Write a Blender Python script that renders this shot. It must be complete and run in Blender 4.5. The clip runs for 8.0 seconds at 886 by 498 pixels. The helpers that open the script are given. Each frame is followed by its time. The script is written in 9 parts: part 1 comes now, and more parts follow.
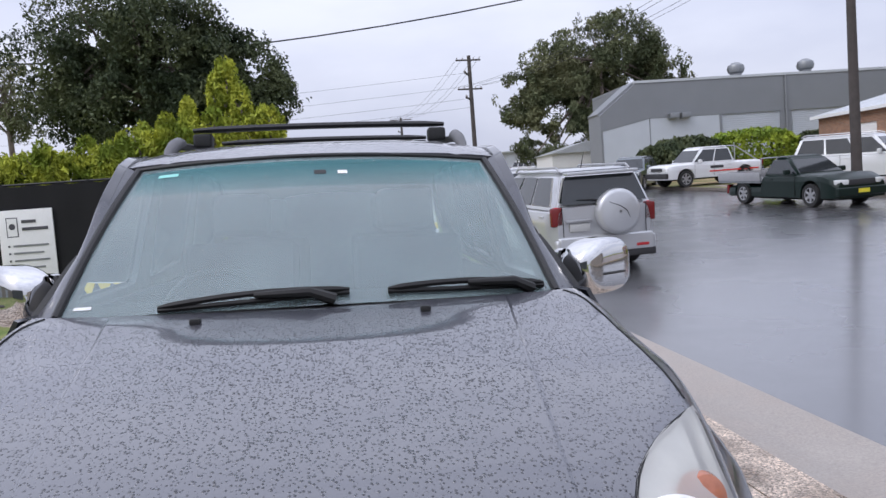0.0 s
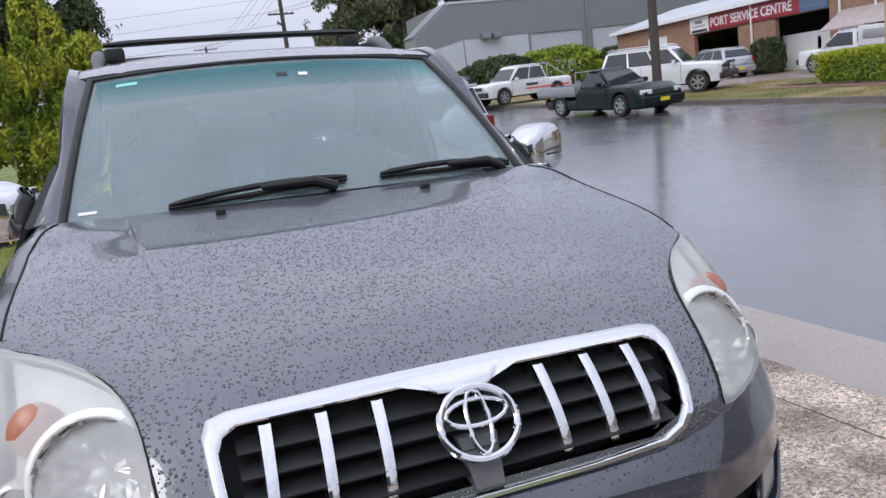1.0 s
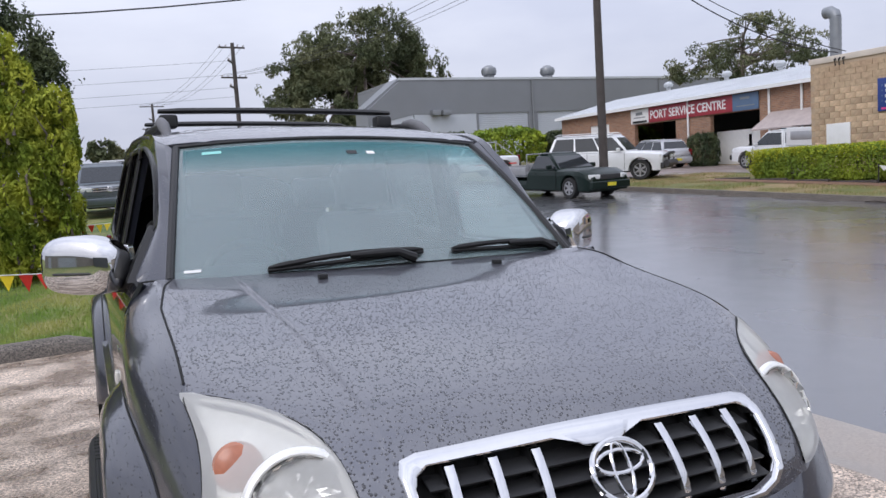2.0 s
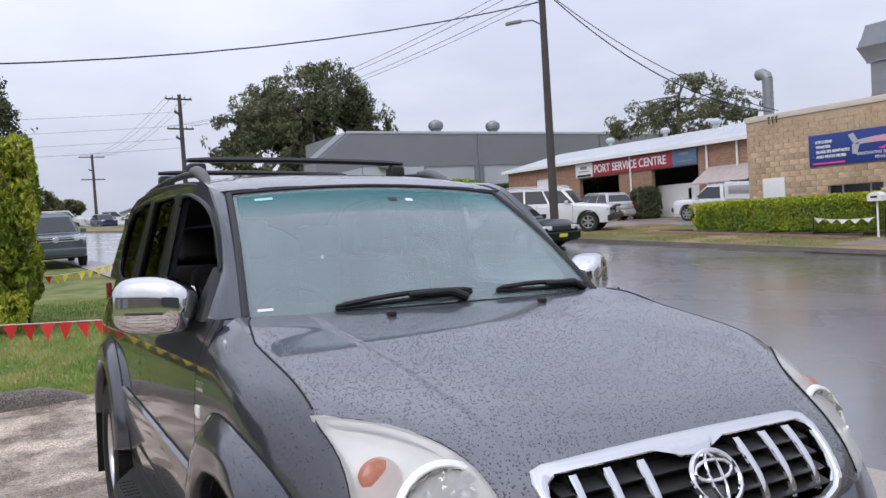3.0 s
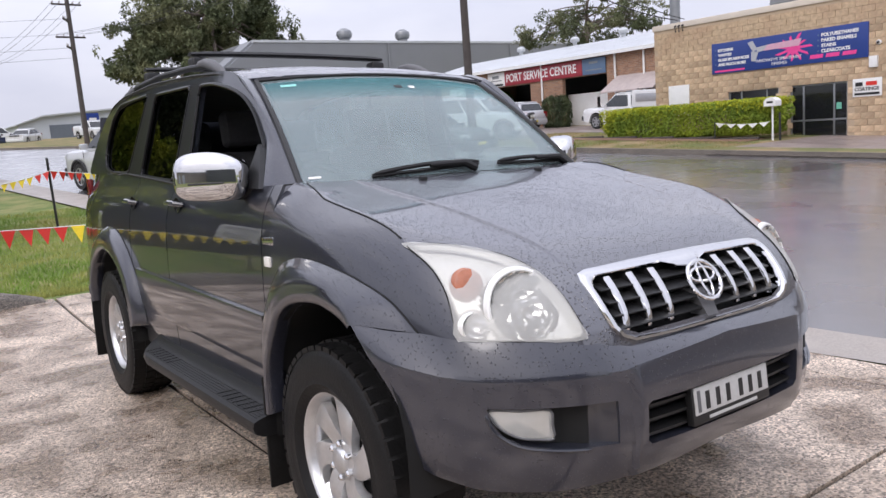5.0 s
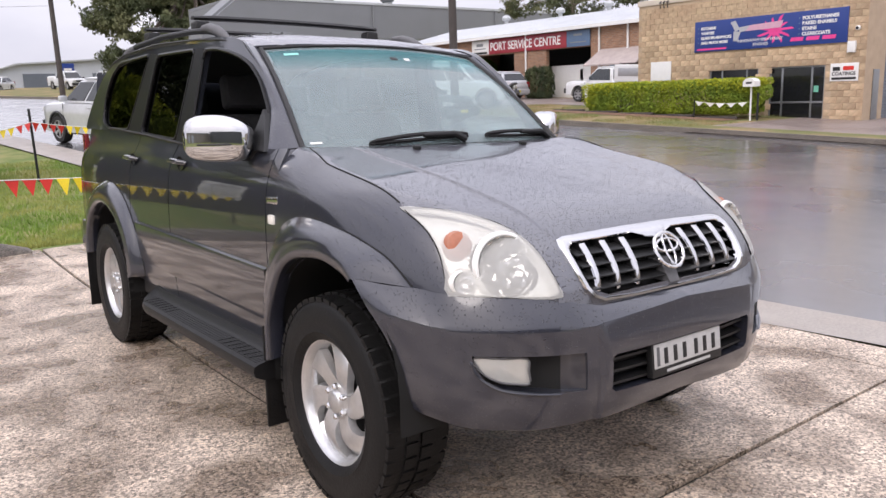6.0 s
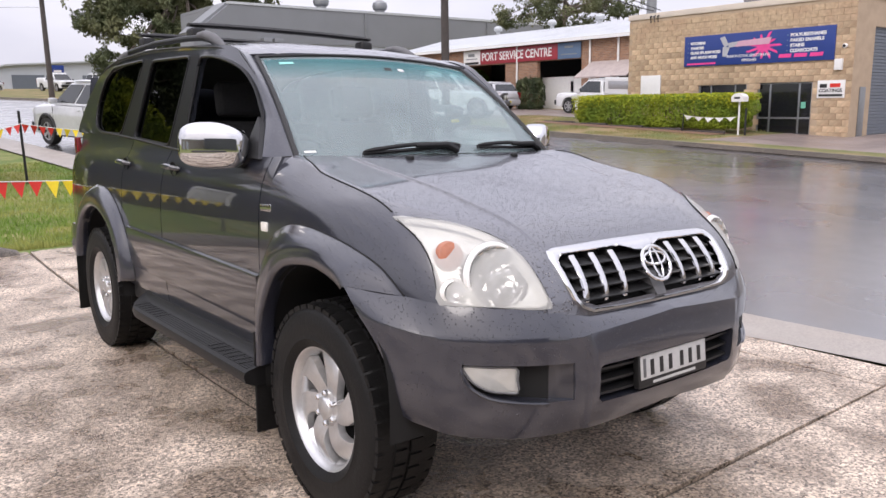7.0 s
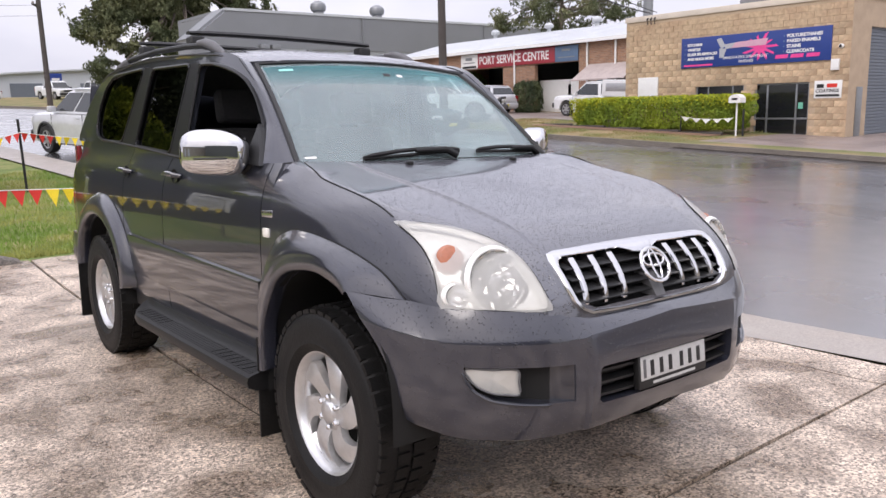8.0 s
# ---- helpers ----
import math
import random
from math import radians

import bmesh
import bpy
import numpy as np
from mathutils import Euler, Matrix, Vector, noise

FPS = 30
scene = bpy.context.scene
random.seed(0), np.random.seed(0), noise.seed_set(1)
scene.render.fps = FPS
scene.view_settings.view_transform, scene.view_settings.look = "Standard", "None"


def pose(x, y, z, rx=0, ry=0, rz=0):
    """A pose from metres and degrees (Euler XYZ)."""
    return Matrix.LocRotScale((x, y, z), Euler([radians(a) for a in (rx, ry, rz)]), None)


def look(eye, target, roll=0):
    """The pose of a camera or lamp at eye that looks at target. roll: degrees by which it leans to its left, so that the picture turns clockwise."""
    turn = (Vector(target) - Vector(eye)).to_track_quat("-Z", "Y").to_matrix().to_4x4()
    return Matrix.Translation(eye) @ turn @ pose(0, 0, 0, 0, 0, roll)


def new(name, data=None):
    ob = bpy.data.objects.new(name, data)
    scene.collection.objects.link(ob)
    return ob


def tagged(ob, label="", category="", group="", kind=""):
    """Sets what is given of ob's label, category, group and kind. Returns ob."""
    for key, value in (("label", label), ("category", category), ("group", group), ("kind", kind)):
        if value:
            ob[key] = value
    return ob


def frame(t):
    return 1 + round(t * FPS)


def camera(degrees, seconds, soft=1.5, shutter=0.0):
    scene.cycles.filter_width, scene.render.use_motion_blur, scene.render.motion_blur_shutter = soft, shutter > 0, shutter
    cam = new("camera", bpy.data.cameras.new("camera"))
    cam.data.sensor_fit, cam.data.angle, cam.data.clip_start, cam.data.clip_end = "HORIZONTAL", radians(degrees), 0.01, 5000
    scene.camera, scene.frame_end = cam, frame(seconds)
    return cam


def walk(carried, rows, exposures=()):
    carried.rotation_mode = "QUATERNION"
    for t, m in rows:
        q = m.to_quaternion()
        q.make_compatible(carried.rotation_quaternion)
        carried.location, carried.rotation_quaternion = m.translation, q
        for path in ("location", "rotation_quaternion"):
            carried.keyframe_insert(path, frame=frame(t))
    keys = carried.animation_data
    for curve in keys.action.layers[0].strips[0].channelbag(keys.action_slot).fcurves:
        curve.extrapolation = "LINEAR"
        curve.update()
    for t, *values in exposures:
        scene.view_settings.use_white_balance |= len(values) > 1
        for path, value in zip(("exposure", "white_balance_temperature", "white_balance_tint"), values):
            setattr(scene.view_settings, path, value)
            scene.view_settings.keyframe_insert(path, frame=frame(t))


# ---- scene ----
cam = camera(60.3, 8.0)
PATH = [
    (0, (0.104, -1.759, 1.506), (0.348, 0.224, 1.417), -2.5),
    (0.5, (-0.163, -1.883, 1.471), (0.257, 0.066, 1.296), -5.8),
    (1, (-0.449, -1.905, 1.417), (0.222, -0.047, 1.111), -5.9),
    (1.5, (-0.688, -1.968, 1.441), (0.073, -0.139, 1.169), -3.7),
    (2, (-0.936, -1.955, 1.479), (-0.091, -0.148, 1.345), -2.5),
    (3.5, (-1.542, -1.937, 1.454), (-0.505, -0.227, 1.457), -2.8),
    (4, (-1.723, -1.902, 1.441), (-0.639, -0.221, 1.42), -2.6),
    (4.5, (-1.836, -1.978, 1.425), (-0.711, -0.327, 1.327), -2.6),
    (5, (-1.963, -2.129, 1.338), (-0.799, -0.523, 1.097), -3.5),
    (6.5, (-2.178, -2.313, 1.372), (-0.952, -0.767, 1.049), -0.3),
    (7, (-2.179, -2.315, 1.371), (-0.948, -0.768, 1.064), -0.1),
    (7.5, (-2.187, -2.303, 1.38), (-0.955, -0.756, 1.082), -0.3),
    (8, (-2.197, -2.331, 1.375), (-0.964, -0.784, 1.078), -0.7),
]
# the parked car's own axes: x to its left side, y to its tail; it stands on a driveway that falls to the street
CAR = pose(0, 0, 0, -1.2, 0, 0) @ pose(0, 0, 0, 0, 1.9, 0)
walk(cam, [(t, CAR @ look(eye, target, roll)) for t, eye, target, roll in PATH],
     [(0.0, 0.20, 6030, 12), (2.0, 0.15, 6080, 11), (4.6, 0.20, 6200, 11), (5.1, 0.42, 6350, 13), (6.3, 0.53, 6600, 14), (8.0, 0.53, 6550, 14)])

# ---- sky and light: an overcast, wet day ----
world = bpy.data.worlds.new("sky")
scene.world = world
world.use_nodes = True
wn, wl = world.node_tree.nodes, world.node_tree.links
sky = wn.new("ShaderNodeTexSky")
sky.sky_type, sky.sun_disc = "NISHITA", False
sky.sun_elevation, sky.sun_rotation = radians(44), radians(240)
sky.dust_density, sky.air_density = 6.0, 1.0
bg = wn["Background"]
tc = wn.new("ShaderNodeTexCoord")
mp = wn.new("ShaderNodeMapping")
mp.inputs["Scale"].default_value = (1.4, 1.4, 4.0)
cloud = wn.new("ShaderNodeTexNoise")
cloud.inputs["Scale"].default_value, cloud.inputs["Detail"].default_value = 1.6, 6
ramp = wn.new("ShaderNodeValToRGB")
ramp.color_ramp.elements[0].position, ramp.color_ramp.elements[0].color = 0.37, (6.2, 6.3, 7.25, 1)
ramp.color_ramp.elements[1].position, ramp.color_ramp.elements[1].color = 0.63, (7.9, 7.9, 8.6, 1)
mix = wn.new("ShaderNodeMix")
mix.data_type = "RGBA"
mix.inputs[0].default_value = 0.88
wl.new(tc.outputs["Generated"], mp.inputs["Vector"])
wl.new(mp.outputs["Vector"], cloud.inputs["Vector"])
wl.new(cloud.outputs["Fac"], ramp.inputs["Fac"])
wl.new(sky.outputs["Color"], mix.inputs[6])
wl.new(ramp.outputs["Color"], mix.inputs[7])
# an overcast sky is about twice as bright overhead as at the horizon
up, lift, dome = wn.new("ShaderNodeSeparateXYZ"), wn.new("ShaderNodeMapRange"), wn.new("ShaderNodeMix")
lift.inputs["To Min"].default_value, lift.inputs["To Max"].default_value = 0.88, 1.95
dome.data_type, dome.blend_type = "RGBA", "MULTIPLY"
dome.inputs[0].default_value = 1.0
wl.new(tc.outputs["Generated"], up.inputs[0])
wl.new(up.outputs["Z"], lift.inputs["Value"])
wl.new(mix.outputs[2], dome.inputs[6])
wl.new(lift.outputs["Result"], dome.inputs[7])
wl.new(dome.outputs[2], bg.inputs["Color"])
bg.inputs["Strength"].default_value = 0.1

sun = new("sun", bpy.data.lights.new("sun", "SUN"))
sun.data.energy, sun.data.angle, sun.data.color = 0.75, radians(30), (1.0, 0.96, 0.91)
sun.matrix_world = look((0, 0, 40), (36, 21, 0))


# ---- materials ----
def mat(name, color, rough=0.6, metal=0.0, vary=0.12, scale=6.0, fine=60.0, bump=0.0, bump_scale=80.0, coat=0.0, spec=0.5,
        rough_vary=0.0, tint=None, hue=0.0, coat_rough=0.03):
    """A surface with two scales of colour variation and a fine relief. tint: a second colour in patches."""
    m = bpy.data.materials.new(name)
    m.use_nodes = True
    n, l = m.node_tree.nodes, m.node_tree.links
    b = n["Principled BSDF"]
    b.inputs["Metallic"].default_value, b.inputs["Roughness"].default_value = metal, rough
    b.inputs["Coat Weight"].default_value, b.inputs["Coat Roughness"].default_value = coat, coat_rough
    b.inputs["Specular IOR Level"].default_value = spec
    co = n.new("ShaderNodeTexCoord")
    big, small = n.new("ShaderNodeTexNoise"), n.new("ShaderNodeTexNoise")
    big.inputs["Scale"].default_value, big.inputs["Detail"].default_value = scale, 4
    small.inputs["Scale"].default_value, small.inputs["Detail"].default_value = fine, 3
    for q in (big, small):
        l.new(co.outputs["Object"], q.inputs["Vector"])
    add = n.new("ShaderNodeMath")
    add.operation = "ADD"
    l.new(big.outputs["Fac"], add.inputs[0])
    l.new(small.outputs["Fac"], add.inputs[1])
    r = n.new("ShaderNodeMapRange")
    r.inputs["From Min"].default_value, r.inputs["From Max"].default_value = 0.6, 1.4
    r.inputs["To Min"].default_value, r.inputs["To Max"].default_value = 1 - vary, 1 + vary
    l.new(add.outputs[0], r.inputs["Value"])
    c = n.new("ShaderNodeMix")
    c.data_type, c.blend_type = "RGBA", "MIX"
    c.inputs[6].default_value = (*color, 1)
    c.inputs[7].default_value = (*(tint or color), 1)
    rr = n.new("ShaderNodeMapRange")
    rr.inputs["From Min"].default_value, rr.inputs["From Max"].default_value = 0.42, 0.6
    l.new(big.outputs["Fac"], rr.inputs["Value"])
    l.new(rr.outputs["Result"], c.inputs[0])
    hs = n.new("ShaderNodeHueSaturation")
    l.new(r.outputs["Result"], hs.inputs["Value"])
    l.new(c.outputs[2], hs.inputs["Color"])
    if hue:
        oi = n.new("ShaderNodeObjectInfo")
        hr = n.new("ShaderNodeMapRange")
        hr.inputs["To Min"].default_value, hr.inputs["To Max"].default_value = 1 - hue, 1 + hue
        l.new(oi.outputs["Random"], hr.inputs["Value"])
        mu = n.new("ShaderNodeMath")
        mu.operation = "MULTIPLY"
        l.new(r.outputs["Result"], mu.inputs[0])
        l.new(hr.outputs["Result"], mu.inputs[1])
        l.new(mu.outputs[0], hs.inputs["Value"])
    l.new(hs.outputs["Color"], b.inputs["Base Color"])
    if rough_vary:
        q = n.new("ShaderNodeMapRange")
        q.inputs["From Min"].default_value, q.inputs["From Max"].default_value = 0.35, 0.65
        q.inputs["To Min"].default_value, q.inputs["To Max"].default_value = max(0.02, rough - rough_vary), rough + rough_vary
        l.new(big.outputs["Fac"], q.inputs["Value"])
        l.new(q.outputs["Result"], b.inputs["Roughness"])
    if bump:
        t = n.new("ShaderNodeTexNoise")
        t.inputs["Scale"].default_value, t.inputs["Detail"].default_value = bump_scale, 4
        l.new(co.outputs["Object"], t.inputs["Vector"])
        bp = n.new("ShaderNodeBump")
        bp.inputs["Strength"].default_value, bp.inputs["Distance"].default_value = bump, 0.01
        l.new(t.outputs["Fac"], bp.inputs["Height"])
        l.new(bp.outputs["Normal"], b.inputs["Normal"])
    return m


def drops(m, size, cover, high=0.3, dull=0.7):
    """Beads of rain standing apart on a glossy surface: domes of uneven size, which mirror less than the bare paint
    between them. The dark look of their reflections is put into the base colour.
    """
    n, l = m.node_tree.nodes, m.node_tree.links
    b = n["Principled BSDF"]
    co = n.new("ShaderNodeTexCoord")
    v = n.new("ShaderNodeTexVoronoi")
    v.inputs["Scale"].default_value, v.inputs["Randomness"].default_value = 1 / size, 0.95
    sep = n.new("ShaderNodeSeparateColor")
    wide = n.new("ShaderNodeMapRange")
    wide.inputs["To Min"].default_value, wide.inputs["To Max"].default_value = cover * 0.3, cover
    l.new(co.outputs["Object"], v.inputs["Vector"])
    l.new(v.outputs["Color"], sep.inputs[0])
    l.new(sep.outputs[0], wide.inputs["Value"])
    q = n.new("ShaderNodeMath")
    q.operation = "DIVIDE"
    l.new(v.outputs["Distance"], q.inputs[0])
    l.new(wide.outputs["Result"], q.inputs[1])
    dome = n.new("ShaderNodeMapRange")
    dome.interpolation_type = "SMOOTHERSTEP"
    dome.inputs["From Min"].default_value, dome.inputs["From Max"].default_value = 0.35, 1.0
    dome.inputs["To Min"].default_value, dome.inputs["To Max"].default_value = 1.0, 0.0
    l.new(q.outputs[0], dome.inputs["Value"])
    bp = n.new("ShaderNodeBump")
    bp.inputs["Strength"].default_value, bp.inputs["Distance"].default_value = 1.0, size * high
    l.new(dome.outputs["Result"], bp.inputs["Height"])
    l.new(bp.outputs["Normal"], b.inputs["Normal"])
    l.new(bp.outputs["Normal"], b.inputs["Coat Normal"])
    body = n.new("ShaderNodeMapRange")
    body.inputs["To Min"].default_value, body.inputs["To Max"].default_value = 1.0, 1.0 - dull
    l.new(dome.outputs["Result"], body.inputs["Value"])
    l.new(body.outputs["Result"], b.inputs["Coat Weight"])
    # base colour darkened inside each bead for the dark surroundings it reflects
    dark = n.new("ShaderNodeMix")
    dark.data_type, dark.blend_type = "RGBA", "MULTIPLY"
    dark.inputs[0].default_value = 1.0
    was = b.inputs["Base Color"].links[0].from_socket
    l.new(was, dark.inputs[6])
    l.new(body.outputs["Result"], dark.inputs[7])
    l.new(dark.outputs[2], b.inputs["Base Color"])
    return m


def speckle(m, size):
    """Exposed stones in concrete: light and dark grains with a relief."""
    n, l = m.node_tree.nodes, m.node_tree.links
    b = n["Principled BSDF"]
    hs = [q for q in n if q.type == "HUE_SAT"][0]
    co = [q for q in n if q.type == "TEX_COORD"][0]
    v = n.new("ShaderNodeTexVoronoi")
    v.inputs["Scale"].default_value = 1 / size
    l.new(co.outputs["Object"], v.inputs["Vector"])
    sep = n.new("ShaderNodeSeparateColor")
    l.new(v.outputs["Color"], sep.inputs[0])
    r = n.new("ShaderNodeMapRange")
    r.inputs["To Min"].default_value, r.inputs["To Max"].default_value = 0.22, 1.65
    l.new(sep.outputs[0], r.inputs["Value"])
    mx = n.new("ShaderNodeMix")
    mx.data_type, mx.blend_type = "RGBA", "MULTIPLY"
    mx.inputs[0].default_value = 0.95
    cc = n.new("ShaderNodeCombineColor")
    for k in range(3):
        l.new(r.outputs["Result"], cc.inputs[k])
    l.new(hs.outputs["Color"], mx.inputs[6])
    l.new(cc.outputs[0], mx.inputs[7])
    l.new(mx.outputs[2], b.inputs["Base Color"])
    return m


def clear(name, color, gloss=0.15, rough=0.0, haze=0.0, haze_color=(0.75, 0.76, 0.74), cut=1.0):
    """Glass or a clear plastic lens: sees through, and mirrors more at a slant. haze: share of an even diffuse colour
    laid over it.
    """
    m = bpy.data.materials.new(name)
    m.use_nodes = True
    n, l = m.node_tree.nodes, m.node_tree.links
    n.remove(n["Principled BSDF"])
    t, g, fr, mx = n.new("ShaderNodeBsdfTransparent"), n.new("ShaderNodeBsdfGlossy"), n.new("ShaderNodeFresnel"), n.new("ShaderNodeMixShader")
    t.inputs["Color"].default_value = (*color, 1)
    g.inputs["Roughness"].default_value = rough
    fr.inputs["IOR"].default_value = 1.0 + gloss * 4
    sc = n.new("ShaderNodeMath")
    sc.operation = "MULTIPLY"
    sc.inputs[1].default_value = cut
    l.new(fr.outputs[0], sc.inputs[0])
    l.new(sc.outputs[0], mx.inputs[0])
    l.new(t.outputs[0], mx.inputs[1])
    l.new(g.outputs[0], mx.inputs[2])
    out = mx
    if haze:
        d = n.new("ShaderNodeBsdfDiffuse")
        d.inputs["Color"].default_value = (*haze_color, 1)
        mh = n.new("ShaderNodeMixShader")
        nz = n.new("ShaderNodeTexNoise")
        nz.inputs["Scale"].default_value, nz.inputs["Detail"].default_value = 5, 5
        co = n.new("ShaderNodeTexCoord")
        l.new(co.outputs["Object"], nz.inputs["Vector"])
        q = n.new("ShaderNodeMapRange")
        q.inputs["From Min"].default_value, q.inputs["From Max"].default_value = 0.3, 0.7
        q.inputs["To Min"].default_value, q.inputs["To Max"].default_value = haze * 0.85, haze * 1.15
        l.new(nz.outputs["Fac"], q.inputs["Value"])
        l.new(q.outputs["Result"], mh.inputs[0])
        l.new(mx.outputs[0], mh.inputs[1])
        l.new(d.outputs[0], mh.inputs[2])
        out = mh
    l.new(out.outputs[0], n["Material Output"].inputs["Surface"])
    return m


# ---- mesh helpers ----
def part(name, bm, material, parent=None, label="", smooth=35):
    me = bpy.data.meshes.new(name)
    bmesh.ops.recalc_face_normals(bm, faces=bm.faces[:])
    bm.to_mesh(me)
    bm.free()
    for p in me.polygons:
        p.use_smooth = smooth > 0
    if smooth > 0:
        me.set_sharp_from_angle(angle=radians(smooth))
    me.materials.append(material)
    ob = new(name, me)
    ob.parent = parent
    if label:
        tagged(ob, label)
    return ob


def thing(name, label, category, group="", kind="", m=None):
    ob = new(name)
    ob.empty_display_size = 0.2
    tagged(ob, label, category, group, kind)
    if m is not None:
        ob.matrix_world = m
    return ob


def box(bm, x0, x1, y0, y1, z0, z1, bevel=0.0, m=None, seg=2):
    made = bmesh.ops.create_cube(bm, size=1.0)["verts"]
    for v in made:
        v.co = Vector(((x0 + x1) / 2 + v.co.x * (x1 - x0), (y0 + y1) / 2 + v.co.y * (y1 - y0), (z0 + z1) / 2 + v.co.z * (z1 - z0)))
    if bevel:
        es = list({e for v in made for e in v.link_edges})
        r = bmesh.ops.bevel(bm, geom=es, offset=bevel, segments=seg, affect="EDGES", profile=0.6)
        made = list({v for f in r["faces"] for v in f.verts} | {v for v in made if v.is_valid})
    if m is not None:
        for v in made:
            v.co = m @ v.co
    return made


def tube(bm, pts, r, seg=8, caps=True):
    """A round bar along pts; r: one radius, or one a point."""
    pts = [Vector(p) for p in pts]
    rs = r if isinstance(r, (list, tuple)) else [r] * len(pts)
    rings = []
    up = Vector((0, 0, 1))
    for i, p in enumerate(pts):
        d = (pts[min(i + 1, len(pts) - 1)] - pts[max(i - 1, 0)]).normalized()
        a = d.cross(up if abs(d.z) < 0.95 else Vector((1, 0, 0))).normalized()
        b = d.cross(a)
        rings.append([bm.verts.new(p + (a * math.cos(k * math.tau / seg) + b * math.sin(k * math.tau / seg)) * rs[i]) for k in range(seg)])
    for i in range(len(rings) - 1):
        for k in range(seg):
            bm.faces.new((rings[i][k], rings[i][(k + 1) % seg], rings[i + 1][(k + 1) % seg], rings[i + 1][k]))
    if caps:
        bm.faces.new(rings[0])
        bm.faces.new(rings[-1][::-1])


def surf(bm, f, nu, nv, keep=None):
    """A sheet f(u, v), u and v from 0 to 1; keep(point) may leave faces out."""
    g = [[bm.verts.new(f(i / nu, j / nv)) for j in range(nv + 1)] for i in range(nu + 1)]
    for i in range(nu):
        for j in range(nv):
            q = (g[i][j], g[i + 1][j], g[i + 1][j + 1], g[i][j + 1])
            if keep is None or keep((q[0].co + q[1].co + q[2].co + q[3].co) / 4):
                bm.faces.new(q)
    loose = [v for v in bm.verts if not v.link_faces]
    bmesh.ops.delete(bm, geom=loose, context="VERTS")
    return g


def thick(bm, d):
    """Gives a sheet a thickness."""
    bmesh.ops.recalc_face_normals(bm, faces=bm.faces[:])
    bmesh.ops.solidify(bm, geom=bm.faces[:], thickness=d)


def prism(bm, poly, place, a, b):
    """A closed solid: the outline poly of (p, q), from depth a to b; place(p, q, d) gives the point."""
    n = len(poly)
    lo = [bm.verts.new(place(p, q, a)) for p, q in poly]
    hi = [bm.verts.new(place(p, q, b)) for p, q in poly]
    bm.faces.new(lo[::-1])
    bm.faces.new(hi)
    for i in range(n):
        bm.faces.new((lo[i], lo[(i + 1) % n], hi[(i + 1) % n], hi[i]))
    return lo + hi


def spin(bm, prof, seg, place, wrap=True):
    """A turned body: the profile of (radius, depth); place(x, y, d) gives the point."""
    rings = [[bm.verts.new(place(r * math.cos(k * math.tau / seg), r * math.sin(k * math.tau / seg), d)) for k in range(seg)] for r, d in prof]
    for i in range(len(rings) - 1):
        for k in range(seg):
            bm.faces.new((rings[i][k], rings[i][(k + 1) % seg], rings[i + 1][(k + 1) % seg], rings[i + 1][k]))
    if wrap:
        for ring, flip in ((rings[0], 1), (rings[-1], -1)):
            bm.faces.new(ring[::flip])


def curve(t, table):
    """A smooth reading of a table of (t, value)."""
    if t <= table[0][0]:
        return table[0][1]
    for (a, p), (b, q) in zip(table, table[1:]):
        if t <= b:
            s = (t - a) / (b - a)
            return p + (q - p) * (s * s * (3 - 2 * s) * 0.35 + s * 0.65)
    return table[-1][1]


def letters(name, text, height, material, parent, m, width=None, label="", bold=0.0):
    """Raised writing in the built-in font, its lower left corner at m, in m's x and y."""
    cu = bpy.data.curves.new(name, "FONT")
    cu.body, cu.size, cu.extrude, cu.offset = text, height * 1.38, 0.006, bold
    tmp = bpy.data.objects.new(name, cu)
    me = bpy.data.meshes.new_from_object(tmp)
    bpy.data.objects.remove(tmp)
    me.name = name
    xs = [v.co.x for v in me.vertices]
    k = (width / (max(xs) - min(xs))) if width else 1.0
    x0 = min(xs)
    for v in me.vertices:
        v.co.x = (v.co.x - x0) * k
    me.materials.clear()
    me.materials.append(material)
    ob = new(name, me)
    ob.parent = parent
    ob.matrix_local = m
    if label:
        tagged(ob, label)
    return ob


# ---- the lie of the land ----
def drive_z(x, y):
    """The driveway, which falls to the street, and the rising verge behind it."""
    a, b = -0.28 + 0.04 * max(-30.0, min(y, 90.0)), -0.0332 * x - 0.0209 * y
    return (a + b + math.sqrt((a - b) ** 2 + 0.0064)) / 2


def road_z(x, y):
    a, b = -0.28 + 0.04 * max(-30.0, min(y, 90.0)), -0.0332 * x - 0.0209 * y - 0.1
    return (a + b + math.sqrt((a - b) ** 2 + 0.0064)) / 2


def bend(y):
    """The street curves away beyond the parked cars."""
    return -0.006 * max(0.0, min(y, 110.0) - 25) ** 2


def kerb_x(y):
    return 3.42 - 0.07 * y + bend(y)


def far_x(y):
    return 16.95 - 0.04 * y + bend(y)


def verge_z(x, y):
    return road_z(x, y) + 0.13


def on_ground(x, y, yaw, z=None, tilt=True):
    """The pose of something that stands at x, y on the road, turned by yaw."""
    h = road_z(x, y) if z is None else z
    if not tilt:
        return pose(x, y, h, 0, 0, yaw)
    slope_x = (road_z(x + 1, y) - road_z(x - 1, y)) / 2
    slope_y = (road_z(x, y + 1) - road_z(x, y - 1)) / 2
    up = Vector((-slope_x, -slope_y, 1)).normalized()
    return Matrix.Translation((x, y, h)) @ Vector((0, 0, 1)).rotation_difference(up).to_matrix().to_4x4() @ pose(0, 0, 0, 0, 0, yaw)

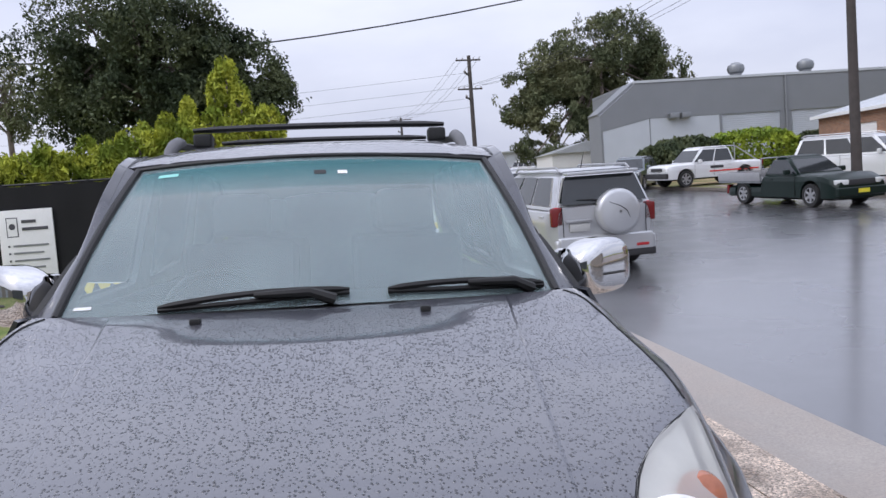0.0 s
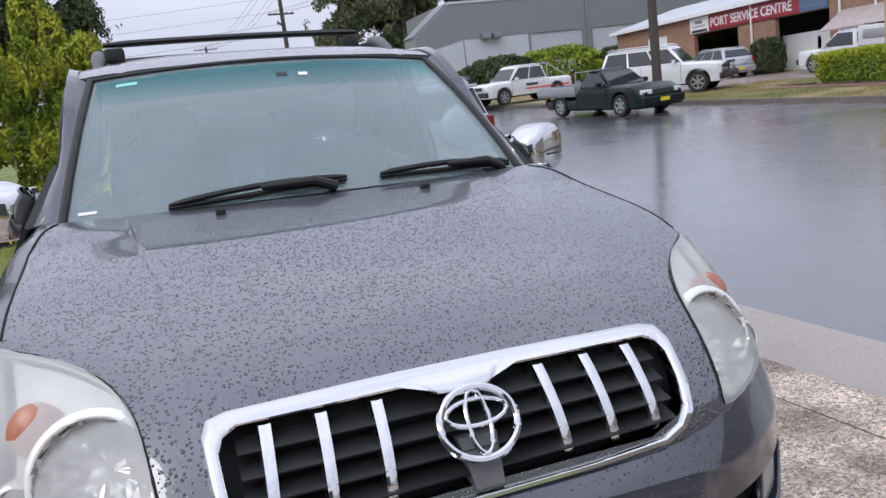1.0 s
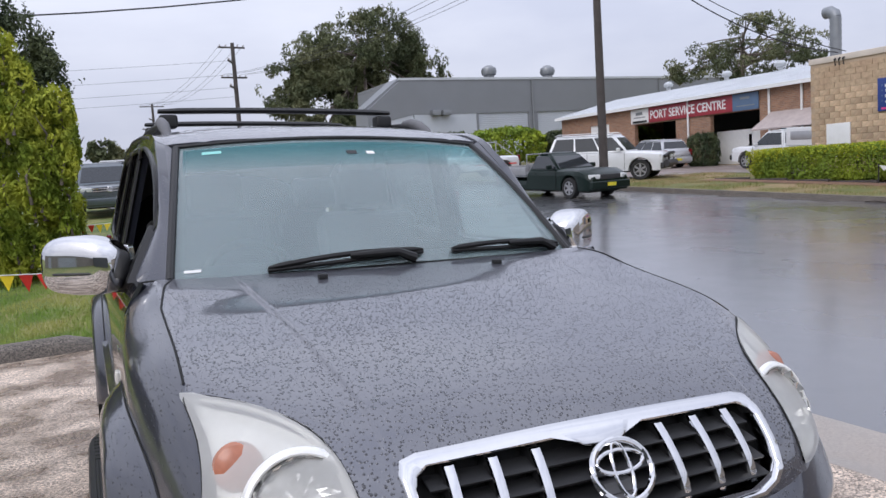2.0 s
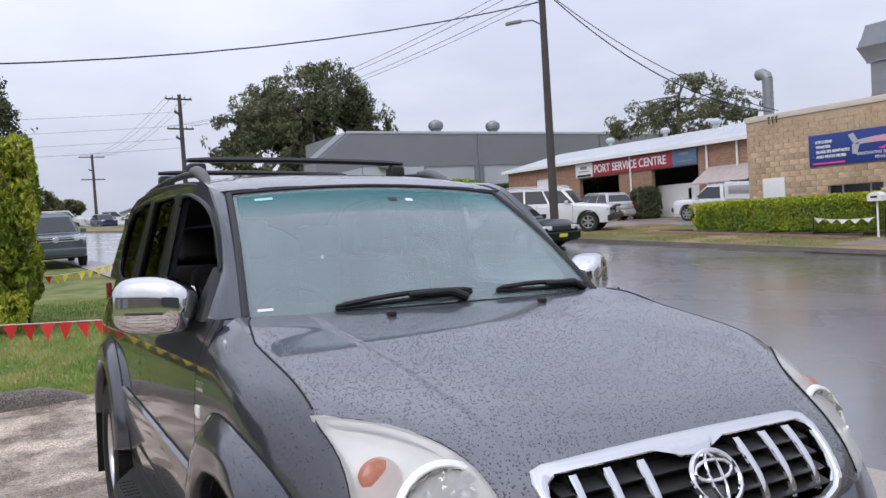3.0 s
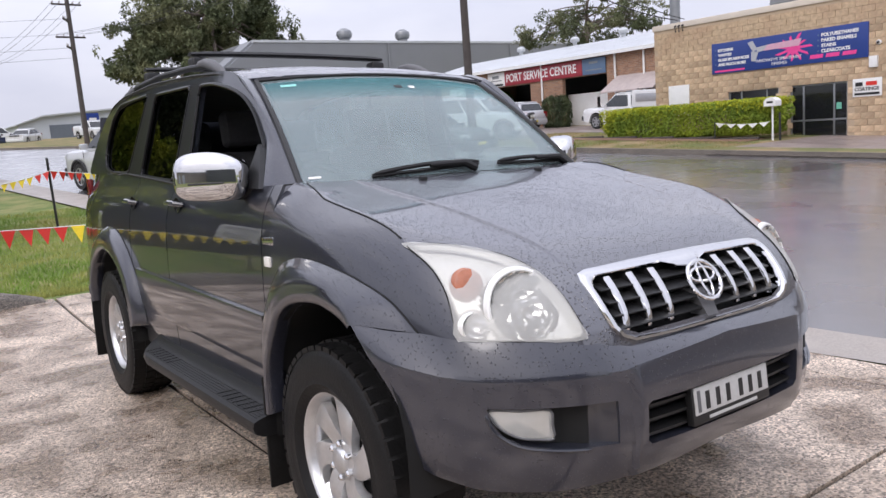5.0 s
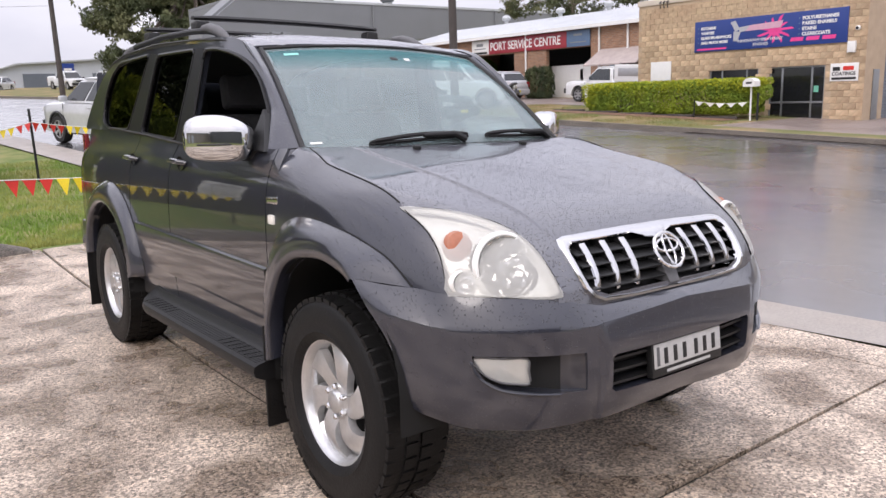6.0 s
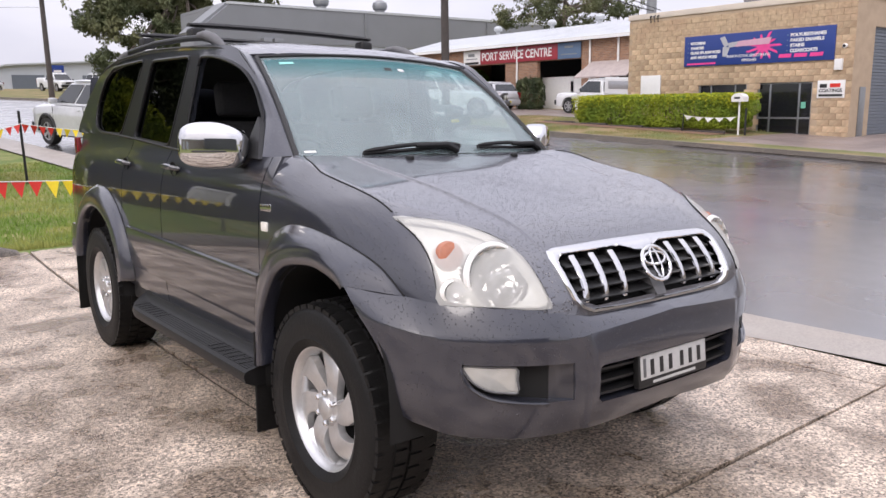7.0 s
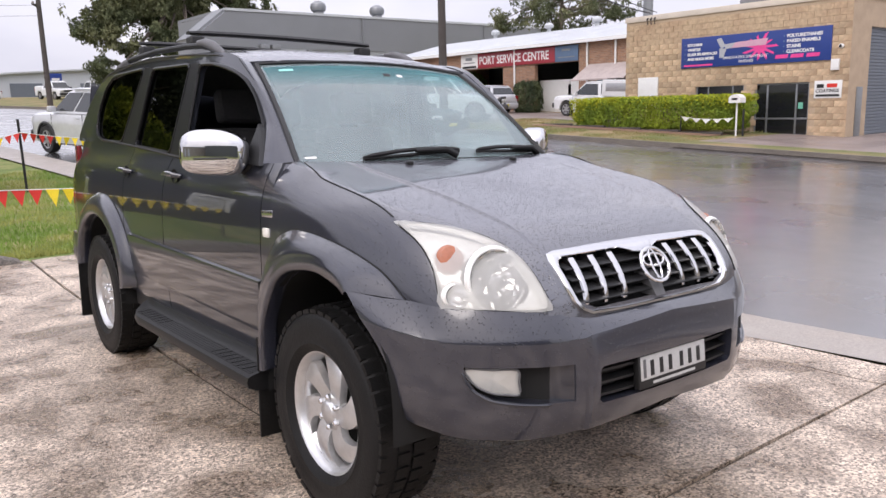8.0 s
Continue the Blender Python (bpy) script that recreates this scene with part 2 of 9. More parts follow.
# ---- surfaces of the place ----
ASPHALT = mat("wet_asphalt", (0.082, 0.082, 0.086), 0.32, vary=0.3, scale=0.5, fine=180, bump=0.16, bump_scale=150, rough_vary=0.12, spec=0.8, coat=1.0, coat_rough=0.17)
ASPHALT.node_tree.nodes["Principled BSDF"].inputs["Coat IOR"].default_value = 1.6
CONCRETE = speckle(mat("wet_concrete", (0.305, 0.236, 0.178), 0.36, vary=0.42, scale=2.3, fine=34, bump=0.8, bump_scale=120, rough_vary=0.26, tint=(0.51, 0.42, 0.338)), 0.0095)
GUTTER = mat("kerb_concrete", (0.36, 0.315, 0.275), 0.5, vary=0.3, scale=2.0, fine=60, bump=0.4, bump_scale=110, rough_vary=0.15, tint=(0.32, 0.29, 0.26))
KERB_DARK = speckle(mat("old_kerb", (0.125, 0.108, 0.09), 0.6, vary=0.3, scale=3.0, fine=30, bump=0.4, bump_scale=90), 0.009)
JOINT = mat("joint_filler", (0.025, 0.022, 0.02), 0.7, vary=0.4, scale=20, bump=0.5)
GRASS = mat("lawn", (0.14, 0.19, 0.055), 0.9, vary=0.3, scale=1.2, fine=25, bump=0.6, bump_scale=60, tint=(0.23, 0.22, 0.09), spec=0.2)
BLADES = mat("grass_blades", (0.19, 0.30, 0.055), 0.75, vary=0.25, scale=1.0, fine=6, tint=(0.30, 0.31, 0.09), spec=0.2)
FAR_GRASS = mat("rough_verge", (0.155, 0.165, 0.062), 0.9, vary=0.35, scale=0.7, fine=12, bump=0.6, bump_scale=40, tint=(0.25, 0.185, 0.10), spec=0.2)
FAR_BLADES = mat("dry_grass_blades", (0.19, 0.225, 0.07), 0.8, vary=0.3, scale=0.8, fine=6, tint=(0.28, 0.22, 0.11), spec=0.2)
SOIL = mat("mulch", (0.19, 0.105, 0.065), 0.9, vary=0.35, scale=3, fine=30, bump=0.6)
PAVER = mat("worn_paving", (0.23, 0.185, 0.165), 0.45, vary=0.15, scale=0.8, fine=15, bump=0.2, rough_vary=0.15)
BLOCK = mat("sandstone_block", (0.54, 0.405, 0.265), 0.85, vary=0.3, scale=1.1, fine=9, bump=0.5, bump_scale=50, tint=(0.42, 0.30, 0.195), hue=0.22)
MORTAR = mat("mortar", (0.44, 0.34, 0.24), 0.9, vary=0.15, scale=3, bump=0.3)
FASCIA = mat("painted_fascia", (0.62, 0.55, 0.47), 0.6, vary=0.12, scale=2)
GREY_CLAD = mat("grey_cladding", (0.21, 0.22, 0.235), 0.5, vary=0.06, scale=0.6, metal=0.1)
PALE_CLAD = mat("pale_cladding", (0.47, 0.50, 0.54), 0.5, vary=0.06, scale=0.8)
ZINC = mat("zinc_roof", (0.50, 0.52, 0.54), 0.4, metal=0.3, vary=0.14, scale=0.7)
DUCT = mat("galvanised_duct", (0.23, 0.245, 0.26), 0.45, metal=0.5, vary=0.15, scale=3)
SHUTTER = mat("roller_shutter", (0.13, 0.15, 0.18), 0.5, vary=0.08, scale=2)
DARK_GLASS = mat("dark_glazing", (0.012, 0.013, 0.015), 0.08, vary=0.1, spec=0.6)
ALU = mat("aluminium_frame", (0.25, 0.26, 0.27), 0.4, metal=0.6)
# near-black: the shade of unlit rooms, put into their surfaces' colour
ROOM_SHADE = mat("workshop_shade", (0.03, 0.03, 0.032), 0.9)
WHITE_PAINT = mat("white_paint", (0.75, 0.75, 0.74), 0.5, vary=0.06)
RED_SIGN = mat("red_sign", (0.30, 0.03, 0.045), 0.4, vary=0.06)
BLUE_SIGN = mat("blue_sign", (0.018, 0.045, 0.22), 0.35, vary=0.05)
SLATE_SIGN = mat("slate_blue_sign", (0.10, 0.16, 0.26), 0.4, vary=0.1)
PINK = mat("pink_print", (0.75, 0.06, 0.28), 0.4)
BLACK = mat("black_paint", (0.012, 0.012, 0.013), 0.5, vary=0.2)
TIMBER = mat("weathered_timber", (0.068, 0.058, 0.053), 0.85, vary=0.3, scale=4, fine=40, bump=0.5)
WIRE = mat("cable", (0.03, 0.03, 0.035), 0.6)
BLUE_STEEL = mat("blue_steel", (0.02, 0.05, 0.25), 0.4)
BARK = mat("bark", (0.16, 0.13, 0.11), 0.9, vary=0.35, scale=3, fine=20, bump=0.6)
GUM = mat("gum_leaves", (0.10, 0.12, 0.06), 0.7, vary=0.45, scale=0.35, fine=2.0, tint=(0.16, 0.165, 0.085), spec=0.25)
DARK_LEAF = mat("dark_leaves", (0.050, 0.070, 0.035), 0.65, vary=0.5, scale=0.9, fine=4.0, tint=(0.085, 0.10, 0.045), spec=0.25)
CONIFER = mat("golden_conifer", (0.17, 0.23, 0.025), 0.75, vary=0.5, scale=1.6, fine=6.0, tint=(0.36, 0.38, 0.045), spec=0.2)
NEW_LEAF = mat("new_hedge_leaves", (0.40, 0.42, 0.03), 0.7, vary=0.3, scale=1.5, fine=7.0, tint=(0.30, 0.36, 0.03), spec=0.2)
HEDGE = mat("hedge_leaves", (0.19, 0.275, 0.04), 0.7, vary=0.4, scale=1.0, fine=7.0, tint=(0.24, 0.30, 0.03), spec=0.2)
SHADE_CLOTH = mat("shade_cloth", (0.006, 0.006, 0.007), 0.9, vary=0.4, scale=3, bump=0.4)
FLAG_RED = mat("red_pennant", (0.62, 0.03, 0.02), 0.5)
FLAG_YELLOW = mat("yellow_pennant", (0.80, 0.60, 0.02), 0.5)
FLAG_WHITE = mat("white_pennant", (0.75, 0.75, 0.72), 0.5)


# brick pattern for the far workshop walls
def brickwork(name, a, b, mortar):
    m = mat(name, a, 0.85, vary=0.15, scale=2, fine=20, bump=0.3)
    n, l = m.node_tree.nodes, m.node_tree.links
    hs = [q for q in n if q.type == "HUE_SAT"][0]
    t = n.new("ShaderNodeTexBrick")
    t.inputs["Color1"].default_value, t.inputs["Color2"].default_value, t.inputs["Mortar"].default_value = (*a, 1), (*b, 1), (*mortar, 1)
    t.inputs["Scale"].default_value, t.inputs["Brick Width"].default_value, t.inputs["Row Height"].default_value = 1.0, 0.24, 0.086
    t.inputs["Mortar Size"].default_value, t.inputs["Bias"].default_value = 0.008, -0.2
    co = [q for q in n if q.type == "TEX_COORD"][0]
    sx, cx = n.new("ShaderNodeSeparateXYZ"), n.new("ShaderNodeCombineXYZ")
    ad = n.new("ShaderNodeMath")
    l.new(co.outputs["Object"], sx.inputs[0])
    l.new(sx.outputs["X"], ad.inputs[0])
    l.new(sx.outputs["Y"], ad.inputs[1])
    l.new(ad.outputs[0], cx.inputs[0])
    l.new(sx.outputs["Z"], cx.inputs[1])
    l.new(cx.outputs[0], t.inputs["Vector"])
    l.new(t.outputs["Color"], hs.inputs["Color"])
    return m


BRICK = brickwork("red_brick", (0.32, 0.17, 0.10), (0.20, 0.10, 0.065), (0.30, 0.26, 0.21))


# ---- ground ----
def strip(name, left, right, height, ys, n, material, label, category, depth=0.0):
    """A sheet between two lines that run along the street."""
    bm = bmesh.new()
    rows = [[bm.verts.new((left(y) + (right(y) - left(y)) * k / n, y, height(left(y) + (right(y) - left(y)) * k / n, y))) for k in range(n + 1)] for y in ys]
    for a, b in zip(rows, rows[1:]):
        for k in range(n):
            bm.faces.new((a[k], a[k + 1], b[k + 1], b[k]))
    ob = part(name, bm, material, smooth=60)
    return tagged(ob, label, category, kind="structure")


def steps(a, b, d):
    n = max(1, round((b - a) / d))
    return [a + (b - a) * i / n for i in range(n + 1)]


YS = steps(-60, -10, 5) + steps(-10, 30, 0.5)[1:] + steps(30, 110, 2.5)[1:]
FAR_YS = steps(-900, -60, 60) + YS[1:] + steps(110, 1500, 80)[1:]
XS = steps(-1200, -60, 60) + steps(-60, 80, 4)[1:] + steps(80, 1300, 60)[1:]
bm = bmesh.new()
g = [[bm.verts.new((x, y, road_z(max(-40, min(x, 60)), y) - 0.25)) for x in XS] for y in FAR_YS]
for a, b in zip(g, g[1:]):
    for k in range(len(XS) - 1):
        bm.faces.new((a[k], a[k + 1], b[k + 1], b[k]))
tagged(part("ground", bm, GRASS, smooth=60), "dull green grassland reaching the horizon", "ground", kind="structure")

strip("road", kerb_x, far_x, lambda x, y: road_z(x, y) + 0.0, YS, 26, ASPHALT, "wide wet dark asphalt street mirroring the sky", "road")


def gutter_z(x, y):
    s = (kerb_x(y) - x) / 0.9
    lip = curve(s, [(0, 0.004), (0.5, -0.012), (0.6, 0.0), (1.0, 1.0)])
    return road_z(x, y) + (lip if lip < 0.02 else lip * (drive_z(x, y) - road_z(x, y)))


strip("gutter", lambda y: kerb_x(y) - 0.9, kerb_x, gutter_z, YS, 14, GUTTER, "pale damp concrete gutter with a rolled kerb", "kerb")
strip("verge", lambda y: -40 if y > 30 else -16, lambda y: kerb_x(y) - 0.9, lambda x, y: drive_z(x, y) - 0.03 if y > 6.62 else drive_z(x, y) - 0.16, [q for q in YS if q < 6.5] + [6.6, 6.66] + [q for q in YS if q > 6.7], 30, GRASS,
      "short mown grass verge, green and damp", "lawn")

# concrete slabs of the driveway, with open joints between them
drive = thing("driveway", "broad damp exposed-aggregate concrete driveway with dark joints", "driveway", kind="structure")


def slab(x0, x1, y0, y1, crooked=0.0):
    bm = bmesh.new()
    n, k = max(2, round((x1 - x0) / 0.5)), max(2, round((y1 - y0) / 0.5))
    top = surf(bm, lambda u, v: Vector((x0 + (x1 - x0) * u, y0 + (y1 - y0) * v + crooked * u, drive_z(x0 + (x1 - x0) * u, y0 + (y1 - y0) * v))), n, k)
    r = bmesh.ops.extrude_face_region(bm, geom=bm.faces[:])
    for q in r["geom"]:
        if isinstance(q, bmesh.types.BMVert):
            q.co.z -= 0.12
    part("slab", bm, CONCRETE, drive, smooth=40)


slab(-9.0, -0.662, -9.0, 6.62)
slab(-0.635, 2.13, -9.0, -0.735, 0.02)
slab(-0.635, 2.13, -0.70, 6.62, 0.0)
slab(2.142, 2.50, -9.0, -0.735)
slab(2.142, 2.50, -0.70, 6.62)
bm = bmesh.new()
surf(bm, lambda u, v: Vector((-9 + 11.4 * u, -9 + 15.6 * v, drive_z(-9 + 11.4 * u, -9 + 15.6 * v) - 0.02)), 24, 30)
part("joint_filler", bm, JOINT, drive)

# the low concrete edge between driveway and grass
bm = bmesh.new()
prev = None
for i in range(41):
    x = -9 + 8.25 * i / 40
    y = 6.60 - (0.12 * max(0, (-x - 1.0)) ** 1.0)
    end = 1.0 if i < 39 else (0.6 if i == 39 else 0.15)
    z = drive_z(x, y)
    ring = [bm.verts.new((x, y + a, z + b * end)) for a, b in ((-0.12, -0.06), (-0.105, 0.09), (-0.06, 0.15), (0.0, 0.165), (0.1, 0.15), (0.14, -0.05))]
    if prev:
        for k in range(5):
            bm.faces.new((prev[k], prev[k + 1], ring[k + 1], ring[k]))
    prev = ring
tagged(part("garden_kerb", bm, KERB_DARK, smooth=60), "low rounded concrete kerb between driveway and grass", "kerb", kind="structure")

# far side of the street
strip("far_kerb", far_x, lambda y: far_x(y) + 0.18, lambda x, y: road_z(x, y) + (0.14 if x > far_x(y) + 0.03 else 0.0), YS, 6, KERB_DARK, "dark damp concrete kerb across the street", "kerb")
strip("far_verge", lambda y: far_x(y) + 0.18, lambda y: 75, lambda x, y: verge_z(x, y), YS, 30, FAR_GRASS, "patchy grass verge in front of the workshops", "lawn")
strip("forecourt", lambda y: far_x(y) + 0.0, lambda y: 60, lambda x, y: verge_z(x, y) + 0.006 - (0.10 if x < far_x(y) + 0.1 else 0), steps(-25, 10.7, 0.7), 30, PAVER, "worn reddish-grey paved crossing and forecourt", "pavement")
strip("workshop_yard", lambda y: 24.2, lambda y: 29.5, lambda x, y: verge_z(x, y) + 0.008, steps(18, 44, 1), 6, PAVER, "grey sealed yard before the service workshop", "pavement")
strip("side_crossing", lambda y: far_x(y) + 0.0, lambda y: far_x(y) + 9, lambda x, y: verge_z(x, y) + 0.007 - (0.10 if x < far_x(y) + 0.1 else 0), steps(23.5, 31, 0.7), 10, PAVER, "pale concrete crossing over the verge", "pavement")


# ---- grass blades on the near lawn ----
def blades(name, n, place, material, h0, h1, label):
    rng = random.Random(5)
    vs, fs = [], []
    for _ in range(n):
        x, y, z = place(rng)
        a, h, w = rng.uniform(0, math.tau), rng.uniform(h0, h1), rng.uniform(0.004, 0.009)
        lx, ly = rng.gauss(0, 0.3) * h, rng.gauss(0, 0.3) * h
        i = len(vs)
        vs += [(x - math.cos(a) * w, y - math.sin(a) * w, z - 0.01), (x + math.cos(a) * w, y + math.sin(a) * w, z - 0.01), (x + lx, y + ly, z + h)]
        fs.append((i, i + 1, i + 2))
    me = bpy.data.meshes.new(name)
    me.from_pydata(vs, [], fs)
    me.materials.append(material)
    tagged(new(name, me), label, "grass", kind="stuff")


def near_lawn(rng):
    y = 6.85 + 9 * rng.random() ** 1.6
    x = rng.uniform(-4.5, min(kerb_x(y) - 0.95, 2.2))
    return x, y, drive_z(x, y) - 0.03


blades("grass_blades", 60000, near_lawn, BLADES, 0.025, 0.07, "thin green grass blades on the near verge")


def far_lawn(rng):
    while True:
        y = rng.uniform(10.8, 24)
        x = far_x(y) + 0.2 + rng.random() * 7
        if not (19.5 < x < 22.1 and y < 19.2) and noise.noise(Vector((x * 0.7, y * 0.7, 3.0))) > -0.12:
            break
    return x, y, verge_z(x, y)


blades("grass_tufts", 14000, far_lawn, FAR_BLADES, 0.04, 0.11, "tufts of longer grass on the far verge")


# ---- foliage ----
def lin0(t, table):
    for (a, p), (b, q) in zip(table, table[1:]):
        if t <= b:
            return p + (q - p) * max(0.0, (t - a) / (b - a))
    return table[-1][1]


def leaves(bm_list, rng, n, inside, size, flat=0.4, slim=2.0):
    vs, fs = bm_list
    for _ in range(n):
        c, s = inside(rng), size * rng.uniform(0.55, 1.3)
        q = Euler((rng.gauss(0, flat + 0.5), rng.gauss(0, flat + 0.5), rng.uniform(0, math.tau))).to_matrix()
        i = len(vs)
        for a, b in ((-1, 0), (0, -1 / slim), (1, 0), (0, 1 / slim)):
            vs.append(tuple(c + q @ Vector((a * s, b * s, 0.12 * s * (1 - abs(a))))))
        fs.append((i, i + 1, i + 2, i + 3))


def crown_point(rng, crown, freq, open_, seed):
    """A point among the masses (centre, radii) of a crown, in tufts with gaps between and an uneven outline."""
    shift = Vector((seed * 3.1, seed * 1.7, seed * 2.3))
    while True:
        c, r = rng.choices(crown, weights=[q[1][0] * q[1][2] for q in crown])[0]
        d = Vector((rng.gauss(0, 1), rng.gauss(0, 1), rng.gauss(0, 1))).normalized()
        k = rng.random() ** 0.42
        k *= 0.93 + 0.26 * noise.noise(d * 1.6 + shift + Vector(c)) + 0.20 * noise.noise(d * 4.0 + shift)
        p = Vector(c) + Vector((d.x * r[0], d.y * r[1], d.z * r[2])) * k
        if noise.noise(p * freq + shift) + 0.6 * noise.noise(p * freq * 2.6 + shift) > open_:
            return p


def tree(name, label, base, top, crown, n, leaf, material, limbs, trunk_r, seed, category="tree", slim=2.0, tufts=(0.5, 0.0)):
    """A tapered trunk with limbs to the clumps of its crown. crown: (centre, radii) of the main masses."""
    rng = random.Random(seed)
    ob = thing(name, label, category)
    freq, open_ = tufts
    clumps = [(crown_point(rng, crown, freq, open_ + 0.1, seed), 0) for _ in range(limbs * len(crown))]
    bm = bmesh.new()
    base, top = Vector(base), Vector(top)
    mid = base.lerp(top, 0.5) + Vector((rng.gauss(0, 0.2), rng.gauss(0, 0.2), 0))
    tube(bm, [base, base.lerp(mid, 0.5), mid, top], [trunk_r * 1.15, trunk_r * 0.9, trunk_r * 0.75, trunk_r * 0.35], 8)
    for c, r in clumps:
        f = rng.uniform(0.35, 0.95)
        s = mid.lerp(top, f)
        e = Vector(c)
        m = s.lerp(e, 0.5) + Vector((rng.gauss(0, 0.15), rng.gauss(0, 0.15), rng.uniform(0.0, 0.5)))
        tube(bm, [s, m, e], [trunk_r * 0.3, trunk_r * 0.18, trunk_r * 0.05], 5)
    part("trunk", bm, BARK, ob)
    data = ([], [])
    leaves(data, rng, n, lambda q: crown_point(q, crown, freq, open_, seed), leaf, slim=slim)
    me = bpy.data.meshes.new("crown")
    me.from_pydata(data[0], [], data[1])
    me.materials.append(material)
    cr = new("crown", me)
    cr.parent = ob
    return ob


tree("gum_tree", "tall grey-green gum tree with an open uneven crown", (25, 72, 2.5), (26.5, 72, 15),
     [((27.3, 72, 14.3), (5.6, 4, 4.5)), ((22.3, 71, 12.6), (5.0, 3.5, 4.0)), ((31.5, 73, 12.6), (4.4, 3.4, 3.6)), ((18.2, 71, 10.2), (3.2, 2.6, 3.4)), ((34.2, 73, 10.8), (2.4, 2.6, 2.0)), ((23.5, 70, 7.2), (5.0, 3, 3.0)), ((19.5, 70, 5.6), (3.2, 2.4, 2.2)), ((26, 72, 11), (6.0, 3, 4.0))],
     90000, 0.19, GUM, 7, 0.55, 3, slim=2.6, tufts=(0.42, 0.06))
tree("gum_tree", "slender gum tree with thin airy foliage", (45, 42, 1.2), (45, 41, 10.5),
     [((45, 39.6, 10.4), (2.2, 2.4, 1.5)), ((45, 36.3, 8.6), (2.4, 2.6, 1.5)), ((45, 44.0, 9.0), (2.2, 3.0, 1.5)), ((45, 47.5, 8.6), (2.0, 2.0, 1.1)), ((45, 40.5, 7.8), (2.5, 3.4, 1.3))], 15000, 0.13, GUM, 8, 0.26, 8, slim=2.8, tufts=(0.8, 0.17))
tree("broad_tree", "large dense dark green tree behind the fence", (-5.2, 20.5, 0.5), (-5.0, 20.5, 6),
     [((-5.2, 20, 5.9), (3.0, 2.4, 2.2)), ((-6.6, 20.4, 4.9), (1.6, 1.8, 1.7)), ((-3.0, 20, 5.1), (2.1, 2.0, 1.8)), ((-4.4, 19.6, 4.5), (3.6, 1.8, 1.6)), ((-1.7, 19.8, 4.5), (0.9, 1.2, 1.0)), ((-4.6, 19.6, 5.6), (3.0, 1.6, 1.8))], 130000, 0.055, DARK_LEAF, 9, 0.3, 11, slim=1.9, tufts=(1.3, 0.0))
tree("thin_tree", "bare-limbed tree with sparse foliage", (-10.5, 24, 0.6), (-10.2, 24, 6),
     [((-10.6, 24, 6.3), (1.4, 1.4, 1.0)), ((-9.6, 24, 4.9), (0.9, 1.2, 0.9)), ((-12, 24, 5.4), (1.4, 1.4, 1.2))], 7000, 0.085, GUM, 8, 0.14, 12, slim=2.8, tufts=(1.2, 0.05))


def shrub(name, label, boxes, n, leaf, material, seed, category="shrub", slim=1.6, stems=6, shape=3.0):
    """A clipped or loose bush: leaves in rounded blocks (centre, radii) over woody stems."""
    rng = random.Random(seed)
    ob = thing(name, label, category)
    bm = bmesh.new()
    for c, r in boxes:
        for _ in range(stems):
            p = Vector((c[0] + rng.uniform(-0.6, 0.6) * r[0], c[1] + rng.uniform(-0.6, 0.6) * r[1], c[2] - r[2]))
            tube(bm, [p, p + Vector((rng.gauss(0, 0.06), rng.gauss(0, 0.06), r[2])), p + Vector((rng.gauss(0, 0.15), rng.gauss(0, 0.15), r[2] * 1.7))], [0.03, 0.02, 0.006], 5)
    tagged(part("woody_stem", bm, BARK, ob), kind="stuff")

    def inside(q):
        c, r = q.choices(boxes, weights=[k[1][1] * k[1][2] + k[1][0] * k[1][2] for k in boxes])[0]
        p = Vector((q.uniform(-1, 1), q.uniform(-1, 1), q.uniform(-1, 1)))
        m = (abs(p.x) ** shape + abs(p.y) ** shape + abs(p.z) ** shape) ** (1 / shape)
        p = p / max(m, 1e-6) * (1 - 0.28 * q.random() ** 1.6)
        w = 1 + 0.10 * noise.noise(Vector((c[0] + p.x * r[0] * 2, c[1] + p.y * r[1] * 2, p.z * r[2] * 2.5)))
        return Vector((c[0] + p.x * r[0] * w, c[1] + p.y * r[1] * w, c[2] + p.z * r[2] * w))

    data = ([], [])
    leaves(data, rng, n, inside, leaf, slim=slim, flat=0.7)
    me = bpy.data.meshes.new("foliage")
    me.from_pydata(data[0], [], data[1])
    me.materials.append(material)
    cr = new("foliage", me)
    cr.parent = ob
    return ob


# a loose conifer hedge: a broad mass with many upright sprays along its top and faces
crng = random.Random(77)
sprays = [((-1.8, 12.6, 1.7), (0.80, 0.9, 1.6)), ((-3.4, 12.9, 2.2), (1.2, 0.7, 1.0)), ((-5.2, 12.9, 2.1), (1.3, 0.7, 0.8)), ((-7.0, 12.9, 1.9), (1.2, 0.7, 0.7))]
for k in range(46):
    x = -7.6 + 6.5 * k / 45 + crng.gauss(0, 0.12)
    h = lin0(x, ((-7.6, 2.2), (-5.2, 2.75), (-4.4, 2.6), (-3.2, 3.1), (-2.4, 3.5), (-1.9, 4.0), (-1.3, 3.4), (-0.9, 2.7))) + crng.gauss(0, 0.14)
    sprays.append(((x, 12.5 + crng.uniform(-0.4, 0.5), h - 0.35), (crng.uniform(0.14, 0.26), crng.uniform(0.14, 0.26), crng.uniform(0.42, 0.62))))
for k in range(40):
    z = crng.uniform(0.5, 3.2)
    sprays.append(((crng.uniform(-1.6, -1.0), crng.uniform(11.8, 13.2), z), (crng.uniform(0.14, 0.24), 0.2, crng.uniform(0.25, 0.4))))
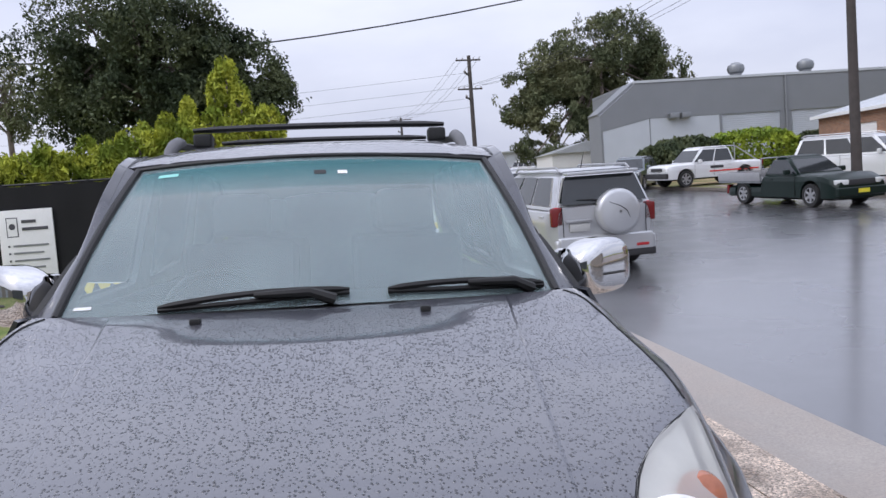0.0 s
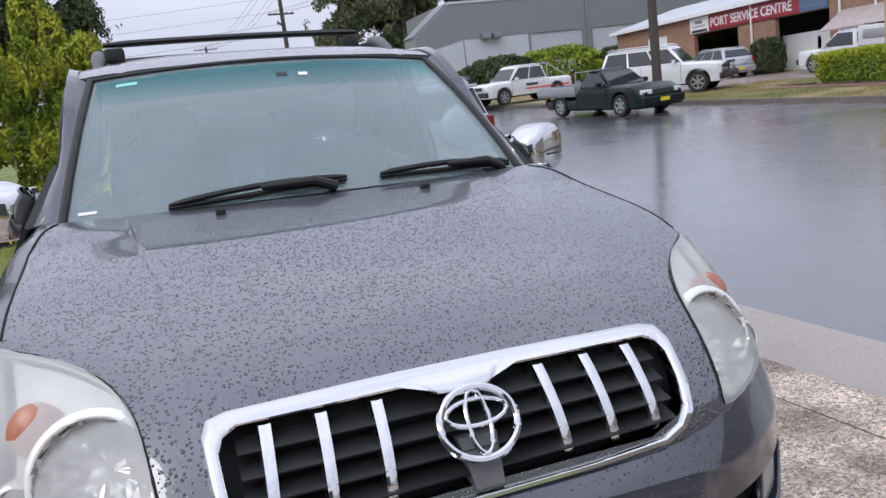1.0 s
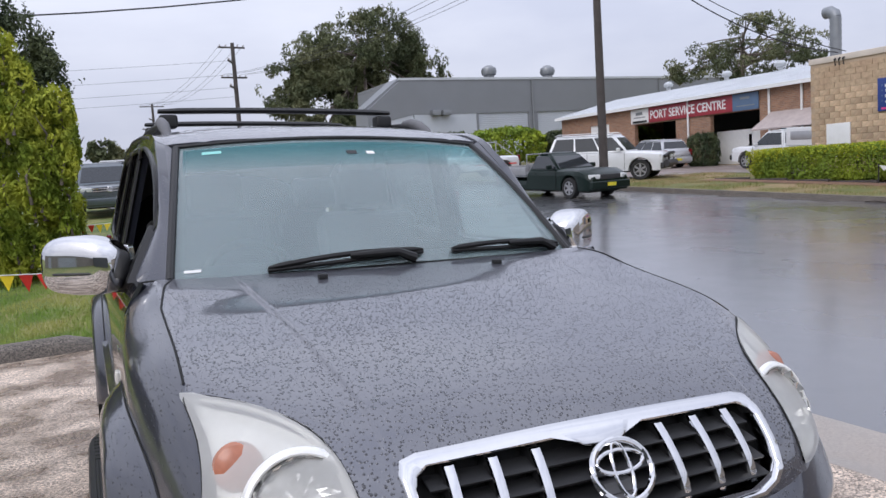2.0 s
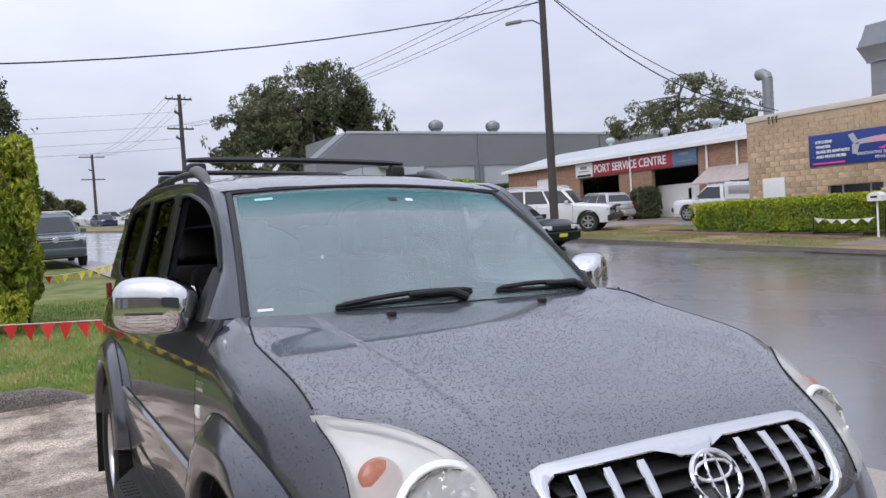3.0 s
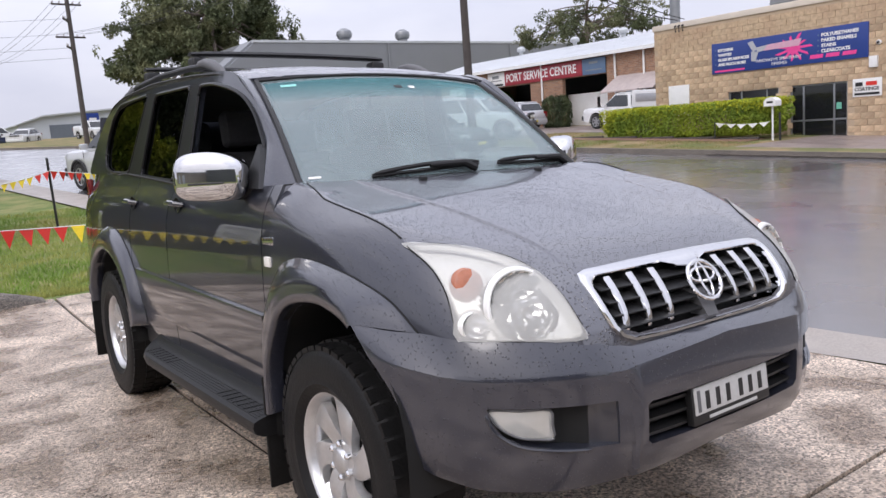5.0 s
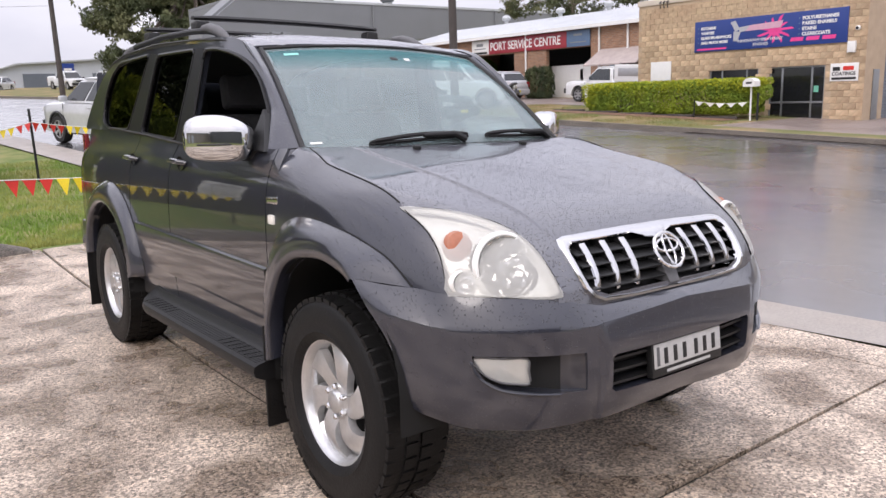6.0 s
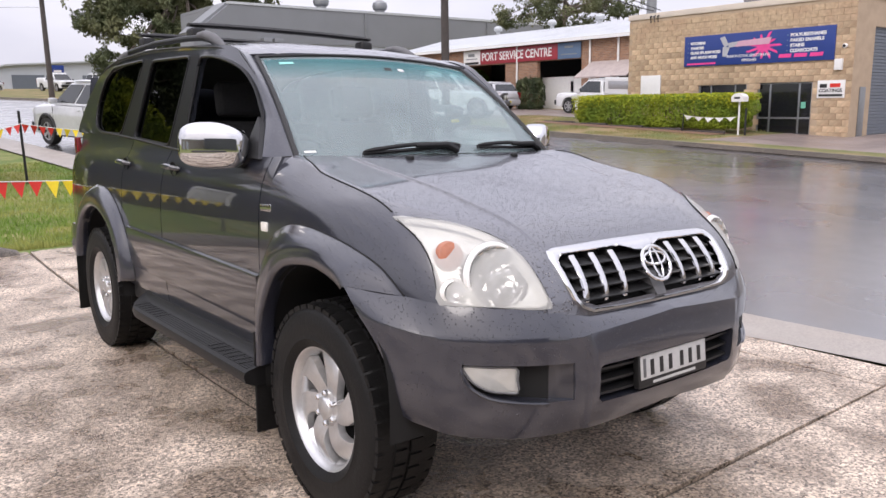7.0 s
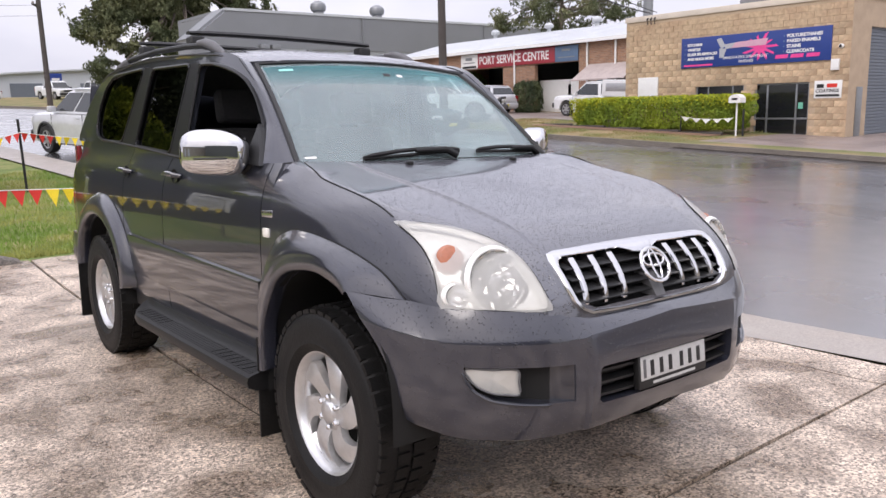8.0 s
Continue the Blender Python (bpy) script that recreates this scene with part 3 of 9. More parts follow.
for k in range(26):
    sprays.append(((crng.uniform(-2.5, -1.2), crng.uniform(11.65, 11.95), crng.uniform(0.5, 3.0)), (crng.uniform(0.16, 0.28), 0.16, crng.uniform(0.25, 0.45))))
shrub("conifer_hedge", "tall loose golden-green conifer hedge by the driveway", sprays, 95000, 0.056, CONIFER, 21, "hedge", 2.6, 1, 2.0)
clipped = shrub("clipped_hedge", "neatly clipped hedge, dark green with yellow new growth", [((21.4, 14.78, verge_z(21.4, 15) + 0.58), (0.62, 3.55, 0.56))], 52000, 0.038, HEDGE, 22, "hedge", 1.6, 30, 6.0)
hedge_rng = random.Random(9)
data = ([], [])


def shoot(q):
    """New shoots along the top of the hedge, thickest at its ends."""
    while True:
        y = 14.78 + q.uniform(-3.6, 3.6)
        if q.random() < 0.35 + 0.65 * abs((y - 14.78) / 3.6) ** 3:
            return Vector((21.4 + q.uniform(-0.66, 0.6), y, verge_z(21.4, 15) + q.uniform(0.98, 1.19) - (q.random() ** 2 * 0.75 if y > 17.7 else q.random() ** 3 * 0.3)))


leaves(data, hedge_rng, 14000, shoot, 0.036, slim=1.6, flat=0.7)
me = bpy.data.meshes.new("new_growth")
me.from_pydata(data[0], [], data[1])
me.materials.append(NEW_LEAF)
growth = tagged(new("new_growth", me), "yellow-green new shoots along the top")
growth.parent = clipped
shrub("garden_shrub", "spiky dark green garden shrub", [((28.6, 28.5, 1.75), (0.72, 0.75, 0.95))], 2600, 0.13, DARK_LEAF, 23, slim=4.0)
for k, (x, y, z, rx, rz) in enumerate(((21.5, 44, 3.0, 2.2, 1.1), (26.5, 45, 3.1, 3.2, 1.3), (31.0, 45, 3.0, 1.6, 1.0), (35, 42, 2.9, 2.4, 1.0), (18.5, 40, 2.6, 1.8, 0.9))):
    shrub("garden_shrub", "leafy green shrub in front of the warehouse", [((x, y, z), (rx, 1.0, rz))], 3800, 0.16, HEDGE if k % 2 else DARK_LEAF, 30 + k, shape=2.4)

# ---- the block-built spray workshop ----
def wall_face(x, y, z):
    """Axes for things on a wall that faces the street: right along the wall, up, and out."""
    return Matrix(((0, 0, -1, x), (-1, 0, 0, y), (0, 1, 0, z), (0, 0, 0, 1)))


SX, SY0, SY1, SZ0, SZ1 = 22.8, 8.7, 17.25, -0.1, 4.45
shop = thing("spray_workshop", "low sandstone-block workshop with parapet, dark glazing and blue sign", "building")
bm = bmesh.new()
holes = [(9.92, 11.80, -0.2, 1.95), (12.2, 14.1, 1.0, 1.92)]


def walled(bm, x0, x1, y0, y1, z0, z1, holes):
    """A wall along y with openings right through it."""
    ys = sorted({y0, y1, *[q for h in holes for q in h[:2]]})
    zs = sorted({z0, z1, *[min(max(q, z0), z1) for h in holes for q in h[2:]]})
    for a, b in zip(ys, ys[1:]):
        for c, d in zip(zs, zs[1:]):
            if not any(h[0] <= (a + b) / 2 <= h[1] and h[2] <= (c + d) / 2 <= h[3] for h in holes):
                box(bm, x0, x1, a, b, c, d)
    bmesh.ops.remove_doubles(bm, verts=bm.verts[:], dist=0.001)


walled(bm, SX + 0.012, SX + 0.2, SY0, SY1, SZ0, SZ1, holes)
part("front_wall", bm, MORTAR, shop, smooth=0)
for nm, args in (("back_wall", (SX + 0.2, SX + 11, SY1 - 0.2, SY1, SZ0, SZ1)), ("end_wall", (SX + 10.8, SX + 11, SY0, SY1 - 0.2, SZ0, SZ1)), ("side_wall", (SX + 0.2, SX + 1.35, SY0, SY0 + 0.2, SZ0, SZ1)), ("lintel", (SX + 1.35, SX + 5.35, SY0, SY0 + 0.2, 3.62, SZ1)), ("side_wall", (SX + 5.35, SX + 10.8, SY0, SY0 + 0.2, SZ0, SZ1))):
    bm = bmesh.new()
    box(bm, *args)
    part(nm, bm, MORTAR, shop, smooth=0)
bm = bmesh.new()
box(bm, SX - 0.03, SX + 11.1, SY0 - 0.05, SY1 + 0.05, SZ1, SZ1 + 0.2, 0.015)
part("parapet_cap", bm, FASCIA, shop, "pale painted parapet cap")
bm = bmesh.new()
box(bm, SX + 0.2, SX + 10.8, SY0 + 0.2, SY1 - 0.2, SZ1 - 0.35, SZ1 - 0.2)
part("roof", bm, ZINC, shop, smooth=0)
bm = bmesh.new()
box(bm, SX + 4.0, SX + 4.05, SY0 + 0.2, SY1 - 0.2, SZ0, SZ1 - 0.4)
part("partition", bm, ROOM_SHADE, shop, smooth=0)
door = part("glazed_door", (lambda b: (box(b, SX + 0.09, SX + 0.11, 9.92, 11.80, 0.0, 1.95), b)[1])(bmesh.new()), DARK_GLASS, shop, "dark glass double door")
for y in (9.94, 10.36, 11.36, 11.78):
    bm = bmesh.new()
    box(bm, SX + 0.06, SX + 0.13, y - 0.03, y + 0.03, 0.0, 1.93, 0.006)
    part("mullion", bm, ALU, door)
for z in (0.02, 0.78, 1.92):
    bm = bmesh.new()
    box(bm, SX + 0.07, SX + 0.125, 9.92, 11.80, z - 0.03, z + 0.03, 0.006)
    part("rail", bm, ALU, door)
bm = bmesh.new()
box(bm, SX + 0.05, SX + 0.056, 10.12, 10.28, 1.1, 1.3)
part("door_notice", bm, mat("green_notice", (0.15, 0.45, 0.33), 0.5), door)
win = part("window", (lambda b: (box(b, SX + 0.09, SX + 0.11, 12.2, 14.1, 1.0, 1.92), b)[1])(bmesh.new()), DARK_GLASS, shop, "dark strip window")
for y in (12.23, 12.65, 13.6, 14.07):
    bm = bmesh.new()
    box(bm, SX + 0.06, SX + 0.13, y - 0.025, y + 0.025, 1.0, 1.92, 0.005)
    part("mullion", bm, ALU, win)
bm = bmesh.new()
rows = []
for i in range(34):
    z = 0.12 + i * 0.104
    rows += [[bm.verts.new((x, y, z + q)) for x in (SX + 1.35, SX + 5.35)] for y, q in ((SY0 + 0.10, 0.0), (SY0 + 0.08, 0.014), (SY0 + 0.08, 0.082), (SY0 + 0.10, 0.098))]
for a, b in zip(rows, rows[1:]):
    bm.faces.new((a[0], a[1], b[1], b[0]))
part("roller_door", bm, SHUTTER, shop, "blue-grey steel roller door")
bm = bmesh.new()
box(bm, SX + 0.55, SX + 0.95, SY0 - 0.035, SY0 - 0.003, 0.1, 1.75, 0.01)
part("meter_panel", bm, ALU, shop, "grey steel service panel")
bm = bmesh.new()
box(bm, SX - 0.06, SX - 0.002, 15.7, 16.6, 1.2, 2.35, 0.012)
part("wall_cabinet", bm, WHITE_PAINT, shop, "white metal wall cabinet")

# blocks of the street front and the short return wall
rng = random.Random(4)
BLOCK_W, BLOCK_H = 0.40, 0.20


def block_mesh(w):
    bm = bmesh.new()
    box(bm, -0.012, 0.012, -w / 2 + 0.006, w / 2 - 0.006, -BLOCK_H / 2 + 0.006, BLOCK_H / 2 - 0.006, 0.006, seg=1)
    me = bpy.data.meshes.new("block")
    bm.to_mesh(me)
    bm.free()
    me.materials.append(BLOCK)
    return me


# the sign on the street front
sign = thing("shop_sign", "long blue printed sign with white words and a pink paint splash", "sign")
W = wall_face(SX - 0.02, 14.70, 2.60)
bm = bmesh.new()
box(bm, 0, 5.42, 0, 1.06, -0.02, 0.03, 0.004, W)
part("board", bm, BLUE_SIGN, sign)
for i, t in enumerate(("KITCHENS", "VANITIES", "GLASS SPLASHBACKS", "AND MUCH MORE")):
    letters("lettering", t, 0.092, WHITE_PAINT, sign, W @ pose(0.26, 0.76 - i * 0.165, 0.032), bold=0.006)
for i, t in enumerate(("POLYURETHANES", "BAKED ENAMELS", "STAINS", "CLEARCOATS")):
    letters("lettering", t, 0.105, WHITE_PAINT, sign, W @ pose(3.98, 0.80 - i * 0.165, 0.032), bold=0.006)
letters("lettering", "INNOVATIVE SPRAYPAINT", 0.10, WHITE_PAINT, sign, W @ pose(1.72, 0.235, 0.032), 1.62)
letters("lettering", "FINISHES", 0.10, WHITE_PAINT, sign, W @ pose(2.30, 0.09, 0.032))


def bar(m, x0, x1, y0, y1, material, name="bar", lean=0.0, parent=None, d=0.008):
    bm = bmesh.new()
    prism(bm, [(x0, y0), (x1, y0), (x1 + lean, y1), (x0 + lean, y1)], lambda p, q, k: m @ Vector((p, q, k)), 0.031, 0.031 + d)
    return part(name, bm, material, parent, smooth=0)


bar(W, 0.12, 1.28, 0.055, 0.115, PINK, lean=0.02, parent=sign)
for k in range(3):
    bar(W, 3.60 + k * 0.52, 3.60 + k * 0.52 + 0.42, 0.14, 0.26, PINK, lean=0.03, parent=sign)
for k, y in enumerate((0.80, 0.635, 0.47, 0.305)):
    bar(W, 0.14, 0.18, y, y + 0.045, SLATE_SIGN, parent=sign)
    bar(W, 3.86, 3.90, y + 0.03, y + 0.075, SLATE_SIGN, parent=sign)
SILVER_PRINT = mat("silver_print", (0.42, 0.43, 0.46), 0.4, vary=0.2, scale=8)
bm = bmesh.new()
for poly in ([(1.42, 0.93), (1.60, 0.98), (1.78, 0.68), (1.62, 0.60)], [(1.55, 0.62), (1.82, 0.60), (1.70, 0.28), (1.55, 0.30)], [(1.75, 0.74), (2.35, 0.80), (2.40, 0.66), (1.78, 0.58)]):
    prism(bm, poly, lambda p, q, k: W @ Vector((p, q, k)), 0.031, 0.040)
part("spray_gun_print", bm, SILVER_PRINT, sign, smooth=0)
bm = bmesh.new()
spl = []
for k in range(44):
    a = k * math.tau / 44
    r = 0.17 + (0.33 if k % 4 == 0 else 0.26 if k % 4 == 1 else 0.02) * (0.7 + 0.5 * random.Random(k // 4).random())
    spl.append((3.05 + r * math.cos(a) * 1.25, 0.55 + r * math.sin(a) * 0.95))
prism(bm, spl, lambda p, q, k: W @ Vector((p, q, k)), 0.031, 0.036)
part("splash_print", bm, PINK, sign, smooth=0)
bm = bmesh.new()
prism(bm, [(2.0, 0.60), (3.25, 0.62), (3.34, 0.84), (2.15, 0.78)], lambda p, q, k: W @ Vector((p, q, k)), 0.037, 0.042)
part("brand_shape", bm, mat("pale_pink_print", (0.6, 0.35, 0.45), 0.4), sign, smooth=0)

plate_sign = thing("wall_notice", "small white and red notice on the block wall", "sign")
W2 = wall_face(SX - 0.016, 9.74, 1.42)
bm = bmesh.new()
box(bm, 0, 0.86, 0, 0.55, -0.01, 0.02, 0.003, W2)
part("board", bm, WHITE_PAINT, plate_sign)
bar(W2 @ pose(0, 0, -0.01), 0.08, 0.30, 0.32, 0.44, BLACK, parent=plate_sign)
bar(W2 @ pose(0, 0, -0.01), 0.40, 0.72, 0.33, 0.45, FLAG_RED, parent=plate_sign)
letters("lettering", "COATINGS", 0.11, BLACK, plate_sign, W2 @ pose(0.06, 0.18, 0.022), 0.72, bold=0.003)
bar(W2 @ pose(0, 0, -0.01), 0.06, 0.80, 0.05, 0.12, BLACK, parent=plate_sign)
cam_box = thing("security_camera", "small white dome security camera on the wall", "camera")
bm = bmesh.new()
spin(bm, [(0.02, -0.02), (0.075, 0.0), (0.075, 0.06), (0.05, 0.1)], 14, lambda a, b, d: wall_face(SX, 8.98, 3.0) @ Vector((a, b, d)))
part("housing", bm, WHITE_PAINT, cam_box)
bm = bmesh.new()
spin(bm, [(0.05, 0.095), (0.035, 0.125), (0.01, 0.135)], 12, lambda a, b, d: wall_face(SX, 8.98, 3.0) @ Vector((a, b, d)))
part("lens", bm, BLACK, cam_box)
bm = bmesh.new()
box(bm, SX - 0.10, SX + 0.005, 9.0, 9.24, 2.28, 2.62, 0.012)
tagged(part("junction_box", bm, WHITE_PAINT), "small white electrical box on the block wall", "junction box")

# ducts on its roof
duct = thing("exhaust_duct", "big grey sheet-metal exhaust cowl on the workshop roof", "duct")


def frustum(bm, x, y, z0, z1, a0, b0, a1, b1):
    lo = [bm.verts.new((x + p * a0, y + q * b0, z0)) for p, q in ((-1, -1), (1, -1), (1, 1), (-1, 1))]
    hi = [bm.verts.new((x + p * a1, y + q * b1, z1)) for p, q in ((-1, -1), (1, -1), (1, 1), (-1, 1))]
    bm.faces.new(lo[::-1])
    bm.faces.new(hi)
    for i in range(4):
        bm.faces.new((lo[i], lo[(i + 1) % 4], hi[(i + 1) % 4], hi[i]))


for nm, args in (("shaft", (4.2, 6.12, 0.41, 0.41, 0.41, 0.41)), ("cowl", (6.1, 6.58, 0.50, 0.50, 0.70, 0.70)), ("band", (6.63, 6.86, 0.69, 0.69, 0.63, 0.63)), ("cap", (6.86, 7.36, 0.61, 0.61, 0.49, 0.49))):
    bm = bmesh.new()
    frustum(bm, 25.3, 13.3, *args)
    part(nm, bm, DUCT, duct, smooth=0)
for z, w in ((4.95, 0.43), (6.06, 0.51), (6.58, 0.715)):
    bm = bmesh.new()
    box(bm, 25.3 - w, 25.3 + w, 13.3 - w, 13.3 + w, z, z + 0.05, 0.01)
    part("flange", bm, ALU, duct)
vent = thing("roof_vent", "ribbed metal vent pipe with a curved cowl", "vent")
bm = bmesh.new()
spin(bm, [(0.19 + (0.012 if i % 2 else 0), 4.4 + i * 0.11) for i in range(17)], 16, lambda a, b, d: Vector((24 + a, 17.15 + b, d)))
part("pipe", bm, DUCT, vent)
bm = bmesh.new()
tube(bm, [(24, 17.15, 6.12), (24, 17.2, 6.25), (24, 17.35, 6.36), (24, 17.56, 6.35)], [0.20, 0.215, 0.215, 0.21], 14)
part("cowl", bm, DUCT, vent)
flue = thing("roof_flue", "plain metal flue pipe", "vent")
bm = bmesh.new()
tube(bm, [(25.6, 12.35, 4.2), (25.6, 12.35, 5.95)], 0.14, 14)
part("pipe", bm, DUCT, flue)

# ---- the service workshop ----
PX, PY0, PY1, PZ0, PZ1 = 29.5, 20.0, 42.6, 0.35, 4.55
port = thing("service_workshop", "long low brick workshop with open bays under a metal roof", "building")
bm = bmesh.new()
bays = [(25.58, 28.85, 0.0, 3.62), (31.45, 34.95, 0.0, 3.6), (37.4, 39.4, 0.0, 3.9), (23.5, 24.4, 0.0, 2.9)]
walled(bm, PX, PX + 0.25, PY0, PY1, PZ0, PZ1, bays)
box(bm, PX + 0.25, PX + 9, PY0, PY0 + 0.25, PZ0, PZ1)
box(bm, PX + 0.25, PX + 9, PY1 - 0.25, PY1, PZ0, PZ1)
part("wall", bm, BRICK, port, smooth=0)
# inner walls and floor carry the bays' shade in their colour
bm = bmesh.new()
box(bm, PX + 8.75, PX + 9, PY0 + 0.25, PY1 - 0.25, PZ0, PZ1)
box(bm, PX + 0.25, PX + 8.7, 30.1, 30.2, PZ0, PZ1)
part("inner_wall", bm, ROOM_SHADE, port, smooth=0)
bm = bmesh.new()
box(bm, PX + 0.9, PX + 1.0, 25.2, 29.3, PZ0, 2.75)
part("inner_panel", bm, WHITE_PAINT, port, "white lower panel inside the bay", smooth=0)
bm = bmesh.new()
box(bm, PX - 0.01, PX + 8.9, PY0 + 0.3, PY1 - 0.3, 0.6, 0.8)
part("slab_floor", bm, ROOM_SHADE, port, smooth=0)
bm = bmesh.new()
rows = []
for i in range(121):
    y0 = PY0 - 0.3 + (PY1 - PY0 + 0.6) * i / 120
    for up in ((0.0, 0.03) if i % 2 else (0.03, 0.0)):
        rows.append([bm.verts.new(c) for c in ((PX - 0.35, y0 + (0.012 if len(rows) % 2 else -0.012), PZ1 + 0.12 + up), (PX + 5, y0 + (0.012 if len(rows) % 2 else -0.012), PZ1 + 1.35 + up), (PX + 9.3, y0 + (0.012 if len(rows) % 2 else -0.012), PZ1 + 0.4 + up))])
for a, b in zip(rows, rows[1:]):
    for q in range(2):
        bm.faces.new((a[q], a[q + 1], b[q + 1], b[q]))
part("roof", bm, ZINC, port, "weathered pale corrugated metal roof", smooth=0)
bm = bmesh.new()
box(bm, PX - 0.38, PX - 0.30, PY0 - 0.3, PY1 + 0.3, PZ1 - 0.02, PZ1 + 0.16)
part("gutter", bm, WHITE_PAINT, port, smooth=0)
bm = bmesh.new()
box(bm, PX + 0.08, PX + 0.14, 37.4, 39.4, 0.6, 3.9)
part("panel_door", bm, WHITE_PAINT, port, "white sheet door", smooth=0)
bm = bmesh.new()
box(bm, PX + 0.08, PX + 0.14, 23.5, 24.4, 0.6, 2.9)
part("side_door", bm, mat("pale_blue_door", (0.25, 0.35, 0.42), 0.5), port, smooth=0)
for y in (24.95, 30.4, 23.1):
    bm = bmesh.new()
    tube(bm, [(PX - 0.08, y, 0.6), (PX - 0.08, y, PZ1)], 0.055, 8)
    part("downpipe", bm, WHITE_PAINT, port)
bm = bmesh.new()
prism(bm, [(PX, 3.35), (PX, 3.42), (PX - 1.35, 2.62), (PX - 1.35, 2.55)], lambda p, q, d: Vector((p, d, q)), 21.6, 24.9)
part("awning", bm, mat("faded_awning", (0.40, 0.34, 0.32), 0.7, vary=0.2, scale=3), port, "faded striped window awning", smooth=0)
bm = bmesh.new()
box(bm, PX + 0.9, PX + 1.1, 26.9, 27.15, 0.6, 2.5, 0.02)
box(bm, PX + 0.75, PX + 1.25, 26.8, 27.25, 0.8, 0.86, 0.01)
hoist = thing("car_hoist", "blue steel post of a car hoist", "hoist")
part("post", bm, BLUE_STEEL, hoist)
name_sign = thing("service_sign", "long dark red sign with white capital letters", "sign")
W3 = wall_face(PX - 0.06, 33.58, 3.66)
bm = bmesh.new()
box(bm, 0, 6.34, 0, 0.84, -0.02, 0.03, 0.004, W3)
part("board", bm, RED_SIGN, name_sign)
letters("lettering", "PORT SERVICE CENTRE", 0.48, WHITE_PAINT, name_sign, W3 @ pose(0.16, 0.2, 0.032), 5.75, bold=0.012)
side_sign = thing("white_sign", "white sign panel with a small grey emblem", "sign")
W4 = wall_face(PX - 0.06, 35.16, 3.66)
bm = bmesh.new()
box(bm, 0, 1.56, 0, 0.84, -0.02, 0.03, 0.004, W4)
part("board", bm, WHITE_PAINT, side_sign)
bar(W4, 0.45, 1.05, 0.48, 0.66, ALU, parent=side_sign)
bar(W4, 0.25, 1.30, 0.32, 0.38, ALU, parent=side_sign)
bar(W4, 0.15, 1.42, 0.03, 0.16, BLACK, parent=side_sign)
blue_panel = thing("blue_sign_panel", "plain faded slate-blue sign panel", "sign")
W5 = wall_face(PX - 0.06, 27.22, 3.66)
bm = bmesh.new()
box(bm, 0, 1.64, 0, 0.84, -0.02, 0.03, 0.004, W5)
part("board", bm, SLATE_SIGN, blue_panel)
bar(W5, 0.5, 1.1, 0.55, 0.66, ALU, parent=blue_panel)
bar(W5, 0.25, 1.4, 0.2, 0.25, ALU, parent=blue_panel)
for k, y in enumerate((28.6, 32.5, 37.5)):
    v = thing("roof_vent", "small metal turbine vent on the roof ridge", "vent", "roof vents")
    bm = bmesh.new()
    spin(bm, [(0.12, 0), (0.14, 0.25), (0.28, 0.3), (0.3, 0.45), (0.2, 0.58), (0.05, 0.62)], 14, lambda a, b, d: Vector((PX + 5 + a, y + b, PZ1 + 1.3 + d)))
    part("turbine", bm, ZINC, v)

# ---- the grey warehouse across the bend ----
WY, WX0, WX1, WZ0 = 52.0, 18.8, 62.0, 1.6
ware = thing("grey_warehouse", "large grey metal-clad warehouse with pale roller doors", "building")
bm = bmesh.new()
prism(bm, [(WX0, WZ0), (WX0, 6.45), (21.6, 8.62), (WX1, 8.62), (WX1, 6.02), (22.5, 6.02), (WX0 + 0.15, 5.3), (WX0 + 0.15, WZ0)], lambda p, q, d: Vector((p, d, q)), WY, WY + 0.3)
prism(bm, [(27.9, 6.02), (28.1, 6.02), (28.1, WZ0), (27.9, WZ0)], lambda p, q, d: Vector((p, d, q)), WY, WY + 0.3)
part("upper_wall", bm, GREY_CLAD, ware, smooth=0)
bm = bmesh.new()
prism(bm, [(WX0 + 0.15, WZ0), (22.5, WZ0), (22.5, 6.02), (WX0 + 0.15, 5.3)], lambda p, q, d: Vector((p, d, q)), WY + 0.02, WY + 0.3)
box(bm, 22.56, 27.9, WY + 0.02, WY + 0.3, WZ0, 6.02)
part("lower_wall", bm, PALE_CLAD, ware, smooth=0)
for x0, x1 in ((28.1, 32.7), (33.6, 39.2), (40.0, 46.0)):
    bm = bmesh.new()
    rows = []
    for i in range(29):
        z = WZ0 + 0.02 + i * 0.153
        rows += [[bm.verts.new((x, y, z + q)) for x in (x0, x1)] for y, q in ((WY + 0.125, 0.0), (WY + 0.1, 0.02), (WY + 0.1, 0.125), (WY + 0.125, 0.145))]
    for a, b in zip(rows, rows[1:]):
        bm.faces.new((a[0], a[1], b[1], b[0]))
    part("roller_door", bm, PALE_CLAD, ware, "pale grey roller door")
for x0, x1 in ((32.7, 33.6), (39.2, 40.0), (46.0, 62.0)):
    bm = bmesh.new()
    box(bm, x0, x1, WY, WY + 0.3, WZ0, 6.02)
    part("pier", bm, GREY_CLAD, ware, smooth=0)
for x0 in (33.15, 46.4):
    bm = bmesh.new()
    tube(bm, [(x0, WY - 0.08, WZ0), (x0, WY - 0.08, 8.6)], 0.07, 6)
    part("downpipe", bm, GREY_CLAD, ware)
bm = bmesh.new()
prism(bm, [(WX0, 6.45), (21.6, 8.62), (21.6, 8.82), (WX0 - 0.1, 6.6)], lambda p, q, d: Vector((p, d, q)), WY + 0.3, WY + 2.65)
prism(bm, [(21.6, 8.62), (WX1, 8.62), (WX1, 8.82), (21.6, 8.82)], lambda p, q, d: Vector((p, d, q)), WY + 0.3, WY + 9.8)
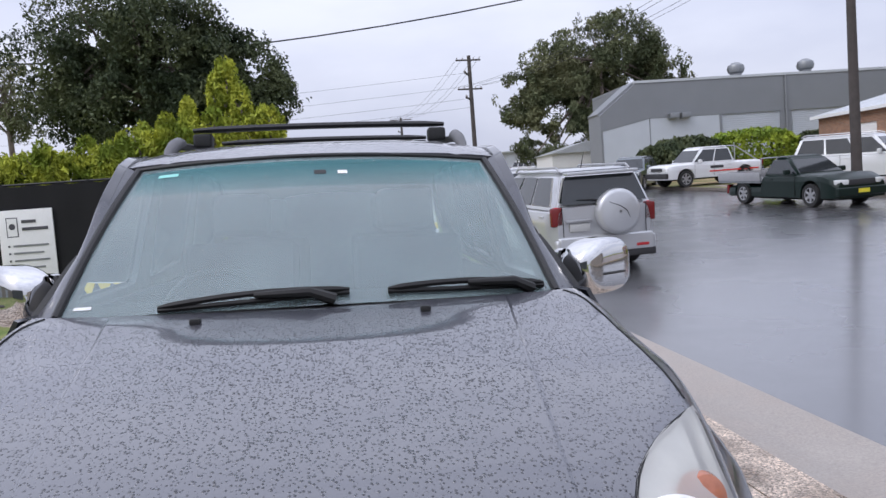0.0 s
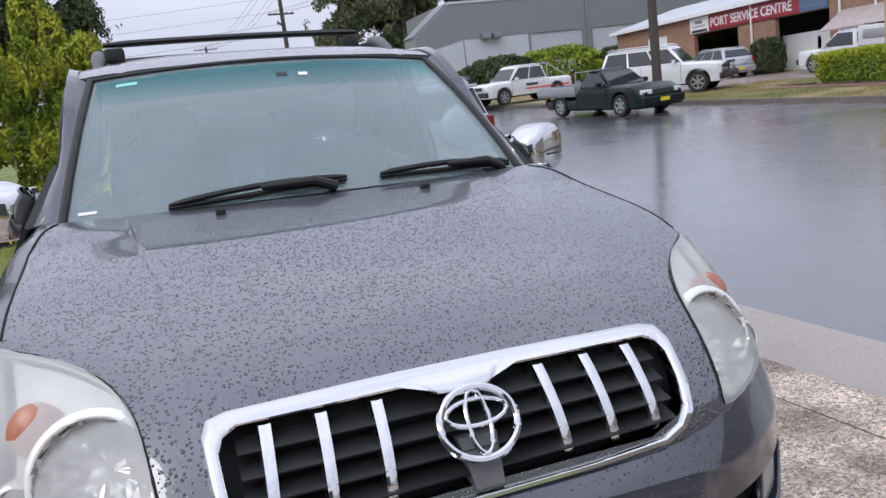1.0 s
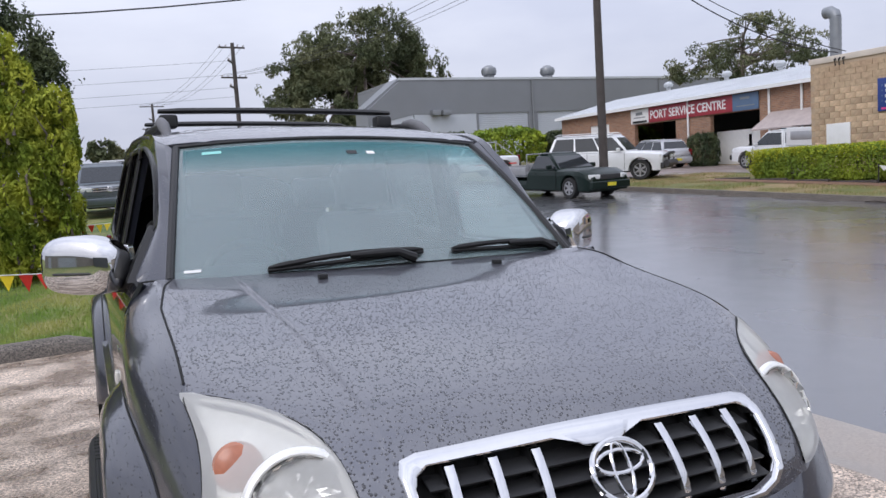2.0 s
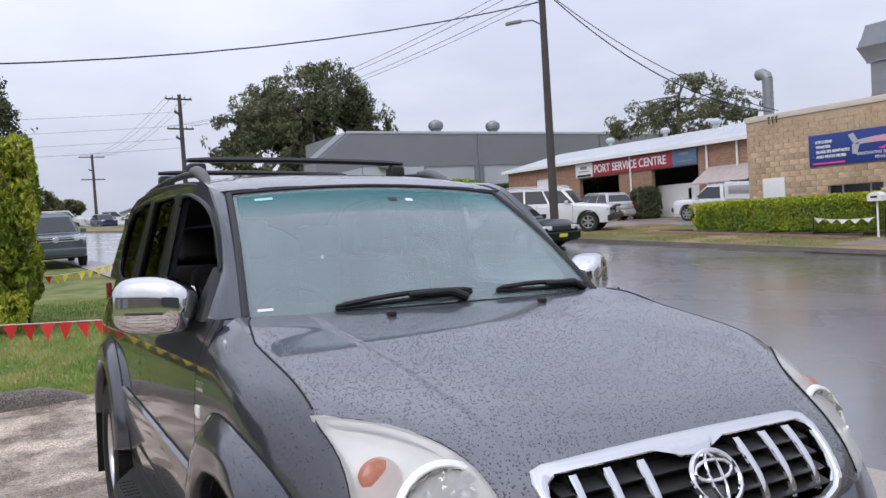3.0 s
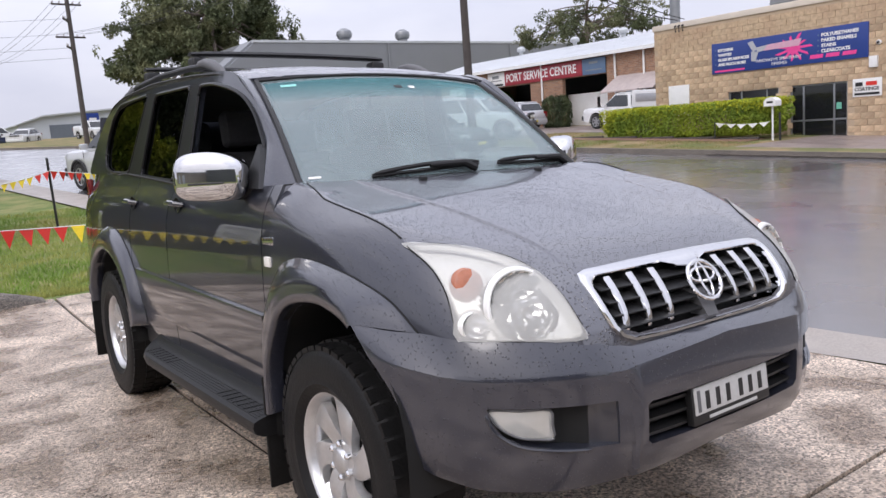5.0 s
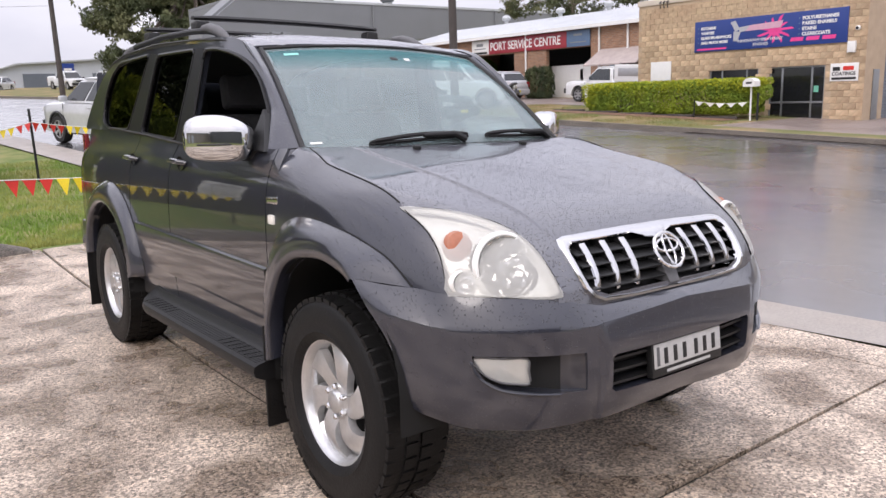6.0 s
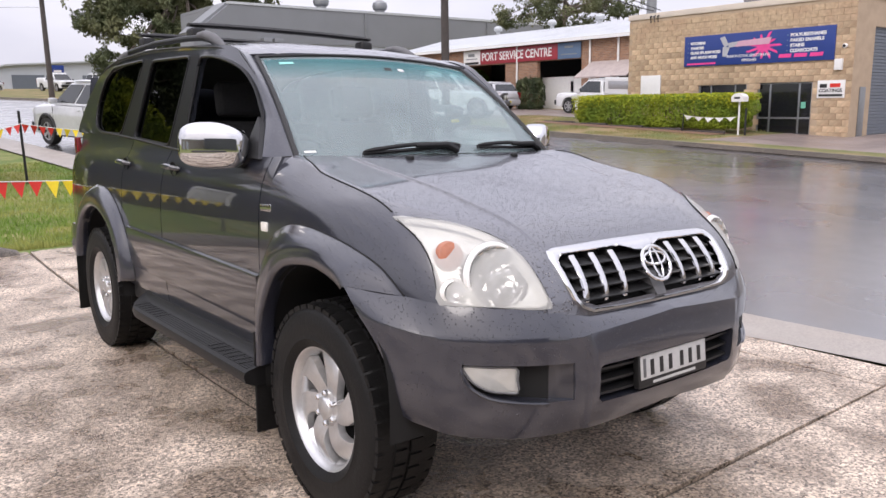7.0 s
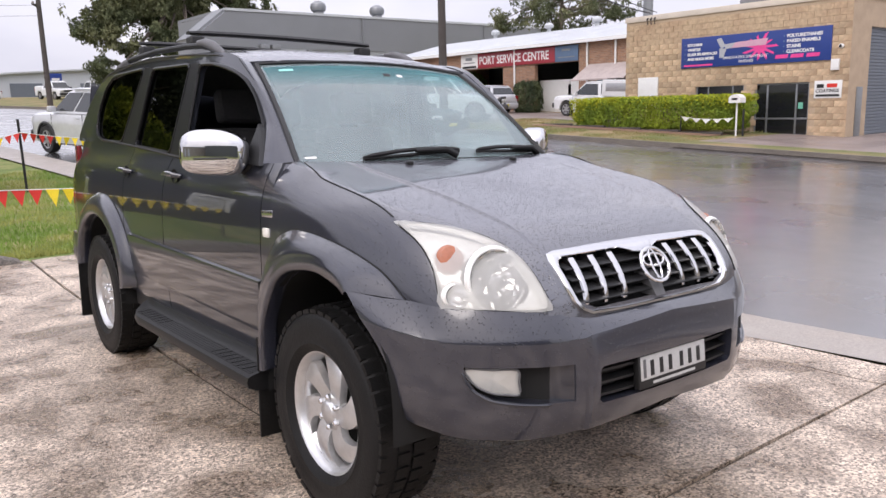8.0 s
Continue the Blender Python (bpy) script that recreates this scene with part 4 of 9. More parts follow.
part("roof", bm, GREY_CLAD, ware, smooth=0)
bm = bmesh.new()
box(bm, 21.5, WX1, WY - 0.06, WY + 0.3, 8.62, 8.8)
part("ridge_trim", bm, ZINC, ware, smooth=0)
bm = bmesh.new()
box(bm, WX0, WX0 + 0.25, WY + 0.3, WY + 2.65, WZ0, 6.45)
box(bm, WX0 + 0.25, 21.6, WY + 2.4, WY + 2.65, WZ0, 6.45)
box(bm, 21.6, 21.8, WY + 2.65, WY + 9.8, WZ0, 8.6)
box(bm, WX1 - 0.25, WX1, WY + 0.3, WY + 9.8, WZ0, 8.6)
box(bm, 21.8, WX1 - 0.25, WY + 9.5, WY + 9.8, WZ0, 8.6)
part("side_wall", bm, GREY_CLAD, ware, smooth=0)
bm = bmesh.new()
box(bm, 23.9, 24.6, WY - 0.5, WY - 0.01, 5.9, 6.3, 0.03)
box(bm, 24.8, 25.5, WY - 0.5, WY - 0.01, 5.9, 6.3, 0.03)
part("wall_light", bm, ALU, ware)
for x in (32.6, 38.7):
    v = thing("roof_vent", "round silver turbine vent on the warehouse roof", "vent", "turbine vents")
    bm = bmesh.new()
    spin(bm, [(0.45, -0.9), (0.45, 0.0), (0.62, 0.12), (0.7, 0.4), (0.62, 0.68), (0.3, 0.9), (0.05, 0.95)], 18, lambda a, b, d: Vector((x + a, 58 + b, 9.7 + d)))
    part("turbine", bm, ALU, v)
# a long pale shed far down the street
shed = thing("distant_shed", "long pale metal shed far down the street", "building")
bm = bmesh.new()
prism(bm, [(12.6, 2.6), (48, 2.6), (48, 7.5), (25, 7.0), (15.5, 6.45), (12.6, 5.6)], lambda p, q, d: Vector((p, d, q)), 104, 120)
part("wall", bm, PALE_CLAD, shed, smooth=0)
for x0 in (16.0, 24.0, 31.5, 39.0):
    bm = bmesh.new()
    box(bm, x0, x0 + 3.6, 103.9, 103.98, 3.0, 5.4)
    part("door", bm, SHUTTER, shed, smooth=0)
bm = bmesh.new()
prism(bm, [(12.2, 5.5), (15.5, 6.46), (25, 7.01), (48.3, 7.5), (48.3, 7.7), (25, 7.2), (15.4, 6.65), (12.2, 5.65)], lambda p, q, d: Vector((p, d, q)), 103.5, 120.5)
part("roof", bm, ZINC, shed, smooth=0)
shed_sign = thing("distant_sign", "blue sign board with a pale emblem on the far shed", "sign")
bm = bmesh.new()
box(bm, 18.5, 19.9, 95.0, 95.1, 4.9, 6.2, 0.02)
part("board", bm, BLUE_SIGN, shed_sign)
bm = bmesh.new()
box(bm, 18.8, 19.6, 94.97, 95.0, 5.4, 5.65)
part("emblem", bm, WHITE_PAINT, shed_sign)
for x in (18.7, 19.7):
    bm = bmesh.new()
    tube(bm, [(x, 95.15, 2.8), (x, 95.15, 5.2)], 0.08, 6)
    part("leg", bm, ALU, shed_sign)
house = thing("distant_house", "small pale house with a grey roof behind the tree", "house")
bm = bmesh.new()
box(bm, 18.0, 24, 62.5, 68, 1.8, 4.5)
part("wall", bm, WHITE_PAINT, house, smooth=0)
bm = bmesh.new()
prism(bm, [(17.7, 4.42), (24.4, 4.42), (21.1, 5.35)], lambda p, q, d: Vector((p, d, q)), 62.2, 68.4)
part("roof", bm, ZINC, house, smooth=0)
for k, (x, y, h, s) in enumerate(((2, 96, 4.5, 2.2), (5.5, 100, 3.5, 1.6), (-8, 95, 5.0, 3.0), (-16, 92, 6, 3.5))):
    tree("street_tree", "low dark street tree in the distance", (x, y, 3), (x, y, 3 + h * 0.8), [((x, y, 3 + h * 0.75), (s, s, h * 0.35))], 1600, 0.3, GUM, 6, 0.15, 60 + k)


# ---- poles and wires ----
def power_pole(x, y, z0, z1, r, arms, label):
    ob = thing("power_pole", label, "power pole")
    bm = bmesh.new()
    tube(bm, [(x, y, z0 - 0.3), (x, y, (z0 + z1) / 2), (x, y, z1)], [r, r * 0.85, r * 0.7], 12)
    part("post", bm, TIMBER, ob)
    for z, half, dx, dy in arms:
        bm = bmesh.new()
        d = Vector((dx, dy, 0)).normalized()
        n = Vector((-d.y, d.x, 0))
        c = Vector((x, y, z)) + n * (r + 0.03)
        made = box(bm, -half, half, -0.05, 0.05, -0.06, 0.06, 0.008)
        m = Matrix.Translation(c) @ Matrix(((d.x, n.x, 0, 0), (d.y, n.y, 0, 0), (0, 0, 1, 0), (0, 0, 0, 1)))
        for v in bm.verts:
            v.co = m @ v.co
        arm = part("crossarm", bm, TIMBER, ob)
        for k in (-0.9, -0.45, 0.45, 0.9):
            bm = bmesh.new()
            p = c + d * half * k
            spin(bm, [(0.02, 0.05), (0.05, 0.09), (0.03, 0.13), (0.05, 0.17), (0.02, 0.21)], 8, lambda a, b, q: p + Vector((a, b, q)))
            part("insulator", bm, mat("porcelain", (0.3, 0.28, 0.26), 0.3), arm)
    return ob


P1 = power_pole(15.45, 19.6, 0.6, 9.6, 0.16, [(9.35, 1.0, 1, -0.1)], "tall dark timber power pole beside the far kerb")
bm = bmesh.new()
tube(bm, [(15.45, 19.6, 8.15), (15.1, 19.75, 8.35), (14.7, 19.95, 8.32)], 0.03, 6)
part("lamp_arm", bm, ALU, P1)
bm = bmesh.new()
box(bm, -0.28, 0.28, -0.1, 0.1, -0.06, 0.05, 0.03)
lamp = part("street_lamp", bm, ALU, P1, "grey street lamp head")
lamp.matrix_local = pose(14.5, 20.05, 8.3, 0, 8, 155)
P2 = power_pole(10.55, 58, 1.9, 12.3, 0.2, [(12.0, 1.0, 1, 0.1), (10.9, 0.9, 0.4, 1), (9.75, 1.0, 1, 0.1), (9.0, 0.9, 0.4, 1)], "tall power pole with four crossarms at the bend")
P3 = power_pole(9.0, 110, 3.0, 13.3, 0.22, [(13.0, 1.6, 1, 0.1), (11.2, 1.3, 0.3, 1), (10.0, 1.5, 1, 0.1)], "distant power pole with crossarms")


def cable(name, label, a, b, sag, r=0.012):
    bm = bmesh.new()
    a, b = Vector(a), Vector(b)
    tube(bm, [a.lerp(b, k / 14) - Vector((0, 0, sag * 4 * (k / 14) * (1 - k / 14))) for k in range(15)], r, 5)
    return tagged(part(name, bm, WIRE), label, "cable", "overhead wires")


for k, dx in enumerate((-0.9, -0.45, 0.45, 0.9)):
    cable("power_line", "thin dark overhead power line", (15.45 + dx, 19.6, 9.5), (10.55 + dx, 58, 9.95), 0.9, 0.010)
    cable("power_line", "thin dark overhead power line", (10.55 + dx, 58, 12.2), (9.0 + dx * 1.5, 110, 13.2), 1.2, 0.012)
    cable("power_line", "thin dark overhead power line", (15.45 + dx, 19.6, 9.5), (19 + dx, -25, 8.8), 0.8, 0.014)
cable("service_line", "black service cable sagging to the workshop roof", (15.45, 19.6, 9.45), (23.0, 16.3, 4.75), 0.85, 0.022)
cable("service_line", "black service cable sagging to the workshop roof", (15.45, 19.6, 9.45), (23.0, 16.0, 4.75), 0.6, 0.016)
cable("service_line", "dark service cable crossing the street", (15.3, 19.6, 8.95), (-12, 21.5, 6.2), 1.05, 0.022)
for dz in (0.0, 0.35):
    cable("power_line", "thin pale overhead line down the street", (10.5, 58, 11.0 - dz * 3), (-45, 66, 10.4 - dz * 3), 0.6, 0.010)
    cable("power_line", "thin pale overhead line down the street", (10.5, 58, 9.0 - dz * 2), (-45, 66, 8.4 - dz * 2), 0.6, 0.010)
bm = bmesh.new()
for k in range(3):
    tube(bm, [(22.95, 15.9 + k * 0.16, 4.62), (22.7, 15.9 + k * 0.16, 4.5), (22.68, 15.85 + k * 0.16, 4.3)], 0.03, 6)
tagged(part("cable_bracket", bm, BLACK), "black cable bracket on the parapet", "bracket")

# ---- fence, yard sign, posts and pennants by the driveway ----
fence = thing("screen_fence", "dark shade-cloth fence on steel posts", "fence")
for k in range(8):
    bm = bmesh.new()
    x = -2.7 - 1.35 * k
    tube(bm, [(x, 11.56, drive_z(x, 11.5) - 0.1), (x, 11.56, 2.25)], 0.03, 8)
    part("post", bm, BLACK, fence)
bm = bmesh.new()
surf(bm, lambda u, v: Vector((-2.65 - 9.6 * u, 11.5 + 0.015 * math.sin(u * 90), 0.05 + 2.15 * v + 0.015 * math.sin(u * 140) * v)), 90, 4)
thick(bm, 0.01)
part("shade_cloth", bm, SHADE_CLOTH, fence, "black shade cloth panel")
bm = bmesh.new()
tube(bm, [(-2.65, 11.56, 2.22), (-12.2, 11.56, 2.25)], 0.02, 6)
part("top_rail", bm, BLACK, fence)
yard = thing("yard_sign", "white printed sign board on the dark fence", "sign")
W6 = Matrix(((1, 0, 0, -5.45), (0, 0, -1, 11.44), (0, 1, 0, 0.62), (0, 0, 0, 1)))
bm = bmesh.new()
box(bm, 0, 0.84, 0, 1.2, -0.015, 0.02, 0.004, W6)
part("board", bm, WHITE_PAINT, yard)
INK = mat("dark_ink", (0.06, 0.06, 0.07), 0.6)
W7 = W6 @ pose(0, 0, -0.01)
bar(W7, 0.12, 0.30, 0.76, 1.08, INK, parent=yard, d=0.002)
bar(W7 @ pose(0, 0, 0.003), 0.135, 0.285, 0.775, 1.065, WHITE_PAINT, parent=yard, d=0.002)
bm = bmesh.new()
spin(bm, [(0.05, 0.036), (0.05, 0.039)], 14, lambda a, b, d: W7 @ Vector((0.21 + a, 0.93 + b, d)))
part("emblem", bm, INK, yard)
bar(W7, 0.36, 0.58, 0.98, 1.03, INK, parent=yard)
bar(W7, 0.36, 0.76, 0.86, 0.91, INK, parent=yard)
for i in range(4):
    bar(W7, 0.12, 0.15, 0.60 - i * 0.12, 0.63 - i * 0.12, INK, parent=yard)
    bar(W7, 0.20, 0.74 - 0.08 * (i % 2), 0.60 - i * 0.12, 0.63 - i * 0.12, ALU, parent=yard)


def marker_post(x, y, h):
    z = drive_z(x, y)
    ob = thing("marker_post", "slim black steel post holding a pennant string", "post", "marker posts")
    bm = bmesh.new()
    tube(bm, [(x, y, z - 0.1), (x - 0.01, y, z + h)], 0.022, 8)
    part("post", bm, BLACK, ob)
    return Vector((x, y, z + h))


def bunting(name, label, a, b, sag, n, size, colours):
    """A string of pennants between two points."""
    ob = thing(name, label, "bunting", "pennant strings")
    a, b = Vector(a), Vector(b)
    at = lambda s: a.lerp(b, s) - Vector((0, 0, sag * 4 * s * (1 - s)))
    bm = bmesh.new()
    tube(bm, [at(k / 20) for k in range(21)], 0.006, 5)
    part("cord", bm, FLAG_WHITE, ob)
    rng = random.Random(n)
    for k in range(n):
        s0, s1 = (k + 0.08) / n, (k + 0.92) / n
        p, q = at(s0), at(s1)
        tip = (p + q) / 2 - Vector((rng.gauss(0, 0.012), rng.gauss(0, 0.04), size * rng.uniform(0.9, 1.08)))
        bm = bmesh.new()
        v = [bm.verts.new(c) for c in (p, (p + q) / 2 + Vector((0, rng.gauss(0, 0.012), 0)), q, q.lerp(tip, 0.5), tip, p.lerp(tip, 0.5))]
        bm.faces.new(v)
        thick(bm, 0.002)
        part("pennant", bm, next(m_ for x_, m_ in colours if tip.x < x_), ob)
    return ob


T1 = marker_post(-1.12, 12.3, 0.95)
T2 = marker_post(0.44, 12.5, 1.22)
bunting("bunting", "red and yellow plastic pennants on a string above the grass", T1 - Vector((0, 0.03, 0.1)), T2 - Vector((0, 0.03, 0.22)), 0.08, 12, 0.14, ((-0.78, FLAG_RED), (0.14, FLAG_YELLOW), (99, FLAG_RED)))
bunting("bunting", "red and yellow plastic pennants on a string above the grass", T2 - Vector((0, 0.03, 0.22)), (3.0, 12.2, 1.1), 0.1, 20, 0.15, ((0.91, FLAG_RED), (99, FLAG_YELLOW)))
T3 = marker_post(-3.9, 8.1, 0.84)
bunting("bunting", "red and yellow pennants strung low over the lawn", T3 - Vector((0, 0.03, 0.03)), (1.9, 8.0, 0.52), 0.04, 31, 0.20, ((-1.57, FLAG_YELLOW), (-0.25, FLAG_RED), (99, FLAG_YELLOW)))
marker_post(1.9, 8.05, 0.55)
q1 = thing("marker_post", "slim dark post on the far verge", "post", "marker posts")
bm = bmesh.new()
tube(bm, [(20.5, 13.1, verge_z(20, 13.1) - 0.1), (20.5, 13.1, verge_z(20, 13.1) + 0.6)], 0.02, 8)
part("post", bm, BLACK, q1)
bunting("bunting", "white pennants strung before the clipped hedge", (20.5, 13.1, verge_z(20, 13.1) + 0.55), (20.52, 11.17, verge_z(20.5, 11) + 0.58), 0.06, 5, 0.14, ((99, FLAG_WHITE),))

mail = thing("letter_box", "white metal letter box on a thin post", "letter box")
mz = verge_z(20.56, 11.1)
bm = bmesh.new()
tube(bm, [(20.56, 11.1, mz - 0.1), (20.56, 11.1, mz + 1.05)], 0.03, 8)
part("post", bm, WHITE_PAINT, mail)
bm = bmesh.new()
prism(bm, [(-0.2, 0), (0.2, 0), (0.2, 0.16), (0.12, 0.24), (0, 0.27), (-0.12, 0.24), (-0.2, 0.16)], lambda p, q, d: Vector((20.56 + d, 11.1 + p, mz + 1.05 + q)), -0.16, 0.16)
part("box", bm, WHITE_PAINT, mail)
bm = bmesh.new()
box(bm, 20.395, 20.402, 11.0, 11.2, mz + 1.14, mz + 1.2)
part("slot", bm, BLACK, mail)
bm = bmesh.new()
tube(bm, [(20.66, 10.92, mz - 0.1), (20.66, 10.92, mz + 0.85)], 0.035, 8)
tagged(part("bollard", bm, BLACK), "short black bollard beside the letter box", "bollard")
bm = bmesh.new()
surf(bm, lambda u, v: Vector((19.6 + 1.3 * u, 11.5 + 8.0 * v, verge_z(19.6 + 1.3 * u, 11.5 + 8 * v) + 0.02)), 4, 12)
tagged(part("garden_bed", bm, SOIL), "bare reddish mulch strip before the hedge", "garden bed", kind="structure")
bm = bmesh.new()
for k in range(5):
    y = 11.6 + k * 1.62
    box(bm, 20.55, 20.68, y, y + 1.58, verge_z(20.6, y + 0.8) - 0.05, verge_z(20.6, y + 0.8) + 0.07, 0.02)
tagged(part("timber_edging", bm, TIMBER), "low timber edging along the hedge bed", "edging", kind="structure")

# ---- unseen walls and trees, added to close the place and darken reflections ----
UNSEEN_WALL = mat("unseen_wall", (0.30, 0.27, 0.24), 0.8, vary=0.15, scale=0.8, fine=10, bump=0.2)
yard_block = thing("unseen_yard_block", "plain unseen block added beside the driveway to darken reflections", "building")
bm = bmesh.new()
box(bm, -36, -26, -24, 10.6, -0.8, 3.7)
part("wall", bm, UNSEEN_WALL, yard_block, smooth=0)
bm = bmesh.new()
box(bm, -36.3, -25.7, -24.3, 10.9, 3.7, 3.95)
part("roof", bm, ZINC, yard_block, smooth=0)
for y in (-6.5, 0.6):
    bm = bmesh.new()
    for i in range(24):
        box(bm, -26.0, -25.95, y, y + 3.4, 0.3 + i * 0.115, 0.4 + i * 0.115)
    part("roller_door", bm, PALE_CLAD, yard_block, smooth=0)
# added dark wall, out of view, for the car's front to mirror
back_block = thing("unseen_back_block", "long dark unseen block added behind the viewer to darken reflections", "building")
bm = bmesh.new()
rows = []
for k in range(121):
    x = -24 + 24.0 * k / 120
    rows.append([bm.verts.new((x, -15.0 - (0.03 if k % 2 else 0.0), z)) for z in (-0.5, 4.4)])
for a, b in zip(rows, rows[1:]):
    bm.faces.new((a[0], b[0], b[1], a[1]))
box(bm, -24, 0, -24, -15.06, -0.5, 4.4)
part("wall", bm, mat("unseen_dark_cladding", (0.085, 0.09, 0.095), 0.6, vary=0.1, scale=0.8), back_block, smooth=0)
bm = bmesh.new()
box(bm, -24.3, 0.3, -24.3, -14.8, 4.4, 4.6)
part("roof", bm, ZINC, back_block, smooth=0)
south = thing("unseen_street_block", "plain unseen block added down the street to darken reflections", "building")
bm = bmesh.new()
box(bm, 22.5, 36, -46, -3.5, -1.2, 5.0)
part("wall", bm, UNSEEN_WALL, south, smooth=0)
bm = bmesh.new()
box(bm, 22.2, 36.3, -46.3, -3.2, 5.0, 5.25)
part("roof", bm, ZINC, south, smooth=0)
# added trees, out of view, for the same reflections
for k, (x, y) in enumerate(((-6, -30), (-1.5, -34), (-12, -31))):
    tree("street_tree", "leafy unseen tree added behind the viewer to darken reflections", (x, y, -1.2), (x, y, 5), [((x, y, 5.0), (3.2, 3.0, 2.8)), ((x + 1.5, y, 3.6), (2.4, 2.4, 1.8))], 5000, 0.22, DARK_LEAF, 8, 0.25, 90 + k)

# ---- shape of the parked four-wheel drive, in its own axes: a = distance from its middle, y to the tail, z up ----
NOSE_PLAN = [(0.0, -0.768), (0.30, -0.766), (0.44, -0.760), (0.514, -0.748), (0.60, -0.705), (0.66, -0.667), (0.72, -0.615), (0.775, -0.555), (0.81, -0.485), (0.84, -0.395), (0.87, -0.27), (0.89, -0.12), (0.92, 0.2)]
HOOD_MID = [(-0.80, 0.965), (-0.65, 1.022), (-0.50, 1.07), (-0.30, 1.125), (0.0, 1.195), (0.15, 1.2235), (0.30, 1.2505), (0.5, 1.283)]
HOOD_EDGE = [(-0.80, 0.92), (-0.55, 1.04), (-0.37, 1.10), (-0.15, 1.158), (0.19, 1.225), (0.31, 1.258), (0.5, 1.285)]
SIDE = [(0.30, 0.83), (0.44, 0.85), (0.50, 0.863), (0.62, 0.872), (0.74, 0.879), (0.86, 0.881), (1.0, 0.878), (1.12, 0.866), (1.2, 0.842), (1.28, 0.80), (1.36, 0.775)]
BELT = [(0.4, 1.272), (0.75, 1.262), (1.5, 1.27), (2.3, 1.325), (2.9, 1.36), (3.7, 1.37)]


def lin(t, table):
    if t <= table[0][0]:
        return table[0][1]
    for (a, p), (b, q) in zip(table, table[1:]):
        if t <= b:
            return p + (q - p) * (t - a) / (b - a)
    return table[-1][1]


def flow(t, table):
    """A rounded line through a table of (t, value), with no kinks at its points."""
    n = len(table)
    if t <= table[0][0] or t >= table[-1][0]:
        i = 0 if t <= table[0][0] else n - 2
        (a, p), (b, q) = table[i], table[i + 1]
        return p + (q - p) * (t - a) / (b - a) if i else p
    i = 0
    while table[i + 1][0] < t:
        i += 1
    slope = lambda k: (table[k + 1][1] - table[k][1]) / (table[k + 1][0] - table[k][0])
    tilt = lambda k: slope(0) if k == 0 else slope(n - 2) if k == n - 1 else (slope(k - 1) + slope(k)) / 2
    (a, p), (b, q) = table[i], table[i + 1]
    h, u = b - a, (t - a) / (b - a)
    return (2 * u ** 3 - 3 * u * u + 1) * p + (u ** 3 - 2 * u * u + u) * h * tilt(i) + (3 * u * u - 2 * u ** 3) * q + (u ** 3 - u * u) * h * tilt(i + 1)


def hood_z(a, y):
    s = min(1.0, a / 0.76)
    z = flow(y, HOOD_MID) * (1 - s ** 2.2) + flow(y, HOOD_EDGE) * s ** 2.2
    ridge = flow(y, [(-0.70, 0.452), (-0.5, 0.456), (-0.3, 0.474), (0.0, 0.503), (0.30, 0.535)])
    t = max(0.0, min(1.0, (ridge + 0.006 - a) / 0.012))
    return z + 0.008 * t * t * (3 - 2 * t) * min(1.0, max(0.0, (0.42 - y) / 0.12)) * min(1.0, max(0.0, (y + 0.74) / 0.14)) - max(0.0, a - 0.76) * 0.5


def nose_y(a, z):
    d = z - 0.85
    return flow(a, NOSE_PLAN) + (0.45 * d + 2.2 * d * d if d > 0 else 0.25 * d)


def side_x(y, z):
    f = 1.0 - max(0.0, y - 3.0) ** 2 * 0.09
    return flow(z, SIDE) * f


def smax(p, q, k):
    h = max(0.0, k - abs(p - q)) / k
    return max(p, q) + h * h * k * 0.25


def front_shape(a, y, z):
    """Negative inside the bonnet, nose and front wings."""
    d = smax(z - hood_z(a, y), (nose_y(a, z) - y) * 0.75, 0.05)
    return smax(d, a - side_x(y, z), 0.06)


def cast(p, d, far=1.6):
    """The way from p along d to the skin of the front."""
    lo, hi = 0.0, far
    step = far / 40
    s = 0.0
    while s < far and front_shape(abs(p[0] + d[0] * s), p[1] + d[1] * s, p[2] + d[2] * s) < 0:
        s += step
    lo, hi = s - step, s
    for _ in range(14):
        m = (lo + hi) / 2
        if front_shape(abs(p[0] + d[0] * m), p[1] + d[1] * m, p[2] + d[2] * m) < 0:
            lo = m
        else:
            hi = m
    return (p[0] + d[0] * lo, p[1] + d[1] * lo, p[2] + d[2] * lo)

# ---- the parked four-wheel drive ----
# copies of one slate paint: bonnet and roof base paler for sky sheen, flanks darker
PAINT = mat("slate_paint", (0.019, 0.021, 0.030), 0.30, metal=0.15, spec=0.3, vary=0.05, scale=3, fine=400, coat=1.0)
PAINT_WET_LIT = drops(mat("slate_paint_wet_lit", (0.052, 0.054, 0.070), 0.32, metal=0.3, vary=0.05, scale=3, fine=400, coat=1.0), 0.0074, 0.60, 0.22, 0.62)
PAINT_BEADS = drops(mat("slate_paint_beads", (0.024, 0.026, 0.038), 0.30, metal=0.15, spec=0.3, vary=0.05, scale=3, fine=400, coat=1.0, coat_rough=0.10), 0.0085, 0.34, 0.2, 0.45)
CHROME = mat("chrome", (0.64, 0.64, 0.645), 0.05, metal=1.0, vary=0.03)
SATIN = mat("satin_alloy", (0.60, 0.60, 0.60), 0.32, metal=0.8, vary=0.08, scale=20)
TRIM = mat("black_trim", (0.009, 0.009, 0.0095), 0.5, vary=0.2, scale=12, bump=0.1, bump_scale=300)
# near-black for the shade in gaps, recesses and arches, and for black parts
SHADE_BLACK = mat("shade_black", (0.004, 0.004, 0.004), 0.8)
